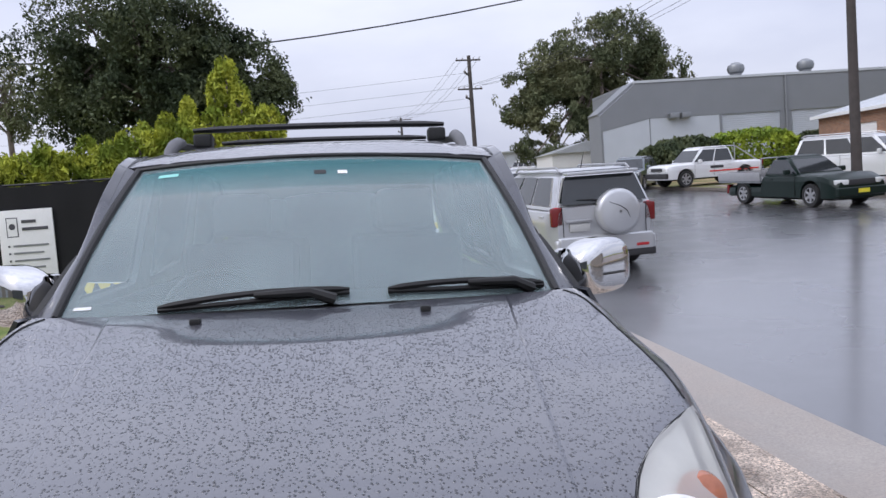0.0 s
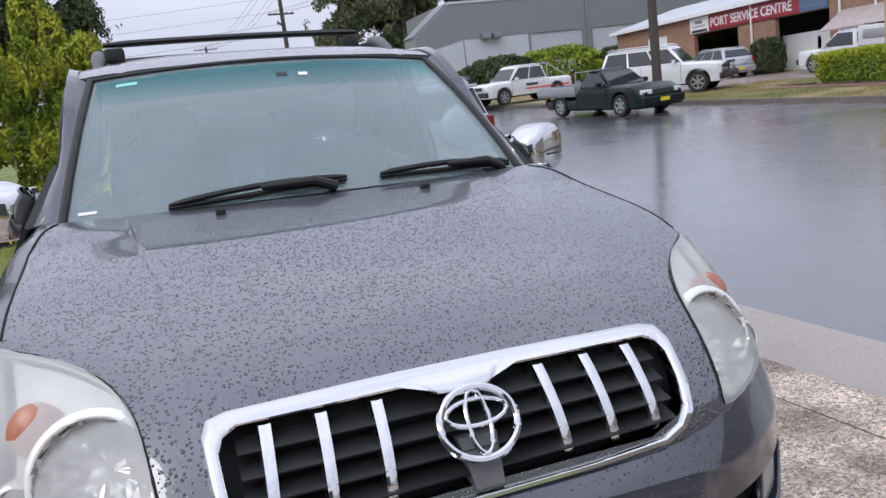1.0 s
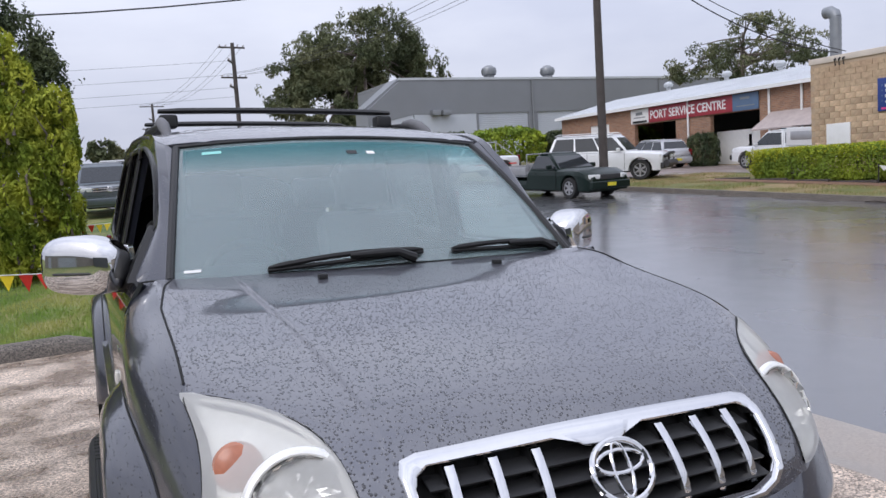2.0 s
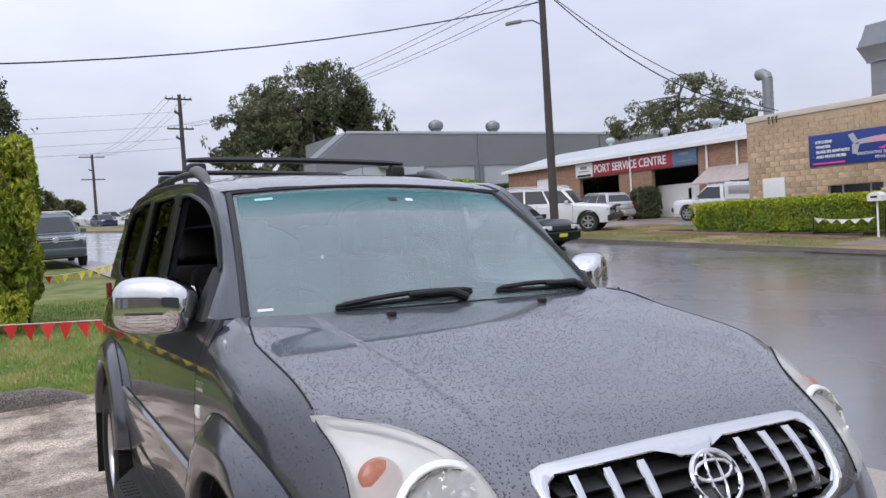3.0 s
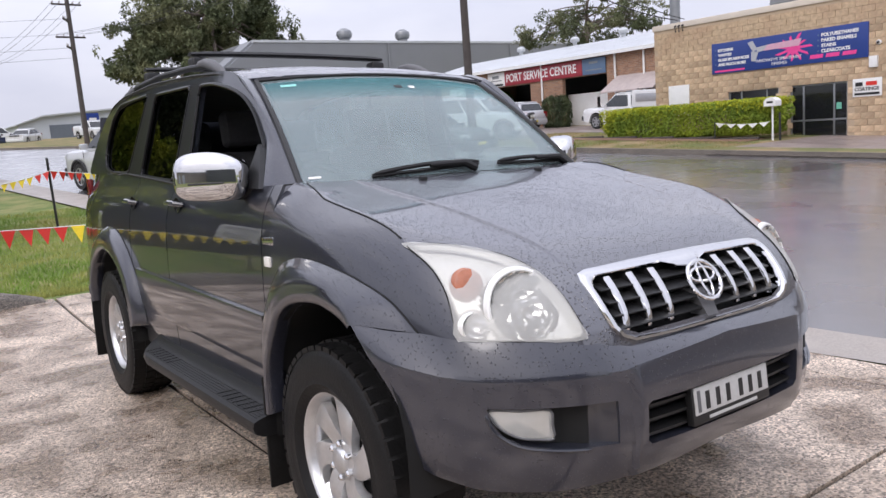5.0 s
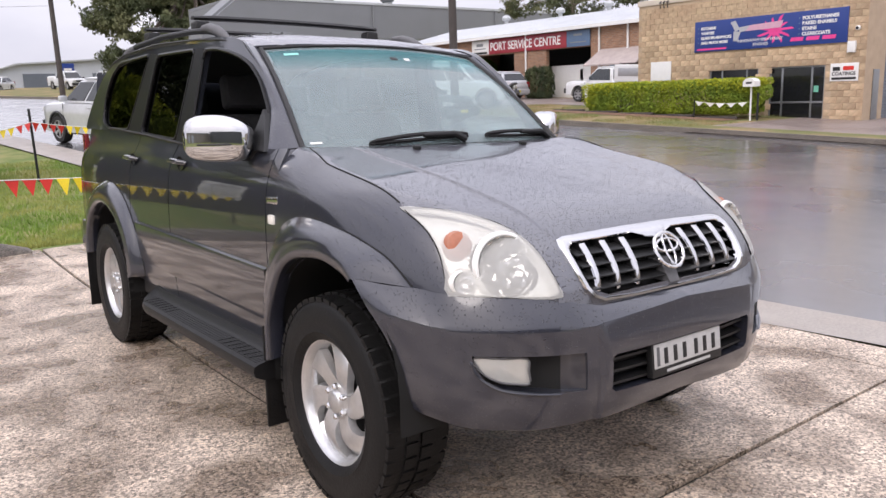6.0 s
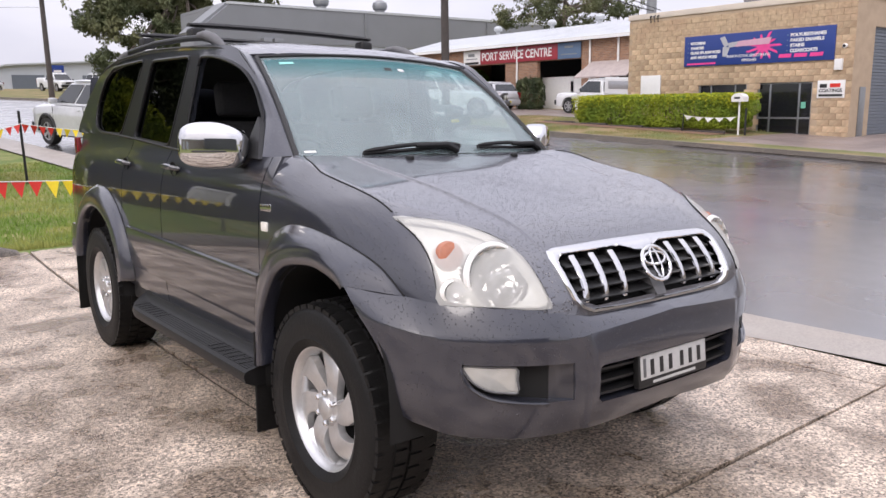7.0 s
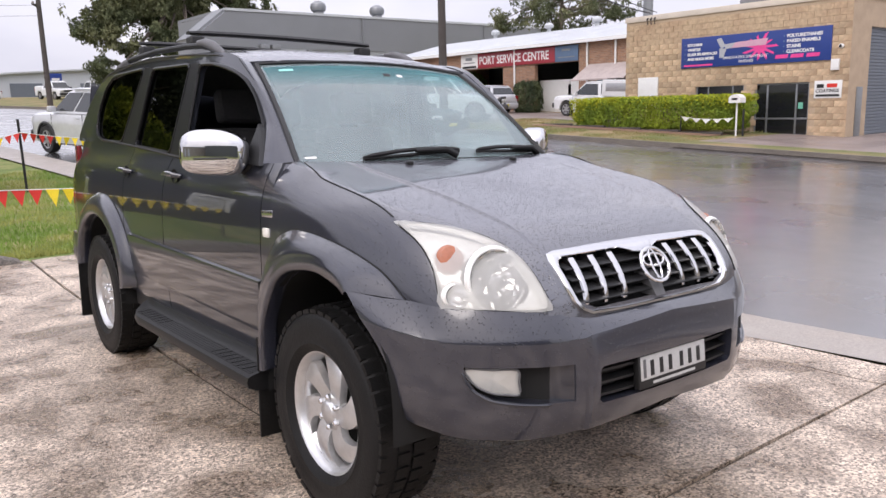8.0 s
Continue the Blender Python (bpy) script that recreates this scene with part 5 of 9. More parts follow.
RUBBER = mat("tyre_rubber", (0.007, 0.0068, 0.0068), 0.55, spec=0.25, vary=0.3, scale=9, fine=60, bump=0.2, bump_scale=120)
STEP_PLASTIC = mat("step_plastic", (0.009, 0.009, 0.0095), 0.42, spec=0.3, vary=0.2, scale=10, bump=0.1, bump_scale=200)
FACET = mat("reflector_chrome", (0.62, 0.62, 0.61), 0.14, metal=1.0, vary=0.12, scale=30)
PILLAR_BLACK = mat("pillar_black", (0.006, 0.006, 0.0065), 0.3, vary=0.1, scale=10, spec=0.3)
WIPER_BLACK = mat("wiper_black", (0.006, 0.006, 0.006), 0.6)
GREY_PLASTIC = mat("grey_plastic", (0.10, 0.10, 0.105), 0.55, vary=0.15, scale=10)
# pale teal haze in the glass stands for mirrored sky and rain film
GLASS = clear("windscreen_glass", (0.72, 0.82, 0.80), 0.22, 0.0, haze=0.23, haze_color=(0.58, 0.74, 0.76))
TINT = clear("tinted_glass", (0.05, 0.058, 0.055), 0.06, cut=0.13)
LENS = clear("hazed_lens", (0.93, 0.93, 0.91), 0.13, 0.16, haze=0.36, haze_color=(0.80, 0.80, 0.77), cut=0.8)
AMBER = mat("amber_lens", (0.40, 0.15, 0.085), 0.2, vary=0.15, scale=40)
HOUSING = mat("lamp_housing", (0.80, 0.80, 0.77), 0.3, metal=0.25, vary=0.1, scale=14)
FABRIC = mat("grey_upholstery", (0.06, 0.06, 0.065), 0.9, vary=0.15, scale=10, bump=0.2)
DASH = mat("dash_plastic", (0.07, 0.073, 0.078), 0.75, vary=0.1, scale=8)
RED_LENS = mat("red_lens", (0.16, 0.012, 0.012), 0.2)
WHITE_PLATE = mat("plate_face", (0.46, 0.46, 0.45), 0.4)
RED_TIP = mat("repeater_lens", (0.75, 0.73, 0.68), 0.2)

for m_, ior in ((PAINT, 1.65), (PAINT_WET_LIT, 2.0), (PAINT_BEADS, 1.68)):
    m_.node_tree.nodes["Principled BSDF"].inputs["Coat IOR"].default_value = ior

hero = thing("four_wheel_drive", "dark slate-grey four-wheel drive wet with rain, chrome grille and roof bars", "car", m=CAR)

LAMP_EDGE = [(0.779, -0.800), (0.726, -0.735), (0.671, -0.679), (0.612, -0.595), (0.570, -0.515), (0.546, -0.427), (0.532, -0.339), (0.524, -0.232), (0.518, -0.142),
             (0.513, -0.086), (0.590, -0.122), (0.702, -0.214), (0.782, -0.303), (0.778, -0.374), (0.768, -0.463), (0.763, -0.554), (0.765, -0.646), (0.773, -0.735)]
GRILLE_EDGE = [(-0.01, -0.335), (0.425, -0.335), (0.436, -0.29), (0.43, -0.15), (0.40, -0.085), (0.33, -0.05), (-0.01, -0.05)]


def inside(p, poly):
    n, odd = len(poly), False
    for i in range(n):
        (x0, y0), (x1, y1) = poly[i], poly[(i + 1) % n]
        if (y0 > p[1]) != (y1 > p[1]) and p[0] < x0 + (p[1] - y0) * (x1 - x0) / (y1 - y0):
            odd = not odd
    return odd


def nearest(p, poly):
    best = None
    for i in range(len(poly)):
        a, b = Vector(poly[i]), Vector(poly[(i + 1) % len(poly)])
        t = max(0.0, min(1.0, (Vector(p) - a).dot(b - a) / max((b - a).length_squared, 1e-9)))
        q = a.lerp(b, t)
        d = (q - Vector(p)).length
        if best is None or d < best[0]:
            best = (d, q)
    return best


# columns of rays that sweep the bonnet, nose and wing, from the middle to the side
cols = [(a_, 0.0) for a_ in [0.43 * i / 44 for i in range(44)] + [0.43 + 0.13 * i / 48 for i in range(48)] + [0.56 + 0.06 * i / 7 for i in range(8)]] + [(0.62, 22 * i / 54) for i in range(1, 55)] + [(0.62, 22 + 68 * i / 34) for i in range(1, 35)]
THETA = [(0.0, 90.0), (0.42, 150.0), (0.56, 160.5), (1.0, 178.5)]
NR = 104
skin = []
for a0, phi in cols:
    h = (math.sin(radians(phi)), -math.cos(radians(phi)))
    col = []
    for j in range(NR + 1):
        th = radians(lin(j / NR, THETA))
        d = (-math.cos(th) * h[0], -math.cos(th) * h[1], math.sin(th))
        col.append(Vector(cast((a0, 0.42, 0.70), d)))
    skin.append(col)
def front_region(c):
    """Which panel of the front a point belongs to."""
    a, s = abs(c.x), -c.y - c.z
    if inside((a, s), LAMP_EDGE):
        return "lens"
    if inside((a, s), GRILLE_EDGE):
        return "grille"
    ey, ez = (c.y + 0.01) / 0.432, (c.z - 0.532) / 0.384
    if a > 0.74 and ey * ey + ez * ez < 1:
        return "arch"
    if a > 0.768 or (s > -0.80 and a > 0.70 and s < -0.2 and a > 0.762) or (a > 0.776):
        return "wing"
    if c.y > 0.366 + 0.05 * (a / 0.72) ** 2 and a < 0.74:
        return "scuttle"
    return "nose" if c.y < -0.57 - 0.02 * math.sin(a * 40) else "bonnet"


def smooth_loop(pts, n, closed=True):
    """A rounded line through pts."""
    out, m = [], len(pts)
    for i in range(m if closed else m - 1):
        p0, p1, p2, p3 = (pts[(i - 1) % m], pts[i], pts[(i + 1) % m], pts[(i + 2) % m]) if closed else (pts[max(i - 1, 0)], pts[i], pts[i + 1], pts[min(i + 2, m - 1)])
        for k in range(n):
            t = k / n
            out.append(0.5 * ((2 * p1) + (p2 - p0) * t + (2 * p0 - 5 * p1 + 4 * p2 - p3) * t * t + (3 * p1 - p0 - 3 * p2 + p3) * t ** 3))
    if not closed:
        out.append(pts[-1].copy())
    return out


edge2 = [q.xy for q in smooth_loop([Vector((a, s, 0)) for a, s in LAMP_EDGE], 2)]
LAMP_EDGE = [(q.x, q.y) for q in edge2]


def cut_along(bm, poly, flat, axis, far=0.03):
    """Cuts a mesh along a closed line. flat(co) gives a point's place in the plane of the line, axis the way of sight."""
    for i in range(len(poly)):
        a, b = Vector(poly[i]), Vector(poly[(i + 1) % len(poly)])
        m, h = (a + b) / 2, (b - a).length / 2
        if h < 1e-5:
            continue
        near = [q for q in bm.faces if (Vector(flat(q.calc_center_median())) - m).length < h + far]
        geom = near + list({e for q in near for e in q.edges}) + list({v for q in near for v in q.verts})
        if not near:
            continue
        A, B = axis(a), axis(b)
        no = (B[0] - A[0]).cross(A[1]).normalized()
        bmesh.ops.bisect_plane(bm, geom=geom, dist=1e-5, plane_co=A[0], plane_no=no)


whole = bmesh.new()
grid = [[whole.verts.new(v) for v in col] for col in skin]
for i in range(len(skin) - 1):
    for j in range(NR):
        try:
            whole.faces.new((grid[i][j], grid[i + 1][j], grid[i + 1][j + 1], grid[i][j + 1]))
        except ValueError:
            pass
bmesh.ops.remove_doubles(whole, verts=whole.verts[:], dist=0.0003)
sight = lambda q: (Vector((q.x, -q.y, 0.0)), Vector((0, 1, -1)))
for poly in (LAMP_EDGE, GRILLE_EDGE):
    cut_along(whole, poly, lambda c: (c.x, -c.y - c.z), sight)
whole.normal_update()
whole.verts.index_update()
whole_faces = [(front_region(q.calc_center_median()), [v.index for v in q.verts]) for q in whole.faces]
whole_co = [v.co.copy() for v in whole.verts]
whole_no = [v.normal.copy() if v.normal.y * -0.8 + v.normal.z * 0.6 > 0 else -v.normal for v in whole.verts]
whole.free()


def front_panel(bm, want, side, push=0.0):
    made = {}
    for kind_, ids in whole_faces:
        if kind_ != want:
            continue
        vs = []
        for k in ids:
            if k not in made:
                c = whole_co[k] + whole_no[k] * push
                made[k] = bm.verts.new((c.x * side, c.y, c.z))
            vs.append(made[k])
        bm.faces.new(vs)


bm = bmesh.new()
front_panel(bm, "bonnet", 1)
front_panel(bm, "bonnet", -1)
bmesh.ops.remove_doubles(bm, verts=bm.verts[:], dist=0.0004)
part("bonnet", bm, PAINT_WET_LIT, hero, "bonnet beaded all over with rain drops", smooth=50)
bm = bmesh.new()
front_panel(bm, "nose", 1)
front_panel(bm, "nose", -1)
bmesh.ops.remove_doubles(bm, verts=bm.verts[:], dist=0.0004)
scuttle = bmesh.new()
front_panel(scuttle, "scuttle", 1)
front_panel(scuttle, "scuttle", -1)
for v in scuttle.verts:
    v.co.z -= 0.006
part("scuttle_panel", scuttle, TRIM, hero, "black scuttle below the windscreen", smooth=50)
part("bonnet_lip", bm, PAINT_WET_LIT, hero, "smooth front edge of the bonnet", smooth=50)
for side in (-1, 1):
    bm = bmesh.new()
    front_panel(bm, "wing", side)
    bmesh.ops.remove_doubles(bm, verts=bm.verts[:], dist=0.0004)
    part("front_wing", bm, PAINT_BEADS, hero, smooth=50)


def at_skin(a, s):
    """The point of the nose with that distance from the middle and that s = -y - z."""
    best = None
    for col in skin:
        for v in col:
            d = (v.x - a) ** 2 + (-v.y - v.z - s) ** 2
            if best is None or d < best[0]:
                best = (d, v)
    return best[1].copy()


def closed_tube(bm, pts, r, seg=6):
    tube(bm, pts + [pts[0]], r, seg, caps=False)


def flip(v, side):
    return Vector((v.x * side, v.y, v.z))


# ---- head lamps ----
def on_skin(a, s):
    v = at_skin(a, s)
    d = s - (-v.y - v.z)
    return Vector((a, v.y - 0.55 * d, v.z - 0.45 * d))


edge3 = [on_skin(q.x, q.y) for q in edge2]
for _ in range(2):
    edge3 = [(edge3[i - 1] + edge3[i] * 2 + edge3[(i + 1) % len(edge3)]) / 4 for i in range(len(edge3))]
for side in (-1, 1):
    lamp_ob = new("headlight")
    lamp_ob.parent = hero
    tagged(lamp_ob, "large hazy clear headlight with amber indicator")
    def lamp_axis(x, z, lift=0.0):
        b = Vector(cast((x, 0.2, z), (0, -1, 0)))
        e = 0.02
        px = Vector(cast((x + e, 0.2, z), (0, -1, 0))) - b
        pz = Vector(cast((x, 0.2, z + e), (0, -1, 0))) - b
        nn = px.cross(pz).normalized()
        if nn.y > 0:
            nn = -nn
        nn = (nn + Vector((0, -1.6, 0.0))).normalized()
        xx = nn.cross(Vector((0, 0, 1))).normalized()
        zz = xx.cross(nn)
        b = b + Vector((0, 1, 0)) * -lift
        return lambda p, q, d: flip(b + xx * p + zz * q + nn * d, side)

    bm = bmesh.new()
    front_panel(bm, "lens", side, 0.004)
    bmesh.ops.remove_doubles(bm, verts=bm.verts[:], dist=0.0004)
    ln = part("lens", bm, LENS, lamp_ob, smooth=60)
    ln.visible_shadow = False
    bm = bmesh.new()
    closed_tube(bm, [flip(v, side) + Vector((0, -0.001, 0.001)) for v in edge3], 0.0036)
    part("gasket", bm, SHADE_BLACK, lamp_ob)
    bm = bmesh.new()
    front_panel(bm, "lens", side, -0.035)
    bmesh.ops.remove_doubles(bm, verts=bm.verts[:], dist=0.0004)
    for x_, z_, r_ in ((0.618, 0.932, 0.097), (0.742, 0.885, 0.040)):
        at = lamp_axis(x_, z_)
        mid_, way_ = at(0, 0, 0), at(0, 0, 1) - at(0, 0, 0)
        gone = [q for q in bm.faces if (q.calc_center_median() - mid_).cross(way_).length < r_]
        bmesh.ops.delete(bm, geom=gone, context="FACES")
    part("housing", bm, HOUSING, lamp_ob, smooth=60)
    bm = bmesh.new()
    ring = [flip(v, side) for v in edge3]
    c = sum(ring, Vector()) / len(ring)
    n = len(ring)
    vo = [bm.verts.new(v.lerp(c, 0.012)) for v in ring]
    vi = [bm.verts.new(v.lerp(c, 0.05) + Vector((0, 0.035, -0.015))) for v in ring]
    for i in range(n):
        bm.faces.new((vo[i], vo[(i + 1) % n], vi[(i + 1) % n], vi[i]))
    part("bezel", bm, HOUSING, lamp_ob)

    at = lamp_axis(0.618, 0.932)
    frng = random.Random(31)
    bm = bmesh.new()
    bowl = [(0.096, -0.030), (0.090, -0.042), (0.078, -0.058), (0.060, -0.076), (0.040, -0.088), (0.014, -0.094)]
    for q in range(5):
        for k in range(26):
            t0, t1 = k * math.tau / 26, (k + 1) * math.tau / 26
            (r0, d0), (r1, d1) = bowl[q], bowl[q + 1]
            j0, j1 = frng.uniform(-0.007, 0.007), frng.uniform(-0.007, 0.007)
            bm.faces.new([bm.verts.new(at(r * math.cos(t), r * math.sin(t), d + j)) for r, t, d, j in ((r0, t0, d0, j0), (r0, t1, d0, j1), (r1, t1, d1, j0), (r1, t0, d1, j1))])
    part("reflector", bm, FACET, lamp_ob, "faceted bright reflector", smooth=0)
    bm = bmesh.new()
    spin(bm, [(0.0, -0.050), (0.014, -0.052), (0.016, -0.07), (0.012, -0.09)], 16, at, wrap=False)
    part("bulb_shield", bm, SATIN, lamp_ob)
    bm = bmesh.new()
    spin(bm, [(0.094, -0.038), (0.0965, -0.032), (0.100, -0.031), (0.107, -0.034), (0.112, -0.044)], 44, at, wrap=False)
    part("reflector_rim", bm, HOUSING, lamp_ob)
    at = lamp_axis(0.710, 0.992)
    bm = bmesh.new()
    spin(bm, [(0.001, 0.000), (0.025, -0.002), (0.041, -0.010), (0.048, -0.024), (0.048, -0.038)], 28, at, wrap=False)
    part("indicator", bm, AMBER, lamp_ob, "amber indicator lens")
    at = lamp_axis(0.742, 0.885)
    bm = bmesh.new()
    spin(bm, [(0.034, -0.010), (0.030, -0.022), (0.016, -0.038), (0.002, -0.042)], 24, at, wrap=False)
    part("parking_lamp", bm, CHROME, lamp_ob)
    bm = bmesh.new()
    spin(bm, [(0.034, -0.012), (0.037, -0.009), (0.042, -0.013), (0.048, -0.032)], 28, at, wrap=False)
    part("parking_rim", bm, HOUSING, lamp_ob)

# gap lines of the bonnet
for side in (-1, 1):
    bm = bmesh.new()
    line = []
    for k in range(26):
        y = 0.40 - 0.68 * k / 25
        a = lin(y, [(-0.30, 0.770), (-0.1, 0.768), (0.18, 0.768), (0.34, 0.742), (0.42, 0.71)])
        zz = hood_z(a, y)
        p = Vector(cast((a, y, 0.75), (0, 0, 1)))
        line.append(flip(p, side))
    tube(bm, line, 0.0032, 6)
    part("bonnet_gap", bm, SHADE_BLACK, hero)
    bm = bmesh.new()
    tube(bm, [flip(Vector(p), side) for p in ((0.738, 0.425, 1.272), (0.772, 0.47, 1.268), (0.796, 0.52, 1.262), (0.806, 0.575, 1.252))], 0.003, 6)
    part("pillar_gap", bm, SHADE_BLACK, hero)

# ---- grille ----
grille = new("grille")
grille.parent = hero
tagged(grille, "chrome-framed grille with slanted chrome bars")


def face_y(x, z):
    return cast((abs(x), 0.2, z), (0, -1, 0))[1]


outer = [(0.0, 1.004), (0.10, 1.004), (0.20, 1.003), (0.40, 0.999), (0.435, 0.992), (0.446, 0.972), (0.442, 0.90), (0.430, 0.852), (0.405, 0.824), (0.36, 0.806), (0.20, 0.801), (0.0, 0.800)]
inner = [(0.0, 0.960), (0.045, 0.964), (0.095, 0.983), (0.388, 0.980), (0.414, 0.968), (0.422, 0.952), (0.419, 0.90), (0.410, 0.858), (0.391, 0.834), (0.352, 0.818), (0.20, 0.812), (0.0, 0.811)]


bm = bmesh.new()
half_n = list(zip(outer, inner))
pairs = half_n + [((-a[0], a[1]), (-b[0], b[1])) for a, b in half_n[-2:0:-1]]
dense = []
for (a, b), (c, d) in zip(pairs, pairs[1:] + pairs[:1]):
    for k in range(6):
        t = k / 6
        dense.append((Vector(a).lerp(Vector(c), t), Vector(b).lerp(Vector(d), t)))
rings = []
for o, i in dense:
    yo, yi = face_y(o.x, o.y), face_y(i.x, i.y)
    m = o.lerp(i, 0.22)
    q = o.lerp(i, 0.80)
    rings.append([bm.verts.new(c) for c in ((o.x, yo + 0.012, o.y), (o.x, yo - 0.004, o.y), (m.x, face_y(m.x, m.y) - 0.011, m.y), (q.x, face_y(q.x, q.y) - 0.011, q.y), (i.x, yi - 0.005, i.y), (i.x, yi + 0.045, i.y))])
for a, b in zip(rings, rings[1:] + rings[:1]):
    for k in range(5):
        bm.faces.new((a[k], a[k + 1], b[k + 1], b[k]))
part("surround", bm, CHROME, grille, "bright chrome surround beaded with rain", smooth=50)
bm = bmesh.new()
surf(bm, lambda u, v: Vector((-0.43 + 0.86 * u, face_y(0.43 * abs(2 * u - 1), 0.80 + 0.19 * v) + 0.055, 0.80 + 0.19 * v)), 20, 6)
part("backing", bm, SHADE_BLACK, grille)
for k in range(4):
    z = 0.843 + 0.033 * k
    bm = bmesh.new()
    w = 0.395
    for i in range(20):
        x0, x1 = -w + 2 * w * i / 20, -w + 2 * w * (i + 1) / 20
        lo = []
        for x in (x0, x1):
            y = face_y(x, z)
            lo.append([(x, y + 0.006, z - 0.004), (x, y + 0.004, z), (x, y + 0.05, z + 0.014), (x, y + 0.05, z + 0.008)])
        for q in range(4):
            bm.faces.new([bm.verts.new(c) for c in (lo[0][q], lo[0][(q + 1) % 4], lo[1][(q + 1) % 4], lo[1][q])])
    bmesh.ops.remove_doubles(bm, verts=bm.verts[:], dist=0.0005)
    part("slat", bm, TRIM, grille)
for side in (-1, 1):
    for x in (0.155, 0.252, 0.345):
        for deep in (True, False):
            bm = bmesh.new()
            rows = []
            for k in range(9):
                z = 0.974 - 0.146 * k / 8
                y = face_y(x, z) + 0.004 + 0.016 * (k / 8) ** 3
                w = 0.0125 - 0.002 * k / 8
                prof = ((-w, 0.055), (-w, 0.004), (w, 0.004), (w, 0.055)) if deep else ((-w, 0.003), (-w * 0.8, -0.004), (0.0, -0.006), (w * 0.8, -0.004), (w, 0.003))
                rows.append([bm.verts.new((side * (x + p + 0.010 * k / 8), y + q, z)) for p, q in prof])
            for a, b in zip(rows, rows[1:]):
                for q in range(len(a) - 1):
                    bm.faces.new((a[q], a[q + 1], b[q + 1], b[q]))
            bm.faces.new(rows[0])
            bm.faces.new(rows[-1][::-1])
            if deep:
                fin = part("bar", bm, TRIM, grille, "upright grille bar")
            else:
                part("bar_face", bm, CHROME, fin, "chrome face of the bar")


def oval(bm, cx, cz, rx, rz, y, r, n=36, lean=0.55):
    closed_tube(bm, [Vector((cx + rx * math.cos(k * math.tau / n), y + lean * (rz * math.sin(k * math.tau / n)), cz + rz * math.sin(k * math.tau / n))) for k in range(n)], r, 8)


emblem = new("emblem")
emblem.parent = grille
tagged(emblem, "oval chrome emblem of plain rings")
bm = bmesh.new()
oval(bm, 0, 0.922, 0.070, 0.054, -0.752, 0.0072)
part("outer_ring", bm, CHROME, emblem)
bm = bmesh.new()
oval(bm, 0, 0.938, 0.056, 0.020, -0.744, 0.0046)
part("cross_ring", bm, CHROME, emblem)
bm = bmesh.new()
oval(bm, 0, 0.924, 0.020, 0.048, -0.752, 0.0046)
part("upright_ring", bm, CHROME, emblem)
bm = bmesh.new()
prism(bm, [(-0.036, 0.895), (0.036, 0.895), (0.026, 0.818), (-0.026, 0.818)], lambda p, q, d: Vector((p, -0.768 + (q - 0.82) * 0.55 + d, q)), -0.012, 0.05)
part("emblem_foot", bm, GREY_PLASTIC, grille)

# ---- bumper ----
BUMPER = [(0.0, -0.835), (0.22, -0.833), (0.40, -0.818), (0.50, -0.793), (0.60, -0.750), (0.70, -0.682), (0.79, -0.590), (0.855, -0.49), (0.90, -0.40), (0.93, -0.30), (0.945, -0.2)]


def along(table, s):
    """The point a share s of the way along a line."""
    d = [0.0]
    for (x0, y0), (x1, y1) in zip(table, table[1:]):
        d.append(d[-1] + math.hypot(x1 - x0, y1 - y0))
    t = s * d[-1]
    for k in range(len(table) - 1):
        if t <= d[k + 1] + 1e-9:
            f = (t - d[k]) / (d[k + 1] - d[k])
            return table[k][0] + (table[k + 1][0] - table[k][0]) * f, table[k][1] + (table[k + 1][1] - table[k][1]) * f, f, k
    return (*table[-1], 1.0, len(table) - 2)


def arch_y(z):
    q = 1 - (max(z - 0.532, 0.0) / 0.374) ** 2
    corner = max(0.0, 0.52 - z)
    return -0.01 - 0.427 * math.sqrt(max(q, 0.0)) - 7.0 * corner * corner


_p = smooth_loop([Vector((a, y, 0)) for a, y in BUMPER], 6, closed=False)
SMOOTH_BUMPER = [(p.x, p.y) for p in _p if p.x >= -1e-6]
SEAM = [(0.0, -0.785, 0.800), (0.24, -0.785, 0.798), (0.386, -0.778, 0.800), (0.45, -0.765, 0.815), (0.506, -0.750, 0.836), (0.60, -0.708, 0.842), (0.70, -0.634, 0.847), (0.782, -0.545, 0.852), (0.826, -0.445, 0.862), (0.88, -0.34, 0.866), (0.935, -0.235, 0.882)]
FOLD = [(0.0, 0.778), (0.275, 0.763), (0.39, 0.755), (0.43, 0.747), (0.60, 0.750), (0.78, 0.753), (0.834, 0.759), (0.88, 0.775), (0.93, 0.80)]
FOOT = [(0.0, 0.446), (0.237, 0.436), (0.40, 0.430), (0.60, 0.421), (0.76, 0.427), (0.80, 0.433), (0.86, 0.458)]
# height of each line of the bumper: share of the way from foot to fold, and how far it lies in from the plan
LINES = [(0.0, 0.125, 0.02), (0.0, 0.040, 0.004), (0.0, 0.030, 0.010), (0.10, 0.020, 0), (0.22, 0.010, 0), (0.36, 0.003, 0), (0.50, 0.0, 0), (0.64, 0.0, 0), (0.78, 0.0, 0), (0.90, 0.0, 0), (0.97, 0.0, 0), (1.0, 0.001, 0)]


def plan_at(a_):
    """Place and outward way of the bumper's plan a share along it."""
    a, y, _, _ = along(SMOOTH_BUMPER, a_)
    a2, y2, _, _ = along(SMOOTH_BUMPER, min(1, a_ + 0.008))
    a1, y1, _, _ = along(SMOOTH_BUMPER, max(0, a_ - 0.008))
    n = Vector((y2 - y1, -(a2 - a1), 0)).normalized()
    return a, y, Vector((abs(n.x), -abs(n.y), 0))


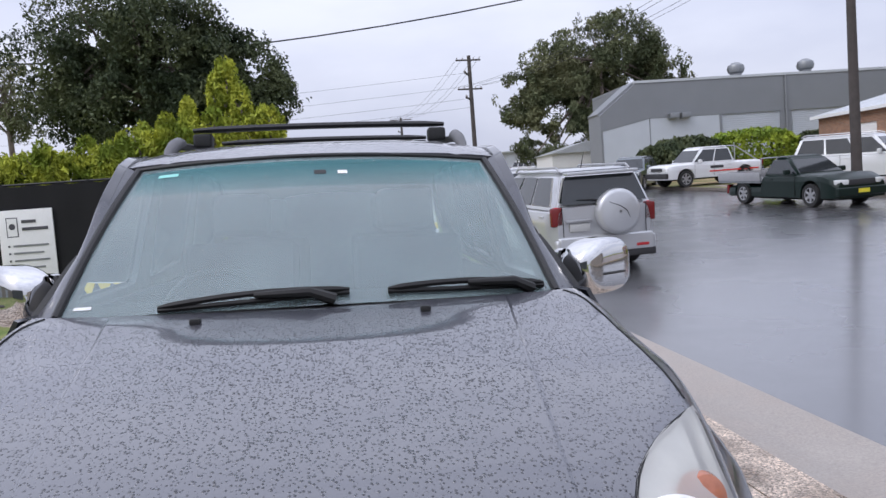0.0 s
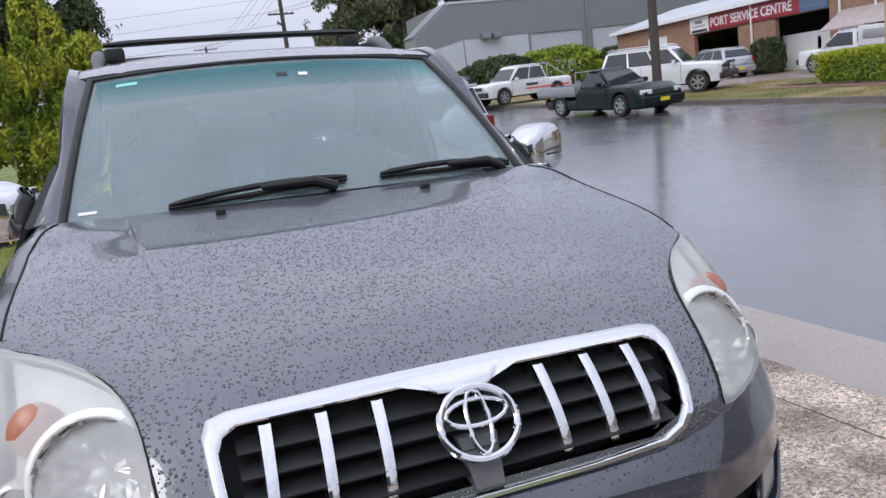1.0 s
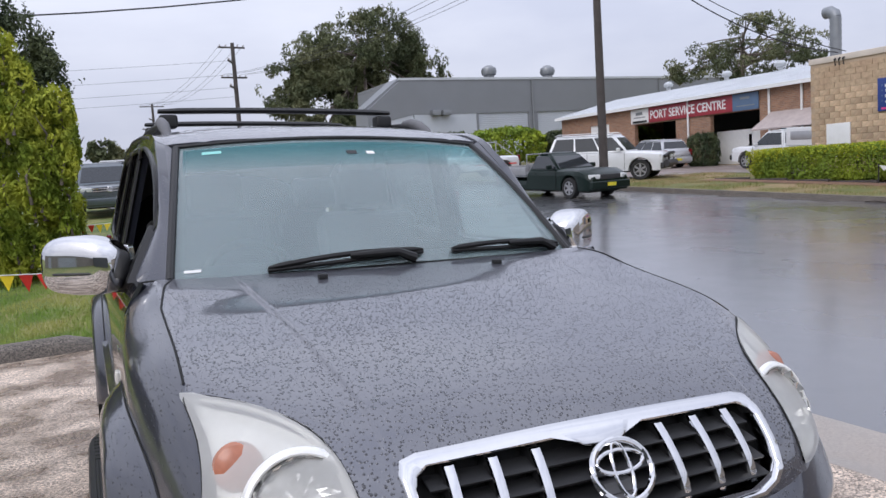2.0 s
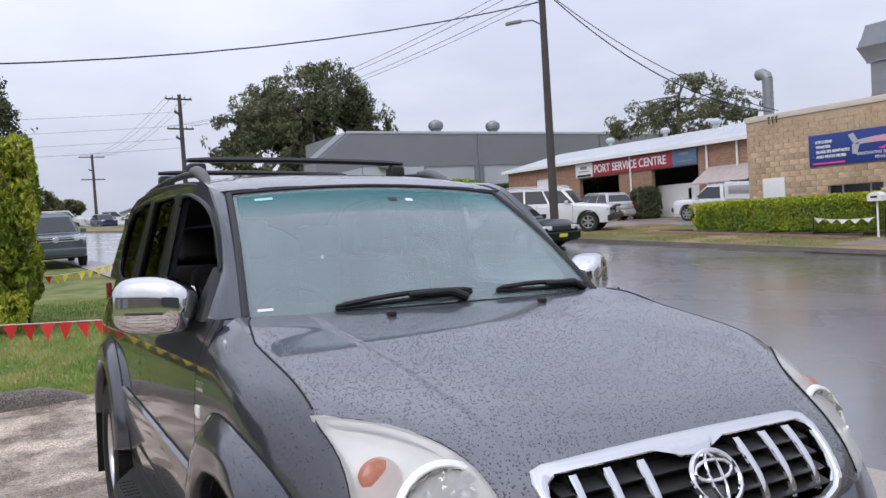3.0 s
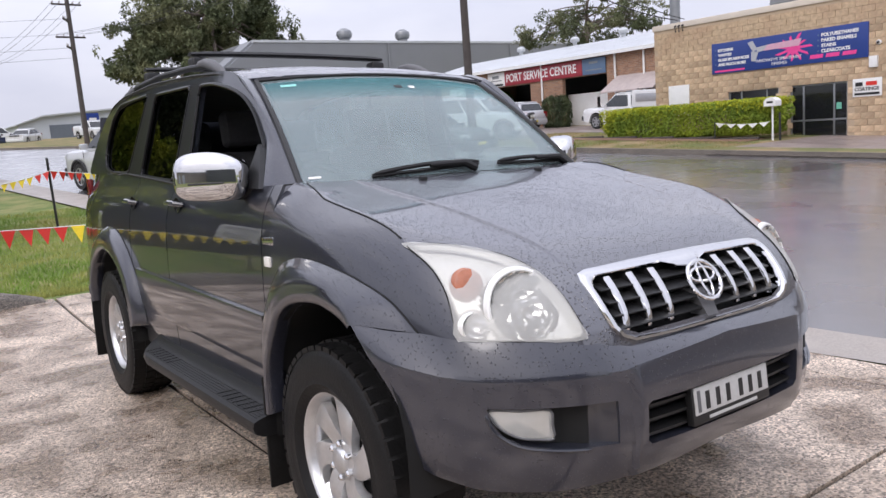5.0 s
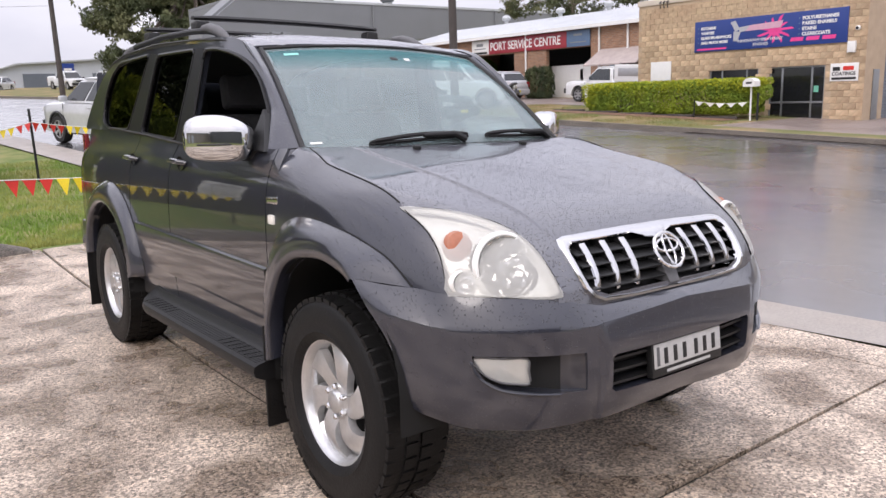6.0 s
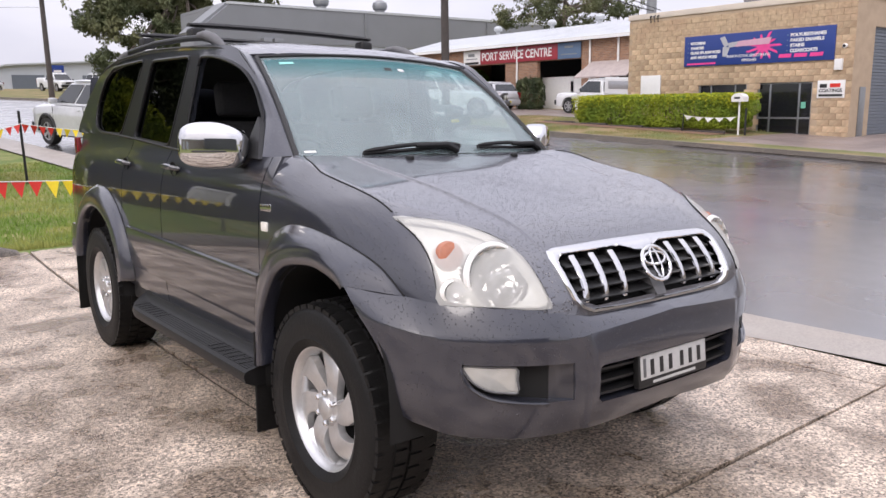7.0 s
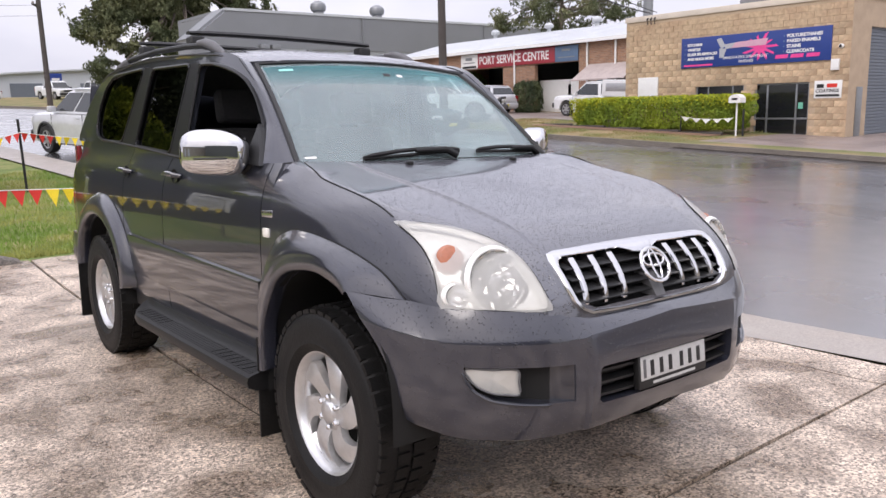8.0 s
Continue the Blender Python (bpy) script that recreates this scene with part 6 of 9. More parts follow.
def plan_end(z):
    s0, s1 = 0.0, 1.0
    lim = arch_y(z)
    for _ in range(16):
        m = (s0 + s1) / 2
        if along(SMOOTH_BUMPER, m)[1] < lim:
            s0 = m
        else:
            s1 = m
    return s0


bumper_rows = []
for share, inset, lift in LINES:
    zmean = 0.44 + (0.80 - 0.44) * share
    end = plan_end(zmean)
    row = []
    for i in range(121):
        a, y, n = plan_at(end * i / 120)
        z = lin(a, FOOT) + (lin(a, FOLD) - lin(a, FOOT)) * share + lift
        step = 0.012 * min(1.0, (1 - share) / 0.2) * max(0.0, min(1.0, (0.412 - a) / 0.012)) if share < 0.99 else 0.0
        p = Vector((a, y, z)) - n * (inset - step)
        row.append(Vector((max(p.x, 0.0) if i else 0.0, p.y, p.z)))
    bumper_rows.append(row)
fold_row, seam_pts = bumper_rows[-1], smooth_loop([Vector(p) for p in SEAM], 6, closed=False)
top_row = []
for v in fold_row:
    a = v.x * 0.935 / fold_row[-1].x
    k = max(q for q in range(len(seam_pts) - 1) if seam_pts[q].x <= a + 1e-6)
    p, q = seam_pts[k], seam_pts[k + 1]
    top_row.append(p.lerp(q, max(0.0, min(1.0, (a - p.x) / max(q.x - p.x, 1e-6)))))
for f in (0.12, 0.35, 0.65, 0.92, 1.0):
    bumper_rows.append([a.lerp(b, f) + Vector((a.x * 0.012, -0.010, 0.012)) * (math.sin(math.pi * f) * 0.12) for a, b in zip(fold_row, top_row)])
bumper_rows.append([v + Vector((-0.01 * v.x, 0.03, -0.012)) for v in top_row])
FOG_HOLE = [(0.762, 0.676), (0.60, 0.672), (0.462, 0.668), (0.459, 0.610), (0.458, 0.549), (0.54, 0.553), (0.62, 0.561), (0.695, 0.575), (0.735, 0.602), (0.756, 0.640)]
INTAKE = [(-0.01, 0.650), (0.36, 0.650), (0.374, 0.640), (0.372, 0.540), (0.356, 0.527), (-0.01, 0.522)]

bumper = new("front_bumper")
bumper.parent = hero
tagged(bumper, "body-coloured front bumper with fog lamps and a low intake")
bm = bmesh.new()
grid = [[bm.verts.new(v) for v in row] for row in bumper_rows]
for a, b in zip(grid, grid[1:]):
    for i in range(120):
        bm.faces.new((a[i], a[i + 1], b[i + 1], b[i]))
straight = lambda q: (Vector((q.x, 0, q.y)), Vector((0, 1, 0)))
for poly in (FOG_HOLE, INTAKE):
    cut_along(bm, poly, lambda c: (c.x, c.z), straight)
gone = [q for q in bm.faces if q.calc_center_median().y < -0.3 and any(inside((q.calc_center_median().x, q.calc_center_median().z), poly) for poly in (FOG_HOLE, INTAKE)) and q.normal.length > 0 and q.calc_center_median().z > 0.5]
bmesh.ops.delete(bm, geom=gone, context="FACES")
rim_edges = [e for e in bm.edges if e.is_boundary and any(nearest(((e.verts[0].co.x + e.verts[1].co.x) / 2, (e.verts[0].co.z + e.verts[1].co.z) / 2), poly)[0] < 0.002 for poly in (FOG_HOLE, INTAKE)) and (e.verts[0].co.x + e.verts[1].co.x) > 0.004]
for depth in (0.006, 0.05):
    ex = bmesh.ops.extrude_edge_only(bm, edges=rim_edges)["geom"]
    for v in [g for g in ex if isinstance(g, bmesh.types.BMVert)]:
        v.co.y += depth
        v.co.x *= 0.997
    rim_edges = [g for g in ex if isinstance(g, bmesh.types.BMEdge)]
lip = [row[-1] for row in bumper_rows[1:-1]]
vs = [bm.verts.new(v + Vector((-0.05, 0.012, 0))) for v in lip]
ws_ = [bm.verts.new(v) for v in lip]
for k in range(len(lip) - 1):
    bm.faces.new((ws_[k], ws_[k + 1], vs[k + 1], vs[k]))
bmesh.ops.remove_doubles(bm, verts=bm.verts[:], dist=0.0004)
other = bm.copy()
for v in other.verts:
    v.co.x = -v.co.x
spare = bpy.data.meshes.new("spare")
other.to_mesh(spare)
other.free()
bm.from_mesh(spare)
bpy.data.meshes.remove(spare)
bmesh.ops.remove_doubles(bm, verts=bm.verts[:], dist=0.0006)
part("bumper_shell", bm, PAINT_BEADS, bumper, smooth=15)
bm = bmesh.new()
surf(bm, lambda u, v: Vector((-0.40 + 0.80 * u, -0.770 + 0.10 * (u - 0.5) ** 2, 0.50 + 0.18 * v)), 10, 4)
part("intake_backing", bm, SHADE_BLACK, bumper)
for z in (0.545, 0.585, 0.625):
    bm = bmesh.new()
    rows = []
    for i in range(13):
        x = -0.385 + 0.77 * i / 12
        y = lin(abs(x), BUMPER) + 0.012
        rows.append([bm.verts.new((x, y + p, z + q)) for p, q in ((0.0, -0.004), (0.0, 0.004), (0.04, 0.010), (0.04, 0.004))])
    for a, b in zip(rows, rows[1:]):
        for q in range(4):
            bm.faces.new((a[q], a[(q + 1) % 4], b[(q + 1) % 4], b[q]))
    part("intake_slat", bm, TRIM, bumper)
for side in (-1, 1):
    fog = new("fog_lamp")
    fog.parent = bumper
    tagged(fog, "squarish clear fog lamp with a thin dark rim")
    FOG = smooth_loop([Vector(p) for p in ((0.750, 0.668, 0), (0.69, 0.666, 0), (0.628, 0.663, 0), (0.624, 0.625, 0), (0.622, 0.586, 0), (0.655, 0.586, 0), (0.692, 0.592, 0), (0.726, 0.613, 0), (0.744, 0.642, 0))], 3)

    def fp(a, z, d):
        return Vector((a * side, lin(a, BUMPER) + 0.012 + d, z))

    fc = Vector((0.683, 0.63, 0))
    for nm, d, m_ in (("reflector", 0.034, FACET), ("lens", 0.0, LENS)):
        bm = bmesh.new()
        rings = []
        for k in range(6):
            sc = 1.0 - k / 5.5
            rings.append([bm.verts.new(fp(fc.x + (p.x - fc.x) * sc, fc.y + (p.y - fc.y) * sc, d * (1 - 0.55 * sc) - 0.006 * (1 - sc))) for p in FOG])
        for a, b in zip(rings, rings[1:]):
            for k in range(len(FOG)):
                bm.faces.new((a[k], a[(k + 1) % len(FOG)], b[(k + 1) % len(FOG)], b[k]))
        bm.faces.new(rings[-1])
        ob = part(nm, bm, m_, fog)
        if nm == "lens":
            ob.visible_shadow = False
    bm = bmesh.new()
    closed_tube(bm, [fp(p.x, p.y, 0.0) for p in FOG], 0.0035)
    part("rim", bm, GREY_PLASTIC, fog)
    # near-black sheets put the fog recess's shade into colour
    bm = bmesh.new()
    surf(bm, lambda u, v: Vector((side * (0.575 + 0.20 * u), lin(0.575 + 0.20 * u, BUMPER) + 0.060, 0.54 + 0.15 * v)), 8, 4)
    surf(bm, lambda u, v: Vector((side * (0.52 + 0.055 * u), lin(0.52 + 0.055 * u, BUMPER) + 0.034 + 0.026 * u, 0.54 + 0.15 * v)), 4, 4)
    part("recess_shade", bm, SHADE_BLACK, fog)
    bm = bmesh.new()
    surf(bm, lambda u, v: Vector((side * (0.455 + 0.068 * u), lin(0.455 + 0.068 * u, BUMPER) + 0.006 + 0.030 * u, 0.54 + 0.15 * v)), 6, 4)
    part("recess_ramp", bm, PAINT, fog)
    bm = bmesh.new()
    tube(bm, smooth_loop([Vector((side * a, lin(a, BUMPER) - 0.002, z)) for a, z in ((0.764, 0.660), (0.755, 0.625), (0.735, 0.596), (0.695, 0.570), (0.62, 0.556), (0.54, 0.548))], 4, closed=False), [0.002] + [0.006] * 19 + [0.001], 8)
    part("trim", bm, PAINT, fog)

number = new("number_plate")
number.parent = bumper
tagged(number, "pale number plate in a black frame")
PL = Matrix.Translation((0, -0.836, 0.598)) @ pose(0, 0, 0, 84, 0, 0)
bm = bmesh.new()
box(bm, -0.192, 0.192, -0.066, 0.052, -0.022, 0.004, 0.006, PL)
part("plate_frame", bm, TRIM, number)
bm = bmesh.new()
box(bm, -0.183, 0.183, -0.036, 0.044, 0.002, 0.007, 0.002, PL)
part("plate_face", bm, WHITE_PLATE, number)
for k in range(6):
    bm = bmesh.new()
    x = -0.134 + k * 0.050 + (0.014 if k > 2 else 0)
    box(bm, x, x + 0.019, -0.026, 0.026, 0.0072, 0.0085, 0, PL)
    part("plate_bar", bm, BLACK, number)
bm = bmesh.new()
box(bm, -0.172, -0.158, -0.028, 0.034, 0.0072, 0.0085, 0, PL)
part("plate_bar", bm, GREY_PLASTIC, number)
bm = bmesh.new()
box(bm, -0.12, 0.12, -0.056, -0.047, 0.0042, 0.0056, 0, PL)
part("plate_bar", bm, WHITE_PLATE, number)

# ---- sides ----
FRONT_ARCH, REAR_ARCH = (-0.01, 0.532, 0.432, 0.384), (2.78, 0.532, 0.455, 0.37)


def bottom_z(y):
    z = 0.485
    for c, cz, ry, rz in (FRONT_ARCH, REAR_ARCH):
        q = 1 - ((y - c) / ry) ** 2
        if q > 0:
            z = max(z, cz + rz * math.sqrt(q))
    return z


def side_panel(y0, y1, side, n, material, name, parent, lift=0.0):
    """A piece of the flank between two gaps, from the sill or arch up to the window line."""
    bm = bmesh.new()

    def f(u, v):
        y = y0 + (y1 - y0) * u
        zb, zt = bottom_z(y) + lift, lin(y, BELT)
        z = zb + (zt - zb) * v
        x = side_x(y, z)
        return Vector((side * x, y, z))

    surf(bm, f, n, 34)
    thick(bm, 0.012)
    return part(name, bm, material, parent, smooth=40)


FLARE = [((0.417, 0.45), (0.440, 0.45), (0.488, 0.45)), ((0.415, 0.56), (0.436, 0.57), (0.490, 0.60)), ((0.400, 0.635), (0.420, 0.65), (0.490, 0.73)), ((0.374, 0.695), (0.392, 0.715), (0.468, 0.83)),
         ((0.327, 0.768), (0.342, 0.795), (0.43, 0.90)), ((0.278, 0.828), (0.288, 0.858), (0.365, 0.972)), ((0.215, 0.868), (0.215, 0.905), (0.285, 1.014)), ((0.146, 0.890), (0.140, 0.933), (0.19, 1.033)),
         ((0.04, 0.904), (0.035, 0.950), (0.06, 1.03)), ((-0.04, 0.905), (-0.045, 0.953), (-0.07, 1.014)), ((-0.116, 0.891), (-0.125, 0.943), (-0.19, 0.986)), ((-0.175, 0.874), (-0.19, 0.924), (-0.32, 0.938)), ((-0.212, 0.858), (-0.238, 0.879), (-0.425, 0.862))]


def fin_x(z, y=1.6):
    """The plane of the side glass, drawn in towards the windscreen pillar."""
    draw = min(1.0, max(0.0, (1.30 - y) / 0.55)) ** 1.5 * min(1.0, max(0.0, (z - 1.265) / 0.16))
    return 0.803 - (z - 1.27) * 0.235 - 0.045 * draw


WINDOWS = {
    "front": [(0.665, 1.275), (1.50, 1.285), (1.49, 1.738), (1.32, 1.728), (1.17, 1.700), (1.05, 1.668), (0.95, 1.628), (0.845, 1.553), (0.735, 1.42)],
    "rear": [(1.70, 1.296), (2.31, 1.333), (2.225, 1.768), (1.615, 1.748)],
    "quarter": [(2.57, 1.353), (2.99, 1.362), (3.15, 1.395), (3.205, 1.47), (3.20, 1.59), (3.13, 1.71), (2.98, 1.778), (2.37, 1.783)],
}


def eased(poly, cut=0.06):
    """A closed outline with its corners rounded by arcs that begin at most cut from each corner."""
    out, n = [], len(poly)
    for i in range(n):
        a, p, b = Vector(poly[i - 1]), Vector(poly[i]), Vector(poly[(i + 1) % n])
        s0, s1 = p + (a - p).normalized() * min(cut, (a - p).length * 0.45), p + (b - p).normalized() * min(cut, (b - p).length * 0.45)
        for k in range(6):
            u = k / 5
            out.append(tuple(s0 * (1 - u) ** 2 + p * 2 * u * (1 - u) + s1 * u * u))
    return out


WINDOWS = {nm: eased(lp, 0.05) for nm, lp in WINDOWS.items()}
for side in (-1, 1):
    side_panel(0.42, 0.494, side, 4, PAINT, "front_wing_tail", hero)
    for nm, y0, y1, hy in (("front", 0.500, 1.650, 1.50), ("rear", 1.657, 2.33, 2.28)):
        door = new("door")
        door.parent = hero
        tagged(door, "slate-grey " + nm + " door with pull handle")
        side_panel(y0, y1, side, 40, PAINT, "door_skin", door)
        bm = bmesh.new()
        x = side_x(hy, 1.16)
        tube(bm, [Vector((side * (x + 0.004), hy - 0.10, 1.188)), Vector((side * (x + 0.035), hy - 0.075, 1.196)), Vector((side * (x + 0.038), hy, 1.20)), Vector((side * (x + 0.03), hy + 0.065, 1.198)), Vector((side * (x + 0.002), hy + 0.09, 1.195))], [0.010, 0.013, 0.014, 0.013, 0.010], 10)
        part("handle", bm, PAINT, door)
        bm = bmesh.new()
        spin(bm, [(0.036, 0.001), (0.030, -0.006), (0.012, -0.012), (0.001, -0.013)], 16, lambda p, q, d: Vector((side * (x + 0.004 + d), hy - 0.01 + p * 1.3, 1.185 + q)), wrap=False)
        part("handle_cup", bm, SHADE_BLACK, door)
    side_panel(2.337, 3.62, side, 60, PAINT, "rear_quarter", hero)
    # pillars, roof sides and window openings
    bm = bmesh.new()
    outline = [(0.585, 1.255), (0.685, 1.41), (0.84, 1.60), (1.02, 1.725), (1.15, 1.765), (1.40, 1.790), (1.9, 1.815), (2.4, 1.832), (2.9, 1.822), (3.2, 1.782), (3.37, 1.71), (3.52, 1.58), (3.61, 1.45), (3.64, 1.365), (2.9, 1.345), (2.3, 1.317), (1.5, 1.255), (0.75, 1.248)]
    for lp in [eased(outline, 0.05)] + list(WINDOWS.values()):
        vs = [bm.verts.new((side * fin_x(z, y), y, z)) for y, z in lp]
        for a, b in zip(vs, vs[1:] + vs[:1]):
            bm.edges.new((a, b))
    bmesh.ops.triangle_fill(bm, use_beauty=True, use_dissolve=False, edges=bm.edges[:])
    thick(bm, 0.03 * 1)
    part("window_surround", bm, PAINT, hero, smooth=30)
    for nm, lp in WINDOWS.items():
        bm = bmesh.new()
        closed_tube(bm, [Vector((side * (fin_x(z, y) + 0.002), y, z)) for y, z in lp], 0.009, 6)
        part("window_seal", bm, PILLAR_BLACK, hero)
        if nm == "front" and side < 0:
            continue
        bm = bmesh.new()
        vs = [bm.verts.new((side * (fin_x(z, y) - 0.010), y, z)) for y, z in lp]
        bm.faces.new(vs)
        w = part("side_window", bm, TINT if nm != "front" else GLASS, hero, "dark tinted side window" if nm != "front" else "clear side window")
        w.visible_shadow = False
    # black pillar between the doors
    bm = bmesh.new()
    prism(bm, [(1.508, 1.283), (1.692, 1.293), (1.607, 1.752), (1.498, 1.742)], lambda p, q, d: Vector((side * (fin_x(q, p) + d), p, q)), 0.0, 0.006)
    part("pillar_cover", bm, PILLAR_BLACK, hero)
    bm = bmesh.new()
    prism(bm, [(2.318, 1.331), (2.562, 1.350), (2.362, 1.788), (2.233, 1.772)], lambda p, q, d: Vector((side * (fin_x(q, p) + d), p, q)), 0.0, 0.006)
    part("pillar_cover", bm, PILLAR_BLACK, hero)
    bm = bmesh.new()
    tube(bm, [Vector((side * (fin_x(lin(y, BELT), y) + 0.006), y, lin(y, BELT) + 0.004)) for y in [0.72 + 2.25 * k / 24 for k in range(25)]], 0.007, 6)
    part("window_trim", bm, TRIM, hero, "black window-line weather strip")
    # body moulding along the doors
    bm = bmesh.new()
    rows = []
    for k in range(25):
        y = 0.50 + 1.72 * k / 24
        zc = 0.70 + 0.02 * (y - 0.5)
        rows.append([bm.verts.new((side * (side_x(y, zc + q) + d), y, zc + q)) for q, d in ((-0.13, 0.0), (-0.10, 0.006), (0.0, 0.013), (0.085, 0.017), (0.097, 0.015), (0.102, 0.0))])
    for a, b in zip(rows, rows[1:]):
        for q in range(5):
            bm.faces.new((a[q], a[q + 1], b[q + 1], b[q]))
    part("side_moulding", bm, PAINT, hero, "wide body-coloured side moulding")
    # wheel-arch flares: inner lip, fold and outer line
    for nm in ("front", "rear"):
        if nm == "front":
            rails = FLARE
            (c, cz, ry, rz) = FRONT_ARCH
        else:
            (c, cz, ry, rz) = REAR_ARCH
            rails = [(((c - ry, 0.50)), (c - ry - 0.03, 0.50), (c - ry - 0.085, 0.50))]
            for k in range(15):
                t = math.pi * (1 - k / 14)
                rails.append(tuple((c + (ry + q) * math.cos(t), cz + (rz + q * 1.1) * math.sin(t)) for q in (0.0, 0.040, 0.125)))
        lines = [smooth_loop([Vector((0, *r[k])) for r in rails], 5, closed=False) for k in range(3)]
        bm = bmesh.new()
        rows = []
        for left_, (lip_, fold_, out_) in enumerate(zip(*lines)):
            swell = min(1.0, (len(lines[0]) - 1 - left_) / 14) if nm == "front" else 1.0
            ox = side_x(out_.y, min(out_.z, 1.10)) if out_.y > 0.35 else abs(cast((0.4, out_.y, out_.z), (1, 0, 0))[0])
            i_, f_, o_ = Vector((0.931, lip_.y, lip_.z)), Vector((0.937, fold_.y, fold_.z)), Vector((ox + 0.002, out_.y, out_.z))
            d_ = (o_ - f_)
            pts = [i_ + Vector((-0.06, 0, 0.004)), i_ + Vector((-0.006, 0, 0)), i_.lerp(f_, 0.2) + Vector((0.003, 0, 0)), i_.lerp(f_, 0.8) + Vector((0.003, 0, 0)), f_.lerp(o_, 0.05)]
            pts += [f_.lerp(o_, q) + Vector((0.016 * math.sin(math.pi * q), 0, 0.006 * math.sin(math.pi * q))) * swell for q in (0.15, 0.35, 0.6, 0.85, 0.95)]
            pts += [o_ + Vector((0.002, 0, 0)), o_ + Vector((-0.02, 0, -0.004))]
            rows.append([bm.verts.new((side * p.x, p.y, p.z)) for p in pts])
        for a, b in zip(rows, rows[1:]):
            for q in range(len(a) - 1):
                bm.faces.new((a[q], a[q + 1], b[q + 1], b[q]))
        part("arch_flare", bm, PAINT_BEADS, hero, "broad rounded wheel-arch flare", smooth=50)
        bm = bmesh.new()
        tube(bm, [Vector((side * (abs(cast((0.4, p.y, p.z), (1, 0, 0))[0]) if p.y < 0.35 else side_x(p.y, min(p.z, 1.1))), p.y, p.z + 0.001)) for p in lines[2]], 0.003, 5)
        part("flare_gap", bm, SHADE_BLACK, hero)
        bm = bmesh.new()

        def liner(u, v):
            t = u * 3.0
            x = side * (0.905 - 0.42 * v)
            if t < 1:
                return Vector((x, c + ry + 0.006, 0.36 + (cz - 0.36) * t))
            if t > 2:
                return Vector((x, c - ry - 0.006, cz + (0.40 - cz) * (t - 2)))
            return Vector((x, c + (ry + 0.006) * math.cos(math.pi * (t - 1)), cz + (rz + 0.006) * math.sin(math.pi * (t - 1))))

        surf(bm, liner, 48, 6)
        part("wheel_liner", bm, SHADE_BLACK, hero)
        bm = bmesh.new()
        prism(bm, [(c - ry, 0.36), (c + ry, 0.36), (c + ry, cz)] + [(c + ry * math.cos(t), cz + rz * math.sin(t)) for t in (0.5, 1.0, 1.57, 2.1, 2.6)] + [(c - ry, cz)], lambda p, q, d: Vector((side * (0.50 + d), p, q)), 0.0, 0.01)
        part("inner_wing", bm, SHADE_BLACK, hero)
    # sill, running board and flaps
    bm = bmesh.new()
    box(bm, min(side * 0.70, side * 0.852), max(side * 0.70, side * 0.852), 0.40, 2.30, 0.40, 0.50, 0.02)
    part("sill", bm, TRIM, hero)
    board = new("running_board")
    board.parent = hero
    tagged(board, "grey ribbed side step below the doors")
    bm = bmesh.new()
    rows = []
    for k in range(25):
        y = 0.445 + 1.60 * k / 24
        e = max(0.0, (k - 21) / 3) ** 2
        rows.append([bm.verts.new((side * (0.835 + (p - 0.835) * (1 - 0.55 * e)), y, q + 0.02 * e)) for p, q in ((0.835, 0.40), (0.835, 0.470), (0.850, 0.488), (0.872, 0.484), (0.884, 0.462), (0.900, 0.448), (0.965, 0.432), (0.984, 0.424), (0.990, 0.405), (0.982, 0.380), (0.95, 0.365), (0.86, 0.360))])
    for a, b in zip(rows, rows[1:]):
        for q in range(12):
            bm.faces.new((a[q], a[(q + 1) % 12], b[(q + 1) % 12], b[q]))
    bm.faces.new(rows[0])
    bm.faces.new(rows[-1][::-1])
    part("step_body", bm, STEP_PLASTIC, board, smooth=40)
    for y0 in (0.50, 1.52):
        for k in range(7):
            y = y0 + 0.055 * k
            bm = bmesh.new()
            prism(bm, [(0.902, y), (0.962, y + 0.05), (0.962, y + 0.062), (0.902, y + 0.012)], lambda p, q, d: Vector((side * p, q, 0.4478 - (p - 0.90) * 0.246 + d)), -0.004, 0.0035)
            part("tread_rib", bm, STEP_PLASTIC, board)
    for q in (0.904, 0.916, 0.928, 0.940, 0.952, 0.963):
        bm = bmesh.new()
        tube(bm, [Vector((side * q, 0.47, 0.448 - (q - 0.90) * 0.246)), Vector((side * q, 1.93, 0.448 - (q - 0.90) * 0.246))], 0.0028, 5)
        part("tread_line", bm, STEP_PLASTIC, board)
    for y, z1 in ((0.455, 0.58), (3.27, 0.62)):
        bm = bmesh.new()
        box(bm, min(side * 0.70, side * 0.935), max(side * 0.70, side * 0.935), y, y + 0.014, 0.16, z1, 0.005)
        part("mudflap", bm, RUBBER, hero)
    # repeater and badge on the wing
    bm = bmesh.new()
    box(bm, -0.006, 0.008, -0.026, 0.026, -0.019, 0.019, 0.008, Matrix.Translation((side * 0.880, 0.44, 1.0)))
    part("side_repeater", bm, RED_TIP, hero, "small clear side repeater")
    for k, (w, z) in enumerate(((0.012, 0.0), (0.012, 0.024), (0.012, 0.048), (0.012, 0.072))):
        bm = bmesh.new()
        box(bm, -0.002, 0.006, -w, w, -0.016, 0.016, 0.003, Matrix.Translation((side * 0.872, 0.405 + z, 1.075 - z * 0.05)))
        part("badge_bar", bm, CHROME, hero)
    # tail lamp
    bm = bmesh.new()
    box(bm, -0.015, 0.015, -0.035, 0.05, -0.11, 0.13, 0.012, Matrix.Translation((side * 0.792, 3.61, 1.20)))
    part("tail_lamp", bm, RED_LENS, hero, "red tail lamp")

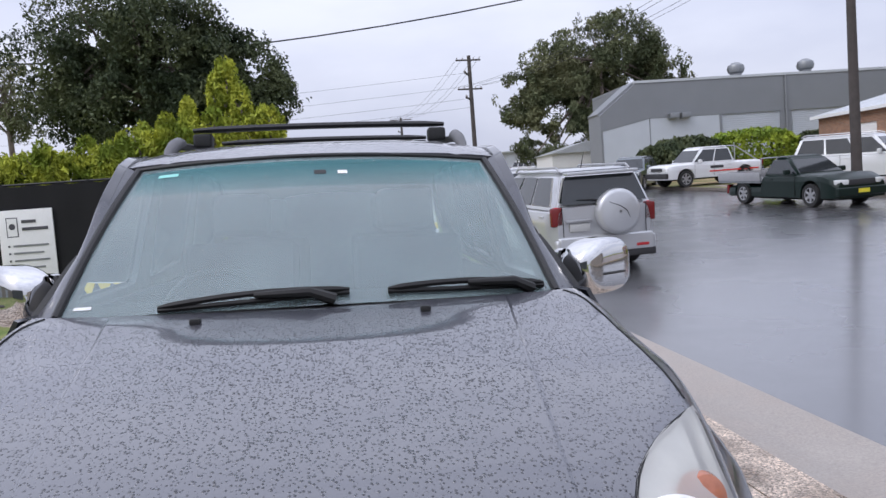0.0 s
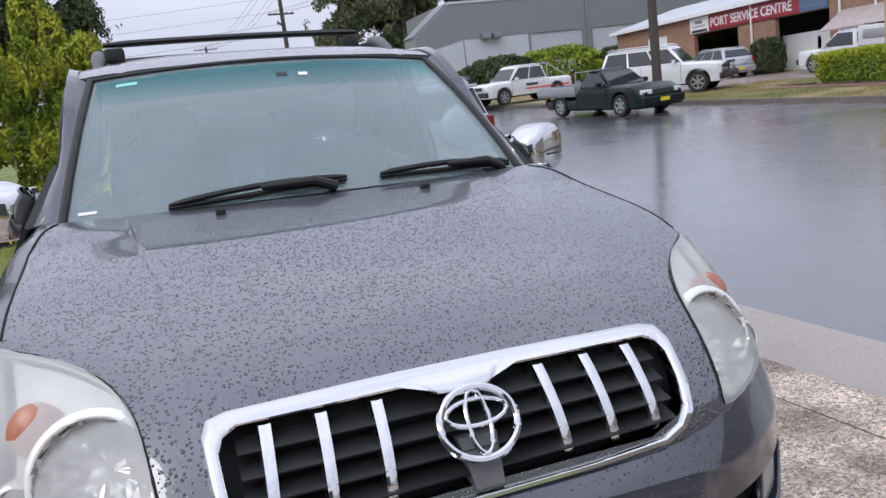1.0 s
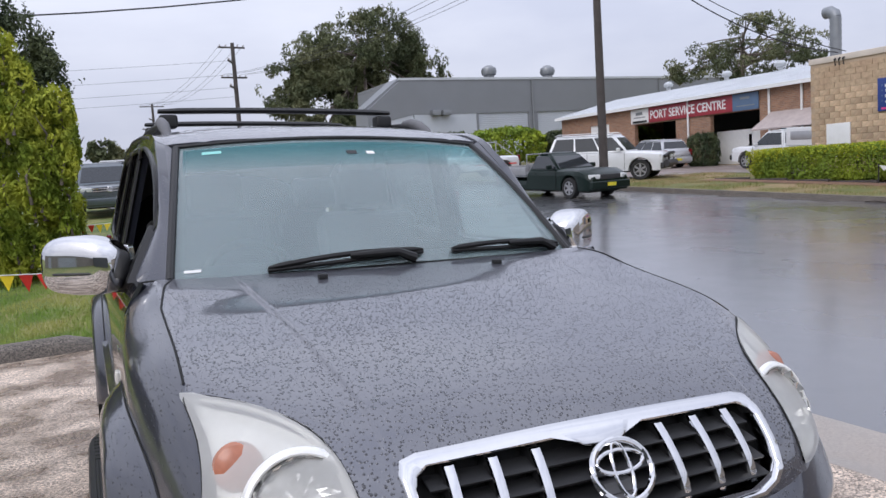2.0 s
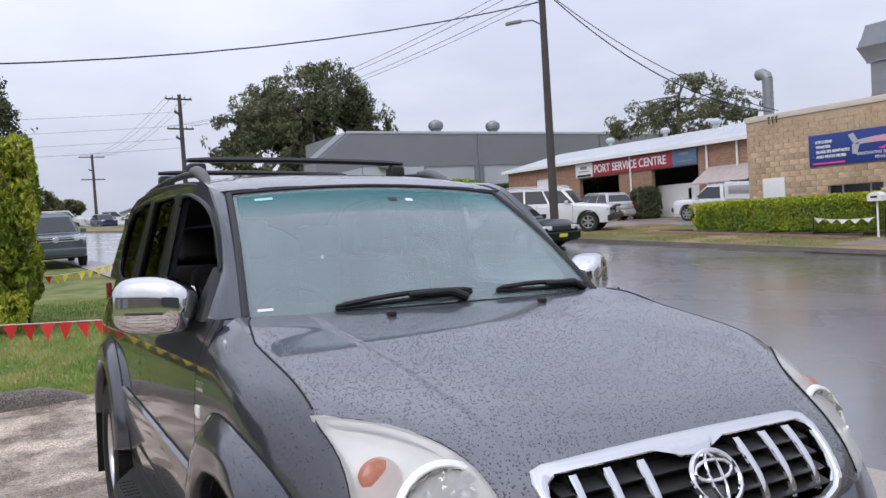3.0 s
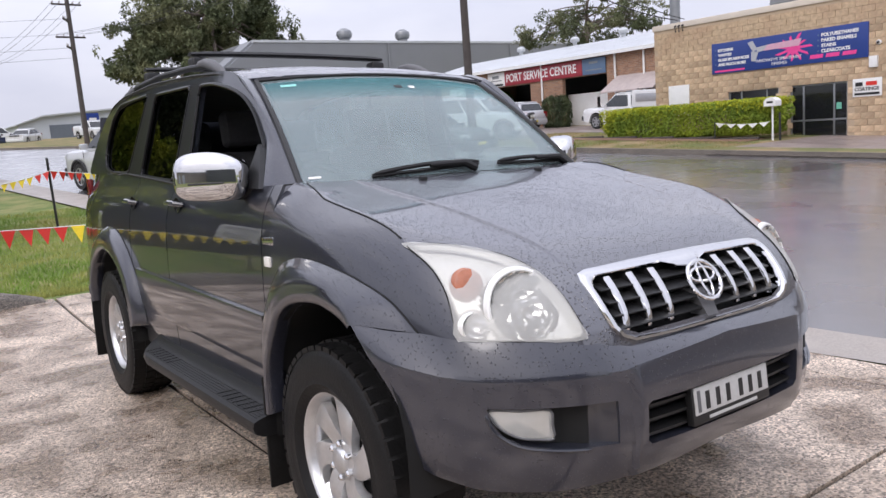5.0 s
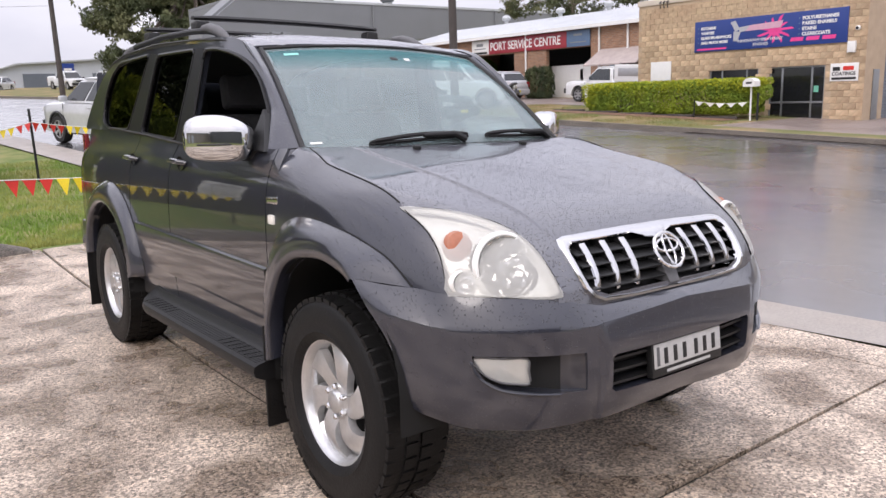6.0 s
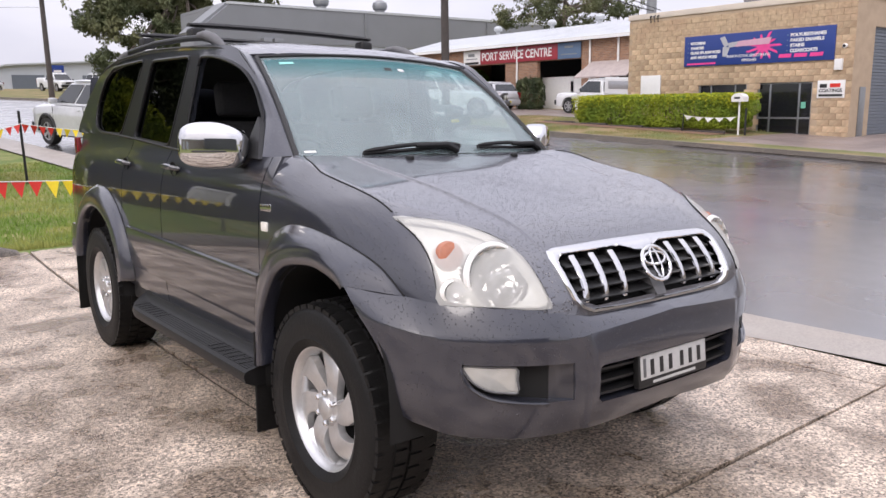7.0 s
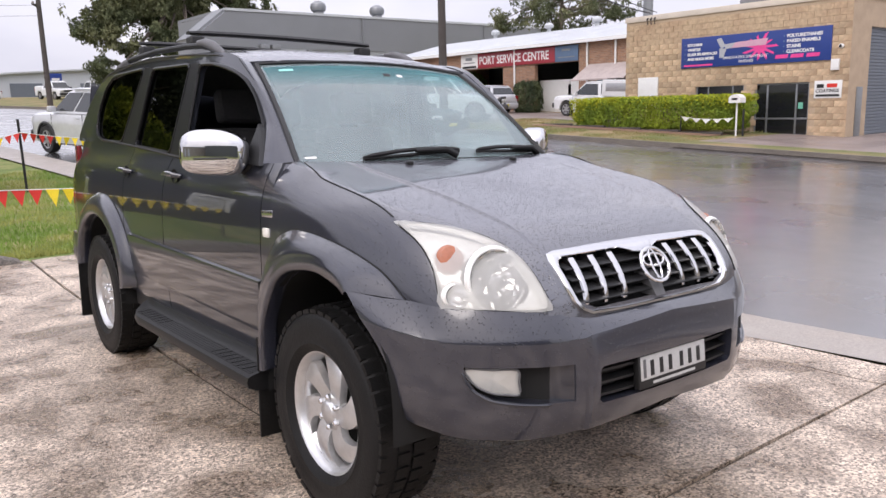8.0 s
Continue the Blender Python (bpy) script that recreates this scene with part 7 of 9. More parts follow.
# ---- roof, windscreen, tail ----
ROOF_MID = [(0.93, 1.722), (1.10, 1.772), (1.3, 1.812), (1.8, 1.855), (2.4, 1.868), (3.0, 1.850), (3.3, 1.815), (3.5, 1.765), (3.62, 1.70)]
ROOF_SIDE = [(0.93, 1.66), (1.05, 1.718), (1.3, 1.765), (1.6, 1.792), (2.25, 1.825), (2.9, 1.815), (3.2, 1.775), (3.4, 1.70), (3.5, 1.60), (3.62, 1.47)]


def roof_point(u, v):
    s = 2 * u - 1
    a = abs(s) * 0.687
    y = 0.975 + 0.06 * (a / 0.66) ** 2 + (3.60 - 0.975) * v
    m, e = flow(y, ROOF_MID), flow(y, ROOF_SIDE)
    z = m + (e - m) * abs(s) ** 3.2 + (0.0 if abs(s) < 0.97 else -0.004)
    ch = 0.008 * math.exp(-((a - 0.53) / 0.012) ** 2)
    w = 0.687 - max(0.0, 1.25 - y) * 0.10
    return Vector((s * w, y, z - ch * 0.5))


bm = bmesh.new()
surf(bm, roof_point, 60, 50)
thick(bm, 0.012)
part("roof", bm, PAINT_WET_LIT, hero, "roof skin beaded with rain", smooth=50)


def screen_point(u, v, d=0.0):
    s = 2 * u - 1
    bot = Vector((s * 0.715, 0.405 + 0.065 * s * s, 1.262 + 0.006 * (1 - s * s)))
    top = Vector((s * 0.612, 0.968 + 0.06 * s * s, 1.700 + 0.028 * (1 - s * s)))
    p = bot.lerp(top, v)
    p += Vector((0, -0.6, 0.75)) * (0.022 * math.sin(math.pi * v) + d)
    return p


bm = bmesh.new()
surf(bm, screen_point, 30, 20)
ws = part("windscreen", bm, GLASS, hero, "wide raked windscreen spotted with rain", smooth=60)
ws.visible_shadow = False
bm = bmesh.new()
for u0, u1, v0, v1 in ((0, 1, 0, 0.075), (0, 1, 0.975, 1.0), (0, 0.028, 0.055, 0.975), (0.972, 1, 0.055, 0.975)):
    surf(bm, lambda u, v: screen_point(u0 + (u1 - u0) * u, v0 + (v1 - v0) * v, -0.004), 24, 8)
part("screen_band", bm, TRIM, hero)
SHADE = clear("shade_band", (0.50, 0.74, 0.74), 0.02, cut=0.0)
sn, sl = SHADE.node_tree.nodes, SHADE.node_tree.links
s_co, s_xyz, s_fade, s_mix = sn.new("ShaderNodeTexCoord"), sn.new("ShaderNodeSeparateXYZ"), sn.new("ShaderNodeMapRange"), sn.new("ShaderNodeMix")
s_mix.data_type = "RGBA"
s_fade.inputs["From Min"].default_value, s_fade.inputs["From Max"].default_value = 1.60, 1.70
s_mix.inputs[6].default_value, s_mix.inputs[7].default_value = (1, 1, 1, 1), (0.52, 0.76, 0.78, 1)
sl.new(s_co.outputs["Object"], s_xyz.inputs[0])
sl.new(s_xyz.outputs["Z"], s_fade.inputs["Value"])
sl.new(s_fade.outputs["Result"], s_mix.inputs[0])
sl.new(s_mix.outputs[2], [q for q in sn if q.type == "BSDF_TRANSPARENT"][0].inputs["Color"])
bm = bmesh.new()
surf(bm, lambda u, v: screen_point(0.02 + 0.96 * u, 0.74 + 0.23 * v, 0.0015), 24, 8)
band = part("shade_band", bm, SHADE, hero, "teal shade band along the top of the glass", smooth=60)
band.visible_shadow = False
# whitish haze in the water puts the drops' bright glints into their colour
WATER = clear("rain_water", (0.92, 0.95, 0.95), 0.16, 0.0, haze=0.25, haze_color=(0.8, 0.84, 0.86))
drng = random.Random(17)
bm = bmesh.new()
for _ in range(520):
    u, v = drng.uniform(0.03, 0.97), drng.uniform(0.09, 0.97)
    if drng.random() > 0.35 + 0.65 * abs(2 * u - 1) ** 1.5 + 0.25 * v:
        continue
    r = drng.uniform(0.0012, 0.0030) * (1.5 if drng.random() < 0.08 else 1.0)
    c = screen_point(u, v, 0.0005)
    ax, ay = (screen_point(u + 0.01, v) - c).normalized(), (screen_point(u, v + 0.01) - c).normalized()
    an = ax.cross(ay)
    rings = [[bm.verts.new(c + (ax * math.cos(k * math.tau / 6) + ay * math.sin(k * math.tau / 6) * 1.25) * r * w + an * r * h) for k in range(6)] for w, h in ((1.0, 0.0), (0.75, 0.4))]
    tip = bm.verts.new(c + an * r * 0.55)
    for k in range(6):
        bm.faces.new((rings[0][k], rings[0][(k + 1) % 6], rings[1][(k + 1) % 6], rings[1][k]))
        bm.faces.new((rings[1][k], rings[1][(k + 1) % 6], tip))
rain = tagged(part("rain_drops", bm, WATER, hero, "scattered rain drops on the windscreen", smooth=80), kind="stuff")
rain.visible_shadow = False
for name_, u, v, w, h, m_ in (("sticker", 0.045, 0.045, 0.035, 0.016, WHITE_PAINT), ("sticker", 0.575, 0.855, 0.026, 0.03, WHITE_PAINT), ("sticker", 0.515, 0.86, 0.032, 0.035, TRIM), ("sticker", 0.10, 0.92, 0.055, 0.028, mat("teal_sticker", (0.25, 0.6, 0.55), 0.5))):
    bm = bmesh.new()
    surf(bm, lambda p, q: screen_point(u + w * (p - 0.5), v + h * (q - 0.5) * 1.0, 0.002), 4, 3)
    part(name_, bm, m_, hero)
for side in (-1, 1):
    bm = bmesh.new()

    def pillar(u, v):
        k = max(0.0, (u - 0.08) / 0.92)
        w = screen_point(1.0 if side > 0 else 0.0, k)
        z = 1.258 + (1.735 - 1.258) * k
        y = flow(z, [(1.258, 0.585), (1.40, 0.69), (1.60, 0.85), (1.735, 1.05)])
        p = w.lerp(Vector((side * (fin_x(z, y) + 0.003), y, z)), v)
        p += Vector((side * 0.6, -0.35, 0.25)) * (0.018 * math.sin(math.pi * v) * min(1.0, 0.4 + k * 3))
        # the foot tucks in under the wing
        return p + Vector((0, -0.5, -0.5)) * max(0.0, 0.08 - u) * 1.1

    surf(bm, pillar, 40, 12)
    thick(bm, 0.008)
    part("windscreen_pillar", bm, PAINT_BEADS, hero, smooth=50)
    bm = bmesh.new()
    tube(bm, [screen_point(1.0 if side > 0 else 0.0, k / 20, 0.003) for k in range(21)], 0.013, 8)
    part("screen_seal", bm, TRIM, hero)
    bm = bmesh.new()
    tube(bm, [Vector((side * 0.665, 1.06, 1.722)), *[Vector((side * (0.685 if y > 1.2 else 0.678), y, lin(y, ROOF_SIDE) + 0.004)) for y in [1.15 + 2.3 * k / 16 for k in range(17)]]], 0.006, 6)
    part("drip_seal", bm, TRIM, hero)
    # roof rail
    rail = new("roof_rail")
    rail.parent = hero
    tagged(rail, "grey roof rail with moulded feet")
    bm = bmesh.new()
    tube(bm, [Vector((side * 0.60, y, z)) for y, z in ((1.50, 1.80), (1.58, 1.835), (1.68, 1.852), (1.9, 1.868), (2.4, 1.886), (2.9, 1.876), (3.15, 1.85), (3.28, 1.79))], [0.014, 0.018, 0.017, 0.016, 0.016, 0.017, 0.018, 0.014], 10)
    part("rail_tube", bm, TRIM, rail)
    for y in (1.60, 3.05):
        bm = bmesh.new()
        k = 1 if y < 2 else -1
        tube(bm, [Vector((side * 0.60, y + k * q, z)) for q, z in ((-0.20, 1.775), (-0.14, 1.805), (-0.05, 1.840), (0.04, 1.862), (0.13, 1.868))], [0.011, 0.021, 0.026, 0.025, 0.018], 12)
        part("rail_foot", bm, GREY_PLASTIC, rail)
bm = bmesh.new()
tube(bm, [screen_point(k / 30, 1.0, 0.004) + Vector((0, 0.006, 0.004)) for k in range(31)], 0.008, 6)
part("screen_top_seal", bm, TRIM, hero)
bm = bmesh.new()
surf(bm, lambda u, v: Vector(((2 * u - 1) * (0.76 - 0.16 * max(0, v - 0.45)), 3.63 + 0.08 * math.sin(math.pi * min(1, v * 1.1)) * (1 - (2 * u - 1) ** 4), 0.55 + 1.2 * v)), 20, 20)
part("tailgate", bm, PAINT, hero)
bm = bmesh.new()
box(bm, -0.86, 0.86, 3.45, 3.76, 0.48, 0.72, 0.05)
part("rear_bumper", bm, PAINT, hero)
# added near-black boxes block light and stand for the shaded underside
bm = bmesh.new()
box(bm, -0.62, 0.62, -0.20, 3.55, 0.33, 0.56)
part("underbody_block", bm, SHADE_BLACK, hero, smooth=0)
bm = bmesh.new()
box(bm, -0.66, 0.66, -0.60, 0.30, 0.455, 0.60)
part("undertray", bm, SHADE_BLACK, hero, smooth=0)
# roof bars
for y, z, half in ((1.92, 1.944, 0.585), (2.75, 1.967, 0.585)):
    rb = new("roof_bar")
    rb.parent = hero
    tagged(rb, "black aerofoil roof bar across the rails")
    bm = bmesh.new()
    rows = []
    for k in range(13):
        x = -half + 2 * half * k / 12
        e = 1.0 if 0 < k < 12 else 0.7
        rows.append([bm.verts.new((x, y + p * e, z + q * e + 0.008 * (1 - (x / half) ** 2))) for p, q in ((-0.04, 0.0), (-0.028, 0.013), (0.0, 0.017), (0.03, 0.011), (0.045, 0.0), (0.03, -0.010), (-0.028, -0.012))])
    for a, b in zip(rows, rows[1:]):
        for q in range(7):
            bm.faces.new((a[q], a[(q + 1) % 7], b[(q + 1) % 7], b[q]))
    bm.faces.new(rows[0])
    bm.faces.new(rows[-1][::-1])
    part("crossbar", bm, TRIM, rb)
    for side in (-1, 1):
        bm = bmesh.new()
        box(bm, -0.04, 0.045, -0.04, 0.045, -0.06, 0.005, 0.018, Matrix.Translation((side * 0.545, y, z - 0.02)), seg=3)
        part("bar_foot", bm, TRIM, rb)

# ---- wipers, washer jets ----
for x0, x1, u0, u1, v0, v1 in ((-0.18, 0.10, 0.20, 0.57, -0.012, 0.030), (0.36, 0.69, 0.647, 0.975, 0.022, 0.012)):
    wp = new("wiper")
    wp.parent = hero
    tagged(wp, "black windscreen wiper lying on the glass")
    bm = bmesh.new()
    tube(bm, [screen_point(u0 + (u1 - u0) * k / 14, v0 + (v1 - v0) * k / 14 + 0.015, 0.012) for k in range(15)], 0.008, 6)
    part("blade", bm, WIPER_BLACK, wp)
    bm = bmesh.new()
    tube(bm, [screen_point(u0 + (u1 - u0) * k / 14, v0 + (v1 - v0) * k / 14 + 0.02 + 0.012 * math.sin(math.pi * k / 14), 0.020 + 0.010 * math.sin(math.pi * k / 14)) for k in range(15)], [0.004] + [0.010] * 13 + [0.004], 6)
    part("blade_frame", bm, WIPER_BLACK, wp)
    bm = bmesh.new()
    s, e = screen_point(u1 - 0.03, 0.0, 0.02), screen_point((u0 + u1) / 2, (v0 + v1) / 2 + 0.022, 0.030)
    tube(bm, [s, s.lerp(e, 0.3) + Vector((0, -0.015, 0.02)), e], [0.018, 0.014, 0.009], 8)
    part("arm", bm, WIPER_BLACK, wp)
for x in (-0.299, 0.299):
    bm = bmesh.new()
    box(bm, -0.014, 0.014, -0.012, 0.012, -0.006, 0.012, 0.005, Matrix.Translation((x, 0.268, hood_z(0.299, 0.268) + 0.002)))
    part("washer_jet", bm, TRIM, hero)

# ---- door mirrors ----
for side in (-1, 1):
    mir = new("door_mirror")
    mir.parent = hero
    tagged(mir, "chrome-capped door mirror")
    # the head sweeps back towards its outer end
    MB = Matrix(((side * 0.79, -0.61 * side, 0, side * 0.94), (0.61, 0.79, 0, 0.765), (0, 0, 1, 1.313), (0, 0, 0, 1)))
    bm = bmesh.new()

    def cap(u, v):
        th, ph = math.pi * (v - 0.5), math.tau * u
        e = lambda q, k: math.copysign(abs(q) ** k, q)
        x = e(math.cos(th), 0.45) * e(math.cos(ph), 0.5)
        y = e(math.cos(th), 0.5) * e(math.sin(ph), 0.75)
        z = e(math.sin(th), 0.62)
        if z > 0:
            z *= 1.0 - 0.34 * max(0.0, -x) ** 1.6 - 0.12 * max(0.0, x) ** 3
        else:
            z *= 1.0 - 0.10 * max(0.0, x)
        return MB @ Vector((0.142 * x, 0.074 * y, 0.096 * z))

    surf(bm, cap, 44, 28)
    bmesh.ops.remove_doubles(bm, verts=bm.verts[:], dist=0.0005)
    part("cap", bm, CHROME, mir, "bright chrome mirror cap", smooth=80)
    bm = bmesh.new()
    tube(bm, [MB @ Vector((a, -0.074 + 0.030 * abs(a / 0.13) ** 3, -0.024)) for a in (-0.12, -0.06, 0, 0.06, 0.125)], 0.005, 6)
    part("cap_groove", bm, TRIM, mir)
    bm = bmesh.new()
    box(bm, -0.12, 0.12, -0.006, 0.008, -0.062, 0.062, 0.02, MB @ Matrix.Translation((0, 0.070, 0)))
    part("mirror_glass", bm, CHROME, mir)
    bm = bmesh.new()
    tube(bm, [Vector((side * 0.79, 0.72, 1.268)), Vector((side * 0.84, 0.73, 1.25)), Vector((side * 0.90, 0.74, 1.248))], [0.042, 0.034, 0.028], 10)
    part("arm", bm, TRIM, mir)
    bm = bmesh.new()
    prism(bm, [(0.585, 1.258), (0.74, 1.262), (0.752, 1.43), (0.705, 1.40)], lambda p, q, d: Vector((side * (fin_x(q, p) + d), p, q)), 0.0, 0.024)
    part("mirror_base", bm, TRIM, mir)


# ---- wheels ----
def wheel(x, y, z, side, r=0.388, w=0.262):
    ob = new("wheel")
    ob.parent = hero
    ob.matrix_local = pose(x, y, z, 0, 0, 0 if side > 0 else 180)
    tagged(ob, "muddy all-terrain tyre on a six-spoke alloy wheel")
    place = lambda p, q, d: Vector((d, p, q))
    bm = bmesh.new()
    h = w / 2
    spin(bm, [(0.218, -h * 0.78), (0.228, -h * 0.86), (0.29, -h * 1.0), (0.345, -h * 0.98), (r - 0.016, -h * 0.86), (r - 0.008, -h * 0.7), (r - 0.008, h * 0.7), (r - 0.016, h * 0.86), (0.345, h * 0.98), (0.29, h * 1.0), (0.262, h * 0.985), (0.258, h * 1.0), (0.25, h * 0.97), (0.228, h * 0.86), (0.218, h * 0.78)], 72, place, wrap=False)
    tyre = part("tyre", bm, RUBBER, ob, smooth=40)
    bm = bmesh.new()
    for k in range(88):
        t = k * math.tau / 88
        m = Matrix.Rotation(t, 4, "X")
        for x0, x1, zz in ((-h * 0.92, -h * 0.48, r - 0.012), (-h * 0.42, -h * 0.05, r - 0.004), (h * 0.05, h * 0.42, r - 0.004), (h * 0.48, h * 0.92, r - 0.012)):
            off = 0.006 if (k + (x0 > 0)) % 2 else -0.004
            box(bm, x0, x1, -0.0112 + off * 0.7, 0.0112 + off * 0.7, zz - 0.012, zz + (0.005 if abs(x0) < h * 0.45 and abs(x1) < h * 0.5 else 0.004), 0, m)
    part("tread", bm, RUBBER, tyre, smooth=0)
    bm = bmesh.new()
    spin(bm, [(0.190, -0.09), (0.196, 0.055), (0.205, 0.075), (0.218, 0.088), (0.230, 0.098), (0.234, 0.106), (0.230, 0.112), (0.219, 0.108), (0.211, 0.094), (0.206, 0.080)], 60, place, wrap=False)
    rim = part("rim", bm, SATIN, ob, smooth=50)
    # near-black disc fills the rim with the shade behind its spokes
    bm = bmesh.new()
    spin(bm, [(0.19, 0.0), (0.10, -0.01), (0.02, -0.01)], 40, place, wrap=False)
    part("rim_shade", bm, SHADE_BLACK, ob)
    for k in range(6):
        bm = bmesh.new()
        rows = []
        for i in range(9):
            s = i / 8
            rr = 0.055 + (0.212 - 0.055) * s
            bendy = 0.46 * s * s
            half = 0.044 + 0.022 * abs(s - 0.35) + 0.022 * s
            depth = 0.080 + 0.022 * math.sin(math.pi * min(1, s * 0.9)) - 0.006 * s
            t0 = k * math.tau / 6 + bendy
            row = []
            for e, dd in ((-1, -0.032), (-0.92, -0.004), (-0.5, 0.0), (0.0, -0.003), (0.5, 0.0), (0.92, -0.004), (1, -0.032)):
                t = t0 + e * half / rr * 0.8
                row.append(bm.verts.new((depth + dd, rr * math.cos(t), rr * math.sin(t))))
            rows.append(row)
        for a, b in zip(rows, rows[1:]):
            for q in range(6):
                bm.faces.new((a[q], a[q + 1], b[q + 1], b[q]))
        part("spoke", bm, SATIN, rim, smooth=60)
        bm = bmesh.new()
        t = (k + 0.5) * math.tau / 6
        spin(bm, [(0.012, 0.075), (0.012, 0.097), (0.007, 0.103), (0.001, 0.104)], 8, lambda p, q, d: Vector((d, 0.056 * math.cos(t) + p, 0.056 * math.sin(t) + q)), wrap=False)
        part("wheel_nut", bm, CHROME, rim)
    bm = bmesh.new()
    spin(bm, [(0.085, 0.060), (0.080, 0.078), (0.060, 0.086), (0.045, 0.088), (0.040, 0.100), (0.034, 0.104), (0.001, 0.106)], 30, place, wrap=False)
    part("hub_cap", bm, SATIN, rim)
    return ob


for y in (0.0, 2.79):
    for side in (-1, 1):
        wheel(side * 0.785, y, 0.386, side)

# ---- cabin ----
bm = bmesh.new()
surf(bm, lambda u, v: Vector((-0.70 + 1.40 * u, 0.44 + 0.42 * v + 0.05 * (2 * u - 1) ** 2, 1.235 + 0.03 * math.sin(math.pi * v) - 0.10 * max(0, v - 0.8) * 5 * 0.6)), 24, 10)
thick(bm, 0.03)
part("dashboard", bm, DASH, hero)
bm = bmesh.new()
closed_tube(bm, [Vector((-0.37 + 0.185 * math.cos(t), 0.98 + 0.075 * math.sin(t), 1.17 + 0.17 * math.sin(t))) for t in [k * math.tau / 28 for k in range(28)]], 0.016, 8)
tube(bm, [Vector((-0.54, 0.97, 1.16)), Vector((-0.37, 0.95, 1.15)), Vector((-0.20, 0.97, 1.16))], 0.02, 8)
part("steering_wheel", bm, TRIM, hero)
for x in (-0.37, 0.37):
    for y in (1.42, 2.35):
        seat = new("seat")
        seat.parent = hero
        bm = bmesh.new()
        box(bm, x - 0.26, x + 0.26, y - 0.28, y + 0.22, 0.62, 0.86, 0.06, seg=3)
        part("cushion", bm, FABRIC, seat)
        bm = bmesh.new()
        box(bm, -0.25, 0.25, -0.07, 0.07, 0.0, 0.64, 0.05, Matrix.Translation((x, y + 0.18, 0.80)) @ pose(0, 0, 0, -16, 0, 0), seg=3)
        part("backrest", bm, FABRIC, seat)
        bm = bmesh.new()
        box(bm, -0.13, 0.13, -0.05, 0.05, 0.0, 0.19, 0.04, Matrix.Translation((x, y + 0.35, 1.45)) @ pose(0, 0, 0, -10, 0, 0), seg=3)
        part("headrest", bm, FABRIC, seat)
bm = bmesh.new()
box(bm, -0.76, 0.76, 0.50, 3.55, 0.52, 0.60)
box(bm, -0.76, 0.76, 0.47, 0.50, 0.56, 1.22)
part("cabin_floor", bm, FABRIC, hero, smooth=0)
for side in (-1, 1):
    bm = bmesh.new()
    box(bm, min(side * 0.745, side * 0.765), max(side * 0.745, side * 0.765), 0.55, 3.55, 0.56, 1.25)
    part("door_lining", bm, FABRIC, hero, smooth=0)
bm = bmesh.new()
surf(bm, lambda u, v: roof_point(u, 0.02 + 0.96 * v) * 1.0 - Vector((0, 0, 0.045)), 10, 12)
part("headlining", bm, mat("headlining", (0.30, 0.30, 0.29), 0.9), hero)

# ---- the other vehicles ----
BRAKE_LENS = mat("brake_lens", (0.42, 0.02, 0.025), 0.2, vary=0.1, scale=20)
TYRE_FAR = mat("worn_tyre", (0.018, 0.018, 0.018), 0.75, vary=0.2, scale=8)
ALLOY_FAR = mat("dull_alloy", (0.42, 0.42, 0.43), 0.35, metal=0.7, vary=0.1, scale=8)
LAMP_FAR = mat("lamp_glass", (0.62, 0.63, 0.62), 0.12, vary=0.1, scale=20)
GLASS_FAR = mat("car_glass", (0.02, 0.024, 0.027), 0.06, vary=0.1, spec=0.7)
PLATE_YELLOW = mat("yellow_plate", (0.70, 0.60, 0.04), 0.4)
WHITE_CAR = mat("white_car_paint", (0.66, 0.67, 0.68), 0.3, vary=0.05, scale=2, coat=0.8)
SILVER_CAR = mat("silver_car_paint", (0.50, 0.51, 0.53), 0.3, metal=0.4, vary=0.06, scale=2, coat=0.8)
GREEN_CAR = mat("dark_green_paint", (0.006, 0.015, 0.012), 0.35, vary=0.08, scale=2, coat=0.12, spec=0.25)
GREY_CAR = mat("blue_grey_paint", (0.085, 0.105, 0.12), 0.3, metal=0.4, vary=0.06, scale=2, coat=1.0)
NAVY_CAR = mat("navy_paint", (0.02, 0.035, 0.10), 0.3, metal=0.3, vary=0.06, scale=2, coat=1.0)
DARK_BUMPER = mat("dark_bumper", (0.03, 0.03, 0.032), 0.6, vary=0.1, scale=5)


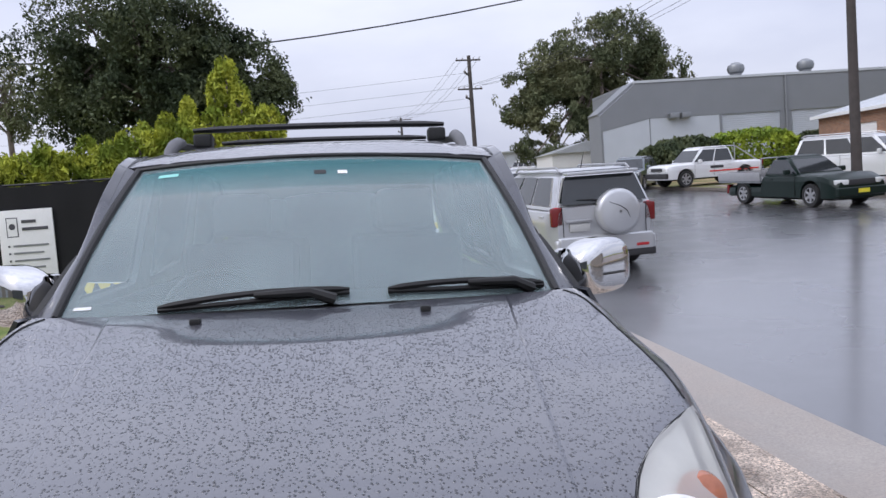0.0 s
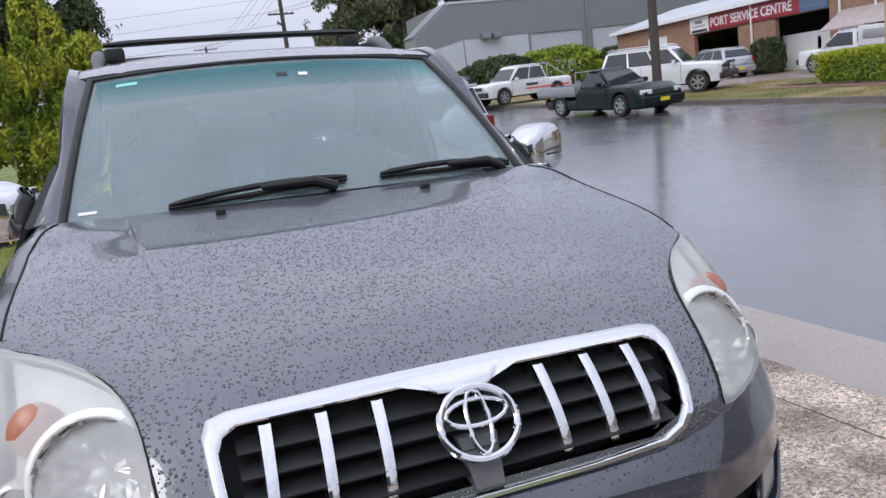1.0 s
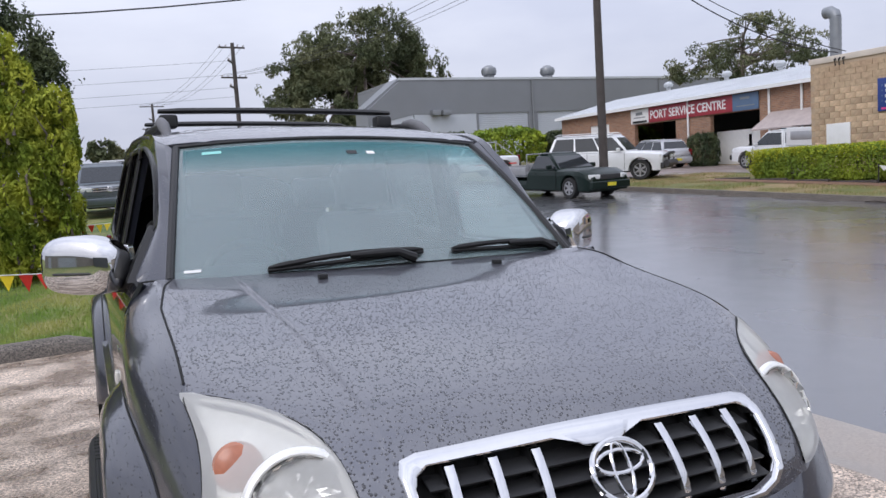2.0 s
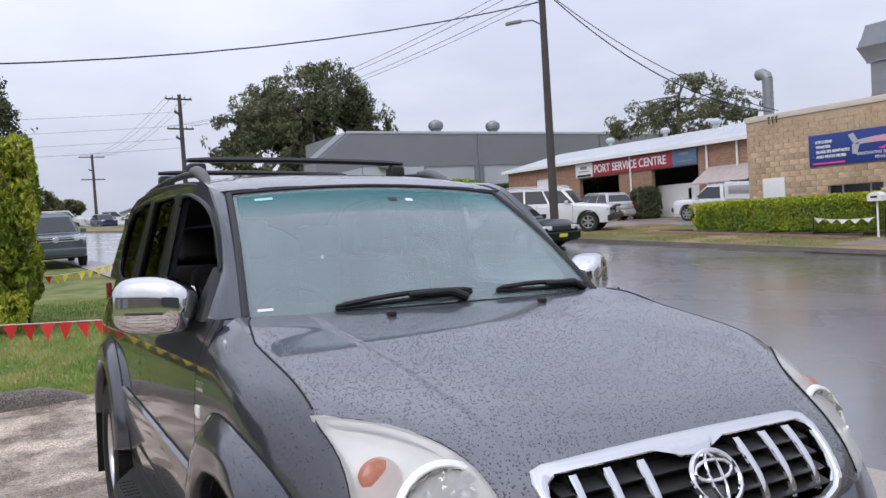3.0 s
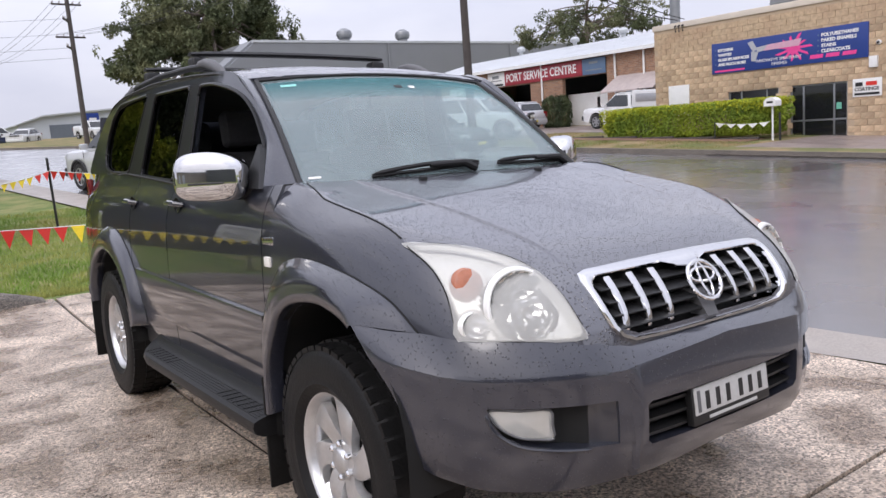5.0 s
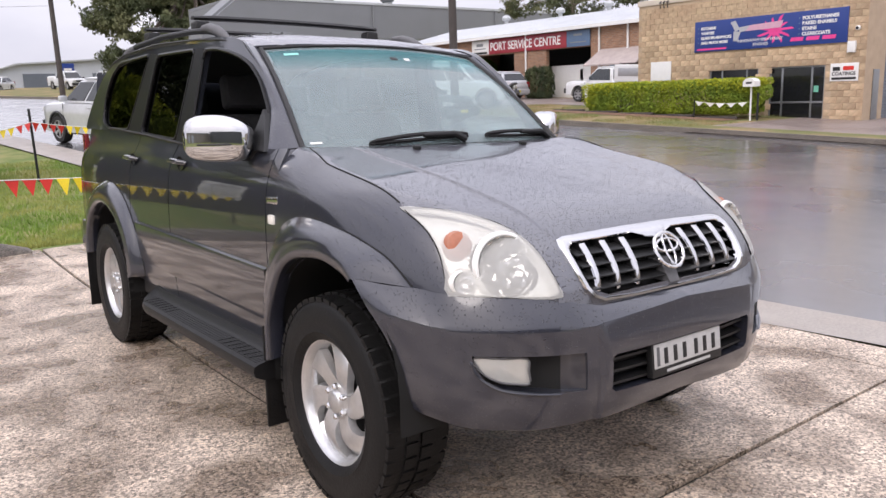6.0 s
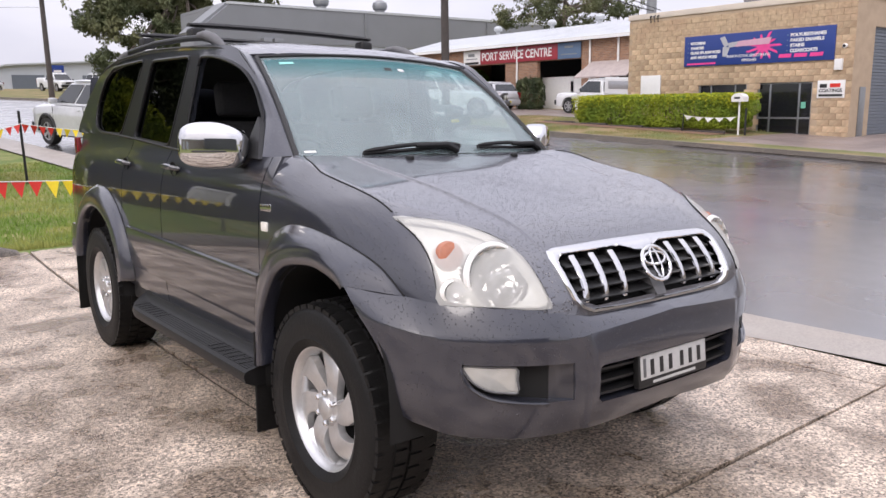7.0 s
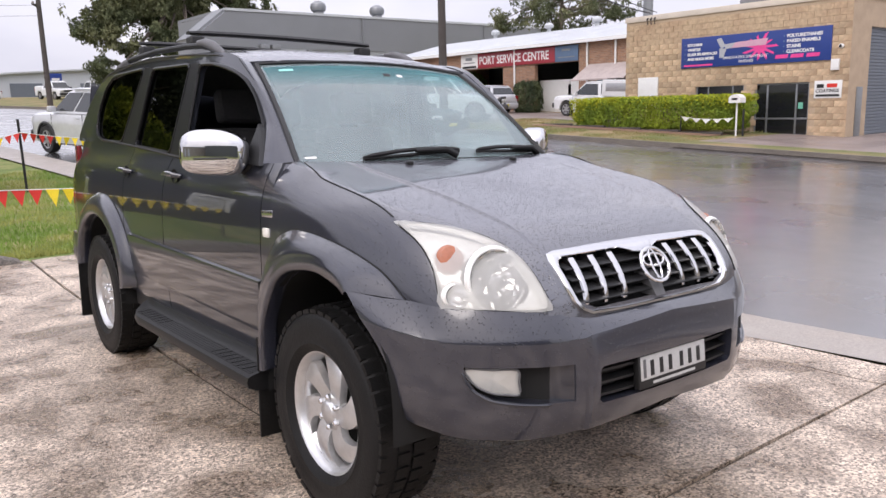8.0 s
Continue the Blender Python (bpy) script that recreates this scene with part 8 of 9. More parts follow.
def vehicle(label, paint, m, L=4.6, W=1.8, H=1.7, wb=2.65, front=0.9, r=0.36, bonnet=1.02, belt=1.05, clear_z=0.30, cabin=(1.05, 1.75, 4.25, 4.45), deck=None,
            doors=2, bumper=None, plate=None, light_h=0.85, tint=None, group="", category="car", detail=True, nose=0.0):
    """A car standing on its wheels, nose to -y of its pose. cabin: where, from the nose, the windscreen starts and ends and the
    rear glass starts and ends; deck: the height of the body behind the cabin."""
    ob = thing("car" if category == "car" else category.replace(" ", "_"), label, category, group, m=m)
    y0 = -L / 2
    hw = W / 2
    wheels = [y0 + front, y0 + front + wb]
    deck = belt if deck is None else deck

    def top(y):
        t = y - y0
        return lin(t, [(0.0, bonnet - 0.14 - nose), (0.12, bonnet - 0.05 - nose), (0.5, bonnet - 0.01), (cabin[0], belt), (cabin[3], belt), (cabin[3] + 0.05, deck), (L - 0.1, deck - 0.02), (L, deck - 0.10)])

    def low(y):
        z = clear_z
        for c in wheels:
            q = 1 - ((y - c) / (r + 0.075)) ** 2
            if q > 0:
                z = max(z, r + (r + 0.07) * math.sqrt(q))
        return z

    def ring(y, squeeze=1.0):
        zt, zb = top(y), low(y)
        e = min(1.0, (y - y0) / 0.35, (y0 + L - y) / 0.22)
        w = hw * squeeze * (0.86 + 0.14 * math.sqrt(max(0.0, e)))
        zm = max(zb + 0.02, min(zt - 0.2, 0.75))
        return [(0.0, zt + 0.015), (w * 0.55, zt + 0.01), (w * 0.88, zt - 0.015), (w * 0.965, zt - 0.07), (w, max(zb + 0.03, zt - 0.22)), (w, zm), (w * 0.985, zb + 0.01), (w * 0.93, zb), (w * 0.5, zb), (0.0, zb)]

    bm = bmesh.new()
    n = 64
    rows = []
    ys = sorted({y0 + L * k / n for k in range(n + 1)} | {c + s * (r + 0.075) * f for c in wheels for s in (-1, 1) for f in (1.0, 0.97, 0.9, 0.8)})
    for y in ys:
        half = ring(y)
        rows.append([bm.verts.new((x, y, z)) for x, z in half] + [bm.verts.new((-x, y, z)) for x, z in half[-2:0:-1]])
    k = len(rows[0])
    for a, b in zip(rows, rows[1:]):
        for i in range(k):
            bm.faces.new((a[i], a[(i + 1) % k], b[(i + 1) % k], b[i]))
    bm.faces.new(rows[0])
    bm.faces.new(rows[-1][::-1])
    part("body", bm, paint, ob, smooth=40)
    # cabin: pillars and roof as a frame, panes set in it
    c0, c1, c2, c3 = (y0 + q for q in cabin)
    wb_, wt = hw * 0.93, hw * 0.74
    zr = H

    bm = bmesh.new()
    lower = [(-wb_, c0), (wb_, c0), (wb_, c3), (-wb_, c3)]
    upper = [(-wt, c1), (wt, c1), (wt, c2), (-wt, c2)]
    lo = [bm.verts.new((x, y, belt - 0.03)) for x, y in lower]
    hi = [bm.verts.new((x, y, zr - 0.05)) for x, y in upper]
    cap = [bm.verts.new((x * 0.86, y + (0.12 if i < 2 else -0.1), zr)) for i, (x, y) in enumerate(upper)]
    for i in range(4):
        bm.faces.new((lo[i], lo[(i + 1) % 4], hi[(i + 1) % 4], hi[i]))
        bm.faces.new((hi[i], hi[(i + 1) % 4], cap[(i + 1) % 4], cap[i]))
    bm.faces.new(cap)
    bmesh.ops.bevel(bm, geom=[e for e in bm.edges], offset=0.075, segments=4, affect="EDGES")
    part("cabin", bm, paint, ob, smooth=50)

    def pane(name, quad, out, label_=""):
        bm = bmesh.new()
        q = [Vector(p) for p in quad]
        nn = (q[1] - q[0]).cross(q[3] - q[0]).normalized()
        if nn.dot(out) < 0:
            nn = -nn
        mid = sum(q, Vector()) / 4
        f0 = [bm.verts.new(p.lerp(mid, 0.03) + nn * 0.012) for p in q]
        f1 = [bm.verts.new(p + nn * 0.001) for p in q]
        bm.faces.new(f0)
        for i in range(4):
            bm.faces.new((f1[i], f1[(i + 1) % 4], f0[(i + 1) % 4], f0[i]))
        part(name, bm, GLASS_FAR, ob, label_, smooth=0)

    def on_side(s, y, h):
        """A point on the cabin's side at the height share h."""
        return Vector((s * (wb_ + (wt - wb_) * h), y, belt - 0.03 + (zr - 0.05 - belt + 0.03) * h))

    def edge_y(h, a, b):
        return a + (b - a) * h

    h0, h1 = 0.10, 0.86
    zq = lambda h: belt - 0.03 + (zr - 0.02 - belt) * h
    pane("windscreen", [(-wb_ * 0.92 + (wb_ - wt) * 0.92 * h0, edge_y(h0, c0, c1), zq(h0)), (wb_ * 0.92 - (wb_ - wt) * 0.92 * h0, edge_y(h0, c0, c1), zq(h0)), (wt * 0.92, edge_y(h1, c0, c1), zq(h1)), (-wt * 0.92, edge_y(h1, c0, c1), zq(h1))], Vector((0, -1, 0.5)))
    pane("rear_window", [(-wb_ * 0.88, edge_y(0.2, c3, c2), zq(0.2)), (wb_ * 0.88, edge_y(0.2, c3, c2), zq(0.2)), (wt * 0.88, edge_y(h1, c3, c2), zq(h1)), (-wt * 0.88, edge_y(h1, c3, c2), zq(h1))], Vector((0, 1, 0.3)))
    for s in (-1, 1):
        ya, yb = c0 + 0.10, c3 - 0.12
        ta, tb = c1 + 0.05, c2 - 0.07
        for i in range(doors):
            f0, f1 = i / doors + 0.012, (i + 1) / doors - 0.012
            pane("side_window", [on_side(s, ya + (yb - ya) * f0, 0.09), on_side(s, ya + (yb - ya) * f1, 0.09), on_side(s, ta + (tb - ta) * f1, 0.88), on_side(s, ta + (tb - ta) * f0, 0.88)], Vector((s, 0, 0.3)))
        # mirrors
        bm = bmesh.new()
        box(bm, -0.10, 0.10, -0.06, 0.06, -0.07, 0.08, 0.035, Matrix.Translation((s * (hw + 0.08), c0 + 0.35, belt + 0.07)))
        part("mirror", bm, paint if detail else DARK_BUMPER, ob)
        # lamps
        bm = bmesh.new()
        box(bm, -0.19, 0.19, -0.10, 0.10, -0.07, 0.07, 0.04, Matrix.Translation((s * (hw - 0.27), y0 + 0.10, light_h)) @ pose(0, 0, 0, 0, 0, s * 18))
        part("headlight", bm, LAMP_FAR, ob)
        bm = bmesh.new()
        box(bm, -0.10, 0.10, -0.06, 0.05, -0.15, 0.15, 0.03, Matrix.Translation((s * (hw - 0.13), y0 + L - 0.05, deck - 0.14 if deck < belt + 0.01 else belt - 0.1)))
        part("tail_lamp", bm, RED_LENS, ob)
        for i in range(doors if doors < 3 else 2):
            bm = bmesh.new()
            yh = c0 + 0.10 + (c3 - c0 - 0.3) * (i + 0.85) / max(doors if doors < 3 else 2, 1)
            box(bm, -0.012, 0.014, -0.09, 0.09, -0.016, 0.016, 0.008, Matrix.Translation((s * hw, yh, belt - 0.14)))
            part("handle", bm, paint, ob)
            bm = bmesh.new()
            yg = c0 + 0.12 + (c3 - c0 - 0.3) * i / max(doors if doors < 3 else 2, 1)
            box(bm, -0.01, 0.003, -0.004, 0.004, clear_z + 0.06, belt - 0.05, 0, Matrix.Translation((s * hw, yg, 0)))
            part("door_gap", bm, SHADE_BLACK, ob)
    bm = bmesh.new()
    box(bm, -hw * 0.5, hw * 0.5, y0 - 0.012, y0 + 0.08, light_h - 0.09, light_h + 0.07, 0.02)
    part("grille", bm, DARK_BUMPER, ob)
    for yy, nm in ((y0, "front_bumper"), (y0 + L, "rear_bumper")):
        bm = bmesh.new()
        box(bm, -hw * 0.93, hw * 0.93, yy - 0.07, yy + 0.07, clear_z + 0.06, clear_z + 0.30, 0.05, seg=3)
        part(nm, bm, bumper or paint, ob)
        if plate:
            bm = bmesh.new()
            o = -0.085 if yy == y0 else 0.072
            box(bm, -0.18, 0.18, yy + o, yy + o + 0.012, clear_z + 0.14, clear_z + 0.25)
            part("number_plate", bm, plate, ob)
    for c in wheels:
        for s in (-1, 1):
            wh = new("wheel")
            wh.parent = ob
            wh.matrix_local = pose(s * (hw - 0.10), c, r, 0, 0, 0 if s > 0 else 180)
            place = lambda p, q, d: Vector((d, p, q))
            bm = bmesh.new()
            spin(bm, [(r * 0.62, -0.10), (r * 0.95, -0.11), (r, -0.07), (r, 0.07), (r * 0.95, 0.11), (r * 0.66, 0.105), (r * 0.62, 0.09)], 28, place, wrap=False)
            part("tyre", bm, TYRE_FAR, wh)
            bm = bmesh.new()
            spin(bm, [(r * 0.64, 0.10), (r * 0.58, 0.085), (r * 0.54, 0.03), (r * 0.2, 0.02), (0.01, 0.02)], 28, place, wrap=False)
            part("rim", bm, DARK_BUMPER, wh)
            bm = bmesh.new()
            for i in range(6):
                t = i * math.tau / 6
                mm = Matrix.Rotation(t, 4, "X")
                box(bm, 0.06, 0.088, -0.035, 0.035, 0.0, r * 0.62, 0.006, mm)
            spin(bm, [(r * 0.66, 0.085), (r * 0.67, 0.105), (r * 0.60, 0.10), (r * 0.58, 0.07)], 28, place, wrap=False)
            part("spokes", bm, ALLOY_FAR, wh)
    bm = bmesh.new()
    box(bm, -hw * 0.72, hw * 0.72, y0 + 0.3, y0 + L - 0.3, clear_z - 0.06, clear_z + 0.25)
    part("chassis", bm, SHADE_BLACK, ob, smooth=0)
    return ob


def roof_rails(ob, L, W, H, a, b):
    for s in (-1, 1):
        bm = bmesh.new()
        tube(bm, [(s * W * 0.33, a - L / 2, H - 0.02), (s * W * 0.33, a - L / 2 + 0.15, H + 0.05), (s * W * 0.33, b - L / 2 - 0.15, H + 0.05), (s * W * 0.33, b - L / 2, H - 0.02)], 0.018, 8)
        part("roof_rail", bm, ALLOY_FAR, ob)


# the white off-roader ahead at the kerb, its covered spare wheel to the viewer
rv = vehicle("silver compact off-roader with a covered spare wheel, parked at the kerb", SILVER_CAR, on_ground(4.02, 12.15, 184.5), 4.3, 1.82, 1.68, 2.5, 0.85, 0.36, 1.05, 1.08, 0.28, (1.15, 1.75, 4.05, 4.28), doors=3)
roof_rails(rv, 4.3, 1.82, 1.66, 1.7, 4.0)
spare = new("spare_wheel")
spare.parent = rv
tagged(spare, "silver spare-wheel cover on the tail door")
bm = bmesh.new()
spin(bm, [(0.335, 0.0), (0.36, 0.06), (0.365, 0.16), (0.345, 0.215), (0.29, 0.235), (0.02, 0.25)], 40, lambda p, q, d: Vector((-0.18 + p, 2.13 + d, 0.98 + q)), wrap=False)
part("cover", bm, SILVER_CAR, spare, smooth=60)
bm = bmesh.new()
tube(bm, [Vector((-0.18 + p, 2.13 + 0.245 - 0.02 * abs(p), 0.98 + q)) for p, q in ((-0.16, -0.10), (-0.10, 0.02), (0.0, 0.09), (0.18, 0.16))], [0.003, 0.009, 0.009, 0.004], 6)
part("emblem", bm, DARK_BUMPER, spare)
for s in (-1, 1):
    bm = bmesh.new()
    box(bm, -0.07, 0.07, -0.07, 0.05, -0.12, 0.13, 0.03, Matrix.Translation((s * 0.765, 2.08, 0.97)))
    part("tail_lamp", bm, BRAKE_LENS, rv)
bm = bmesh.new()
box(bm, -0.80, 0.80, 2.10, 2.24, 0.34, 0.62, 0.05, seg=3)
part("rear_step", bm, SILVER_CAR, rv)
bm = bmesh.new()
box(bm, 0.26, 0.60, 2.150, 2.19, 0.70, 0.82, 0.01)
part("number_plate", bm, WHITE_PLATE, rv)
bm = bmesh.new()
box(bm, 0.22, 0.66, 2.14, 2.20, 0.84, 0.885, 0.015)
part("tail_garnish", bm, ALLOY_FAR, rv, "bright garnish above the plate")
bm = bmesh.new()
box(bm, -0.84, 0.84, 2.06, 2.23, 0.24, 0.37, 0.04, seg=3)
part("lower_bumper", bm, DARK_BUMPER, rv, "dark lower bumper")
bm = bmesh.new()
box(bm, -0.60, 0.60, 1.99, 2.17, 1.585, 1.635, 0.02, seg=3)
part("roof_spoiler", bm, SILVER_CAR, rv)
bm = bmesh.new()
prism(bm, [(-0.72, 1.13), (0.72, 1.13), (0.585, 1.565), (-0.585, 1.565)], lambda p, q, d: Vector((p, 2.155 - (q - 1.13) * 0.33 + d, q)), 0.0, 0.02)
part("tail_glass", bm, GLASS_FAR, rv, "dark tinted tail window", smooth=0)
bm = bmesh.new()
tube(bm, [(-0.02, 2.185, 1.15), (0.20, 2.18, 1.19), (0.46, 2.17, 1.20)], [0.016, 0.012, 0.006], 6)
part("rear_wiper", bm, WIPER_BLACK, rv)
for x in (-0.70, 0.70):
    bm = bmesh.new()
    tube(bm, [(x, 2.168, 0.60), (x, 2.168, 0.86), (x * 1.02, 2.16, 1.10)], 0.006, 5)
    part("tailgate_gap", bm, SHADE_BLACK, rv)
for s in (-1, 1):
    bm = bmesh.new()
    box(bm, -0.05, 0.05, -0.05, 0.04, -0.05, 0.05, 0.02, Matrix.Translation((s * 0.775, 2.10, 0.885)))
    part("reverse_lamp", bm, LAMP_FAR, rv)
    bm = bmesh.new()
    box(bm, -0.11, 0.11, 2.20, 2.245, 0.40, 0.45, 0.012, Matrix.Translation((s * 0.60, 0, 0)))
    part("reflector", bm, BRAKE_LENS, rv)
bm = bmesh.new()
tube(bm, [(0.0, 1.25, 1.66), (0.0, 1.42, 1.95)], [0.012, 0.004], 6)
part("aerial", bm, DARK_BUMPER, rv)

# the dark green utility with an open alloy tray
ut = vehicle("dark green utility with open alloy tray at the far kerb", GREEN_CAR, on_ground(13.8, 19.95, 7), 4.85, 1.76, 1.46, 3.0, 0.95, 0.33, 0.93, 0.92, 0.24, (1.45, 2.10, 2.78, 3.02), deck=0.60, doors=1, plate=PLATE_YELLOW, light_h=0.68, category="utility", nose=0.10)
tray = new("tray")
tray.parent = ut
tagged(tray, "dented alloy drop-side tray")
bm = bmesh.new()
box(bm, -0.92, 0.92, 0.62, 2.75, 0.66, 0.74, 0.01)
part("tray_floor", bm, ALU, tray)
for s in (-1, 1):
    bm = bmesh.new()
    box(bm, s * 0.92 - 0.02, s * 0.92 + 0.02, 0.62, 2.75, 0.74, 0.99, 0.008)
    part("side_board", bm, ALLOY_FAR, tray)
bm = bmesh.new()
box(bm, -0.92, 0.92, 2.73, 2.77, 0.74, 0.99, 0.008)
part("tail_board", bm, ALLOY_FAR, tray)
bm = bmesh.new()
for x in (-0.85, -0.3, 0.3, 0.85):
    tube(bm, [(x, 0.64, 0.74), (x, 0.64, 1.42)], 0.02, 6)
tube(bm, [(-0.87, 0.64, 1.42), (0.87, 0.64, 1.42)], 0.022, 6)
tube(bm, [(-0.87, 0.64, 1.1), (0.87, 0.64, 1.1)], 0.018, 6)
part("headboard", bm, ALLOY_FAR, tray)

# white four-wheel drive with bull bar on the verge
pj = vehicle("white four-wheel drive with a black bull bar on the grass", WHITE_CAR, on_ground(19.1, 24.15, 36, verge_z(19.1, 24.15)), 4.85, 1.88, 1.86, 2.78, 0.85, 0.40, 1.12, 1.15, 0.36, (1.35, 1.95, 4.5, 4.75), doors=3, bumper=DARK_BUMPER, light_h=0.92)
roof_rails(pj, 4.85, 1.88, 1.86, 2.0, 4.5)
bb = new("bull_bar")
bb.parent = pj
for pts, r in (([(-0.8, -2.58, 0.62), (0.8, -2.58, 0.62)], 0.13), ([(-0.75, -2.50, 0.9), (-0.45, -2.60, 1.02), (0.45, -2.60, 1.02), (0.75, -2.50, 0.9)], 0.06), ([(-0.45, -2.6, 0.55), (-0.45, -2.6, 1.02)], 0.035), ([(0.45, -2.6, 0.55), (0.45, -2.6, 1.02)], 0.035)):
    bm = bmesh.new()
    tube(bm, pts, r, 8)
    part("bar", bm, DARK_BUMPER, bb)
for s in (-1, 1):
    bm = bmesh.new()
    spin(bm, [(0.09, 0.0), (0.095, -0.05), (0.06, -0.08), (0.01, -0.09)], 16, lambda p, q, d: Vector((s * 0.24 + p, -2.60 + d, 0.90 + q)))
    part("spot_lamp", bm, LAMP_FAR, bb)

# silver wagon and white utility before the workshop
vehicle("silver station wagon parked before the workshop bays", SILVER_CAR, on_ground(26.9, 30.4, 172, verge_z(26.9, 30.4)), 4.5, 1.74, 1.48, 2.6, 0.9, 0.32, 0.95, 0.93, 0.25, (1.2, 1.95, 4.05, 4.4), doors=3, plate=PLATE_YELLOW)
hl = vehicle("white utility with a canopy standing by the workshop", WHITE_CAR, on_ground(27.7, 22.45, 180, verge_z(27.7, 22.45)), 5.1, 1.80, 1.72, 3.05, 0.95, 0.36, 1.03, 1.02, 0.34, (1.25, 1.95, 2.85, 3.05), deck=1.0, doors=1, bumper=DARK_BUMPER, category="utility")
bm = bmesh.new()
box(bm, -0.82, 0.82, 0.55, 2.5, 1.0, 1.78, 0.06, seg=3)
cn = part("canopy", bm, WHITE_CAR, hl, "white fibreglass canopy")
for s in (-1, 1):
    bm = bmesh.new()
    box(bm, s * 0.825 - 0.008, s * 0.825 + 0.008, 0.8, 2.3, 1.25, 1.62, 0.005)
    part("canopy_window", bm, ALLOY_FAR, cn)
bm = bmesh.new()
for y in (0.8, 1.5, 2.2):
    tube(bm, [(-0.7, y, 1.84), (0.7, y, 1.84)], 0.02, 6)
part("canopy_rack", bm, DARK_BUMPER, cn)

# white dual cab across the crossing, and a blue-grey wagon beside it
nv = vehicle("white dual-cab utility with a red side stripe on the crossing", WHITE_CAR, on_ground(17.0, 32.6, -80, verge_z(17, 32.6) + 0.0), 5.2, 1.85, 1.78, 3.2, 0.95, 0.38, 1.08, 1.07, 0.38, (1.3, 1.95, 3.45, 3.65), deck=1.05, doors=2, bumper=DARK_BUMPER, category="utility")
for s in (-1, 1):
    bm = bmesh.new()
    box(bm, s * 0.927 - 0.004, s * 0.927 + 0.004, -0.4, 2.3, 0.62, 0.68)
    part("stripe", bm, FLAG_RED, nv)
    bm = bmesh.new()
    box(bm, s * 0.927 - 0.004, s * 0.927 + 0.004, -0.35, 0.35, 0.78, 0.90)
    part("logo_bar", bm, DARK_BUMPER, nv)
bm = bmesh.new()
for s in (-1, 1):
    tube(bm, [(s * 0.75, 1.1, 1.0), (s * 0.7, 1.15, 1.75)], 0.03, 8)
    tube(bm, [(s * 0.7, 1.15, 1.75), (s * 0.75, 2.3, 1.05)], 0.025, 8)
tube(bm, [(-0.7, 1.15, 1.75), (0.7, 1.15, 1.75)], 0.03, 8)
part("sports_bar", bm, ALLOY_FAR, nv)
vehicle("blue-grey wagon parked nose-out beyond the bend", GREY_CAR, on_ground(14.6, 35.5, -35), 4.7, 1.82, 1.66, 2.7, 0.9, 0.36, 1.04, 1.05, 0.28, (1.2, 1.9, 4.2, 4.5), doors=3)

# vehicles down the near side
am = vehicle("blue-grey dual-cab utility parked nose towards the driveway", GREY_CAR, on_ground(-0.15, 28.7, 3, drive_z(-0.15, 28.7)), 5.25, 1.95, 1.83, 3.1, 0.9, 0.39, 1.10, 1.12, 0.36, (1.35, 2.05, 3.5, 3.75), deck=1.1, doors=2, category="utility", light_h=0.95)
for z in (0.90, 0.98):
    bm = bmesh.new()
    box(bm, -0.55, 0.55, -2.66, -2.63, z - 0.012, z + 0.012)
    part("grille_bar", bm, CHROME, am)
bm = bmesh.new()
spin(bm, [(0.10, 0.0), (0.10, -0.02), (0.085, -0.03), (0.085, 0.0)], 20, lambda p, q, d: Vector((p, -2.645 + d, 0.94 + q)))
part("emblem", bm, CHROME, am)
sv = vehicle("silver-white wagon parked along the near kerb", mat("pearl_car_paint", (0.58, 0.59, 0.61), 0.3, metal=0.25, coat=0.8), on_ground(3.6, 18.9, 194.5), 4.6, 1.85, 1.69, 2.69, 0.93, 0.36, 1.06, 1.08, 0.28, (1.15, 1.85, 4.15, 4.5), doors=3, bumper=DARK_BUMPER)
for s in (-1, 1):
    for c in (-2.3 + 0.93, -2.3 + 0.93 + 2.69):
        bm = bmesh.new()
        tube(bm, [Vector((s * 0.93, c + 0.44 * math.cos(t), 0.36 + 0.44 * math.sin(t))) for t in [math.pi * k / 16 for k in range(17)]], 0.035, 6)
        part("arch_trim", bm, DARK_BUMPER, sv)

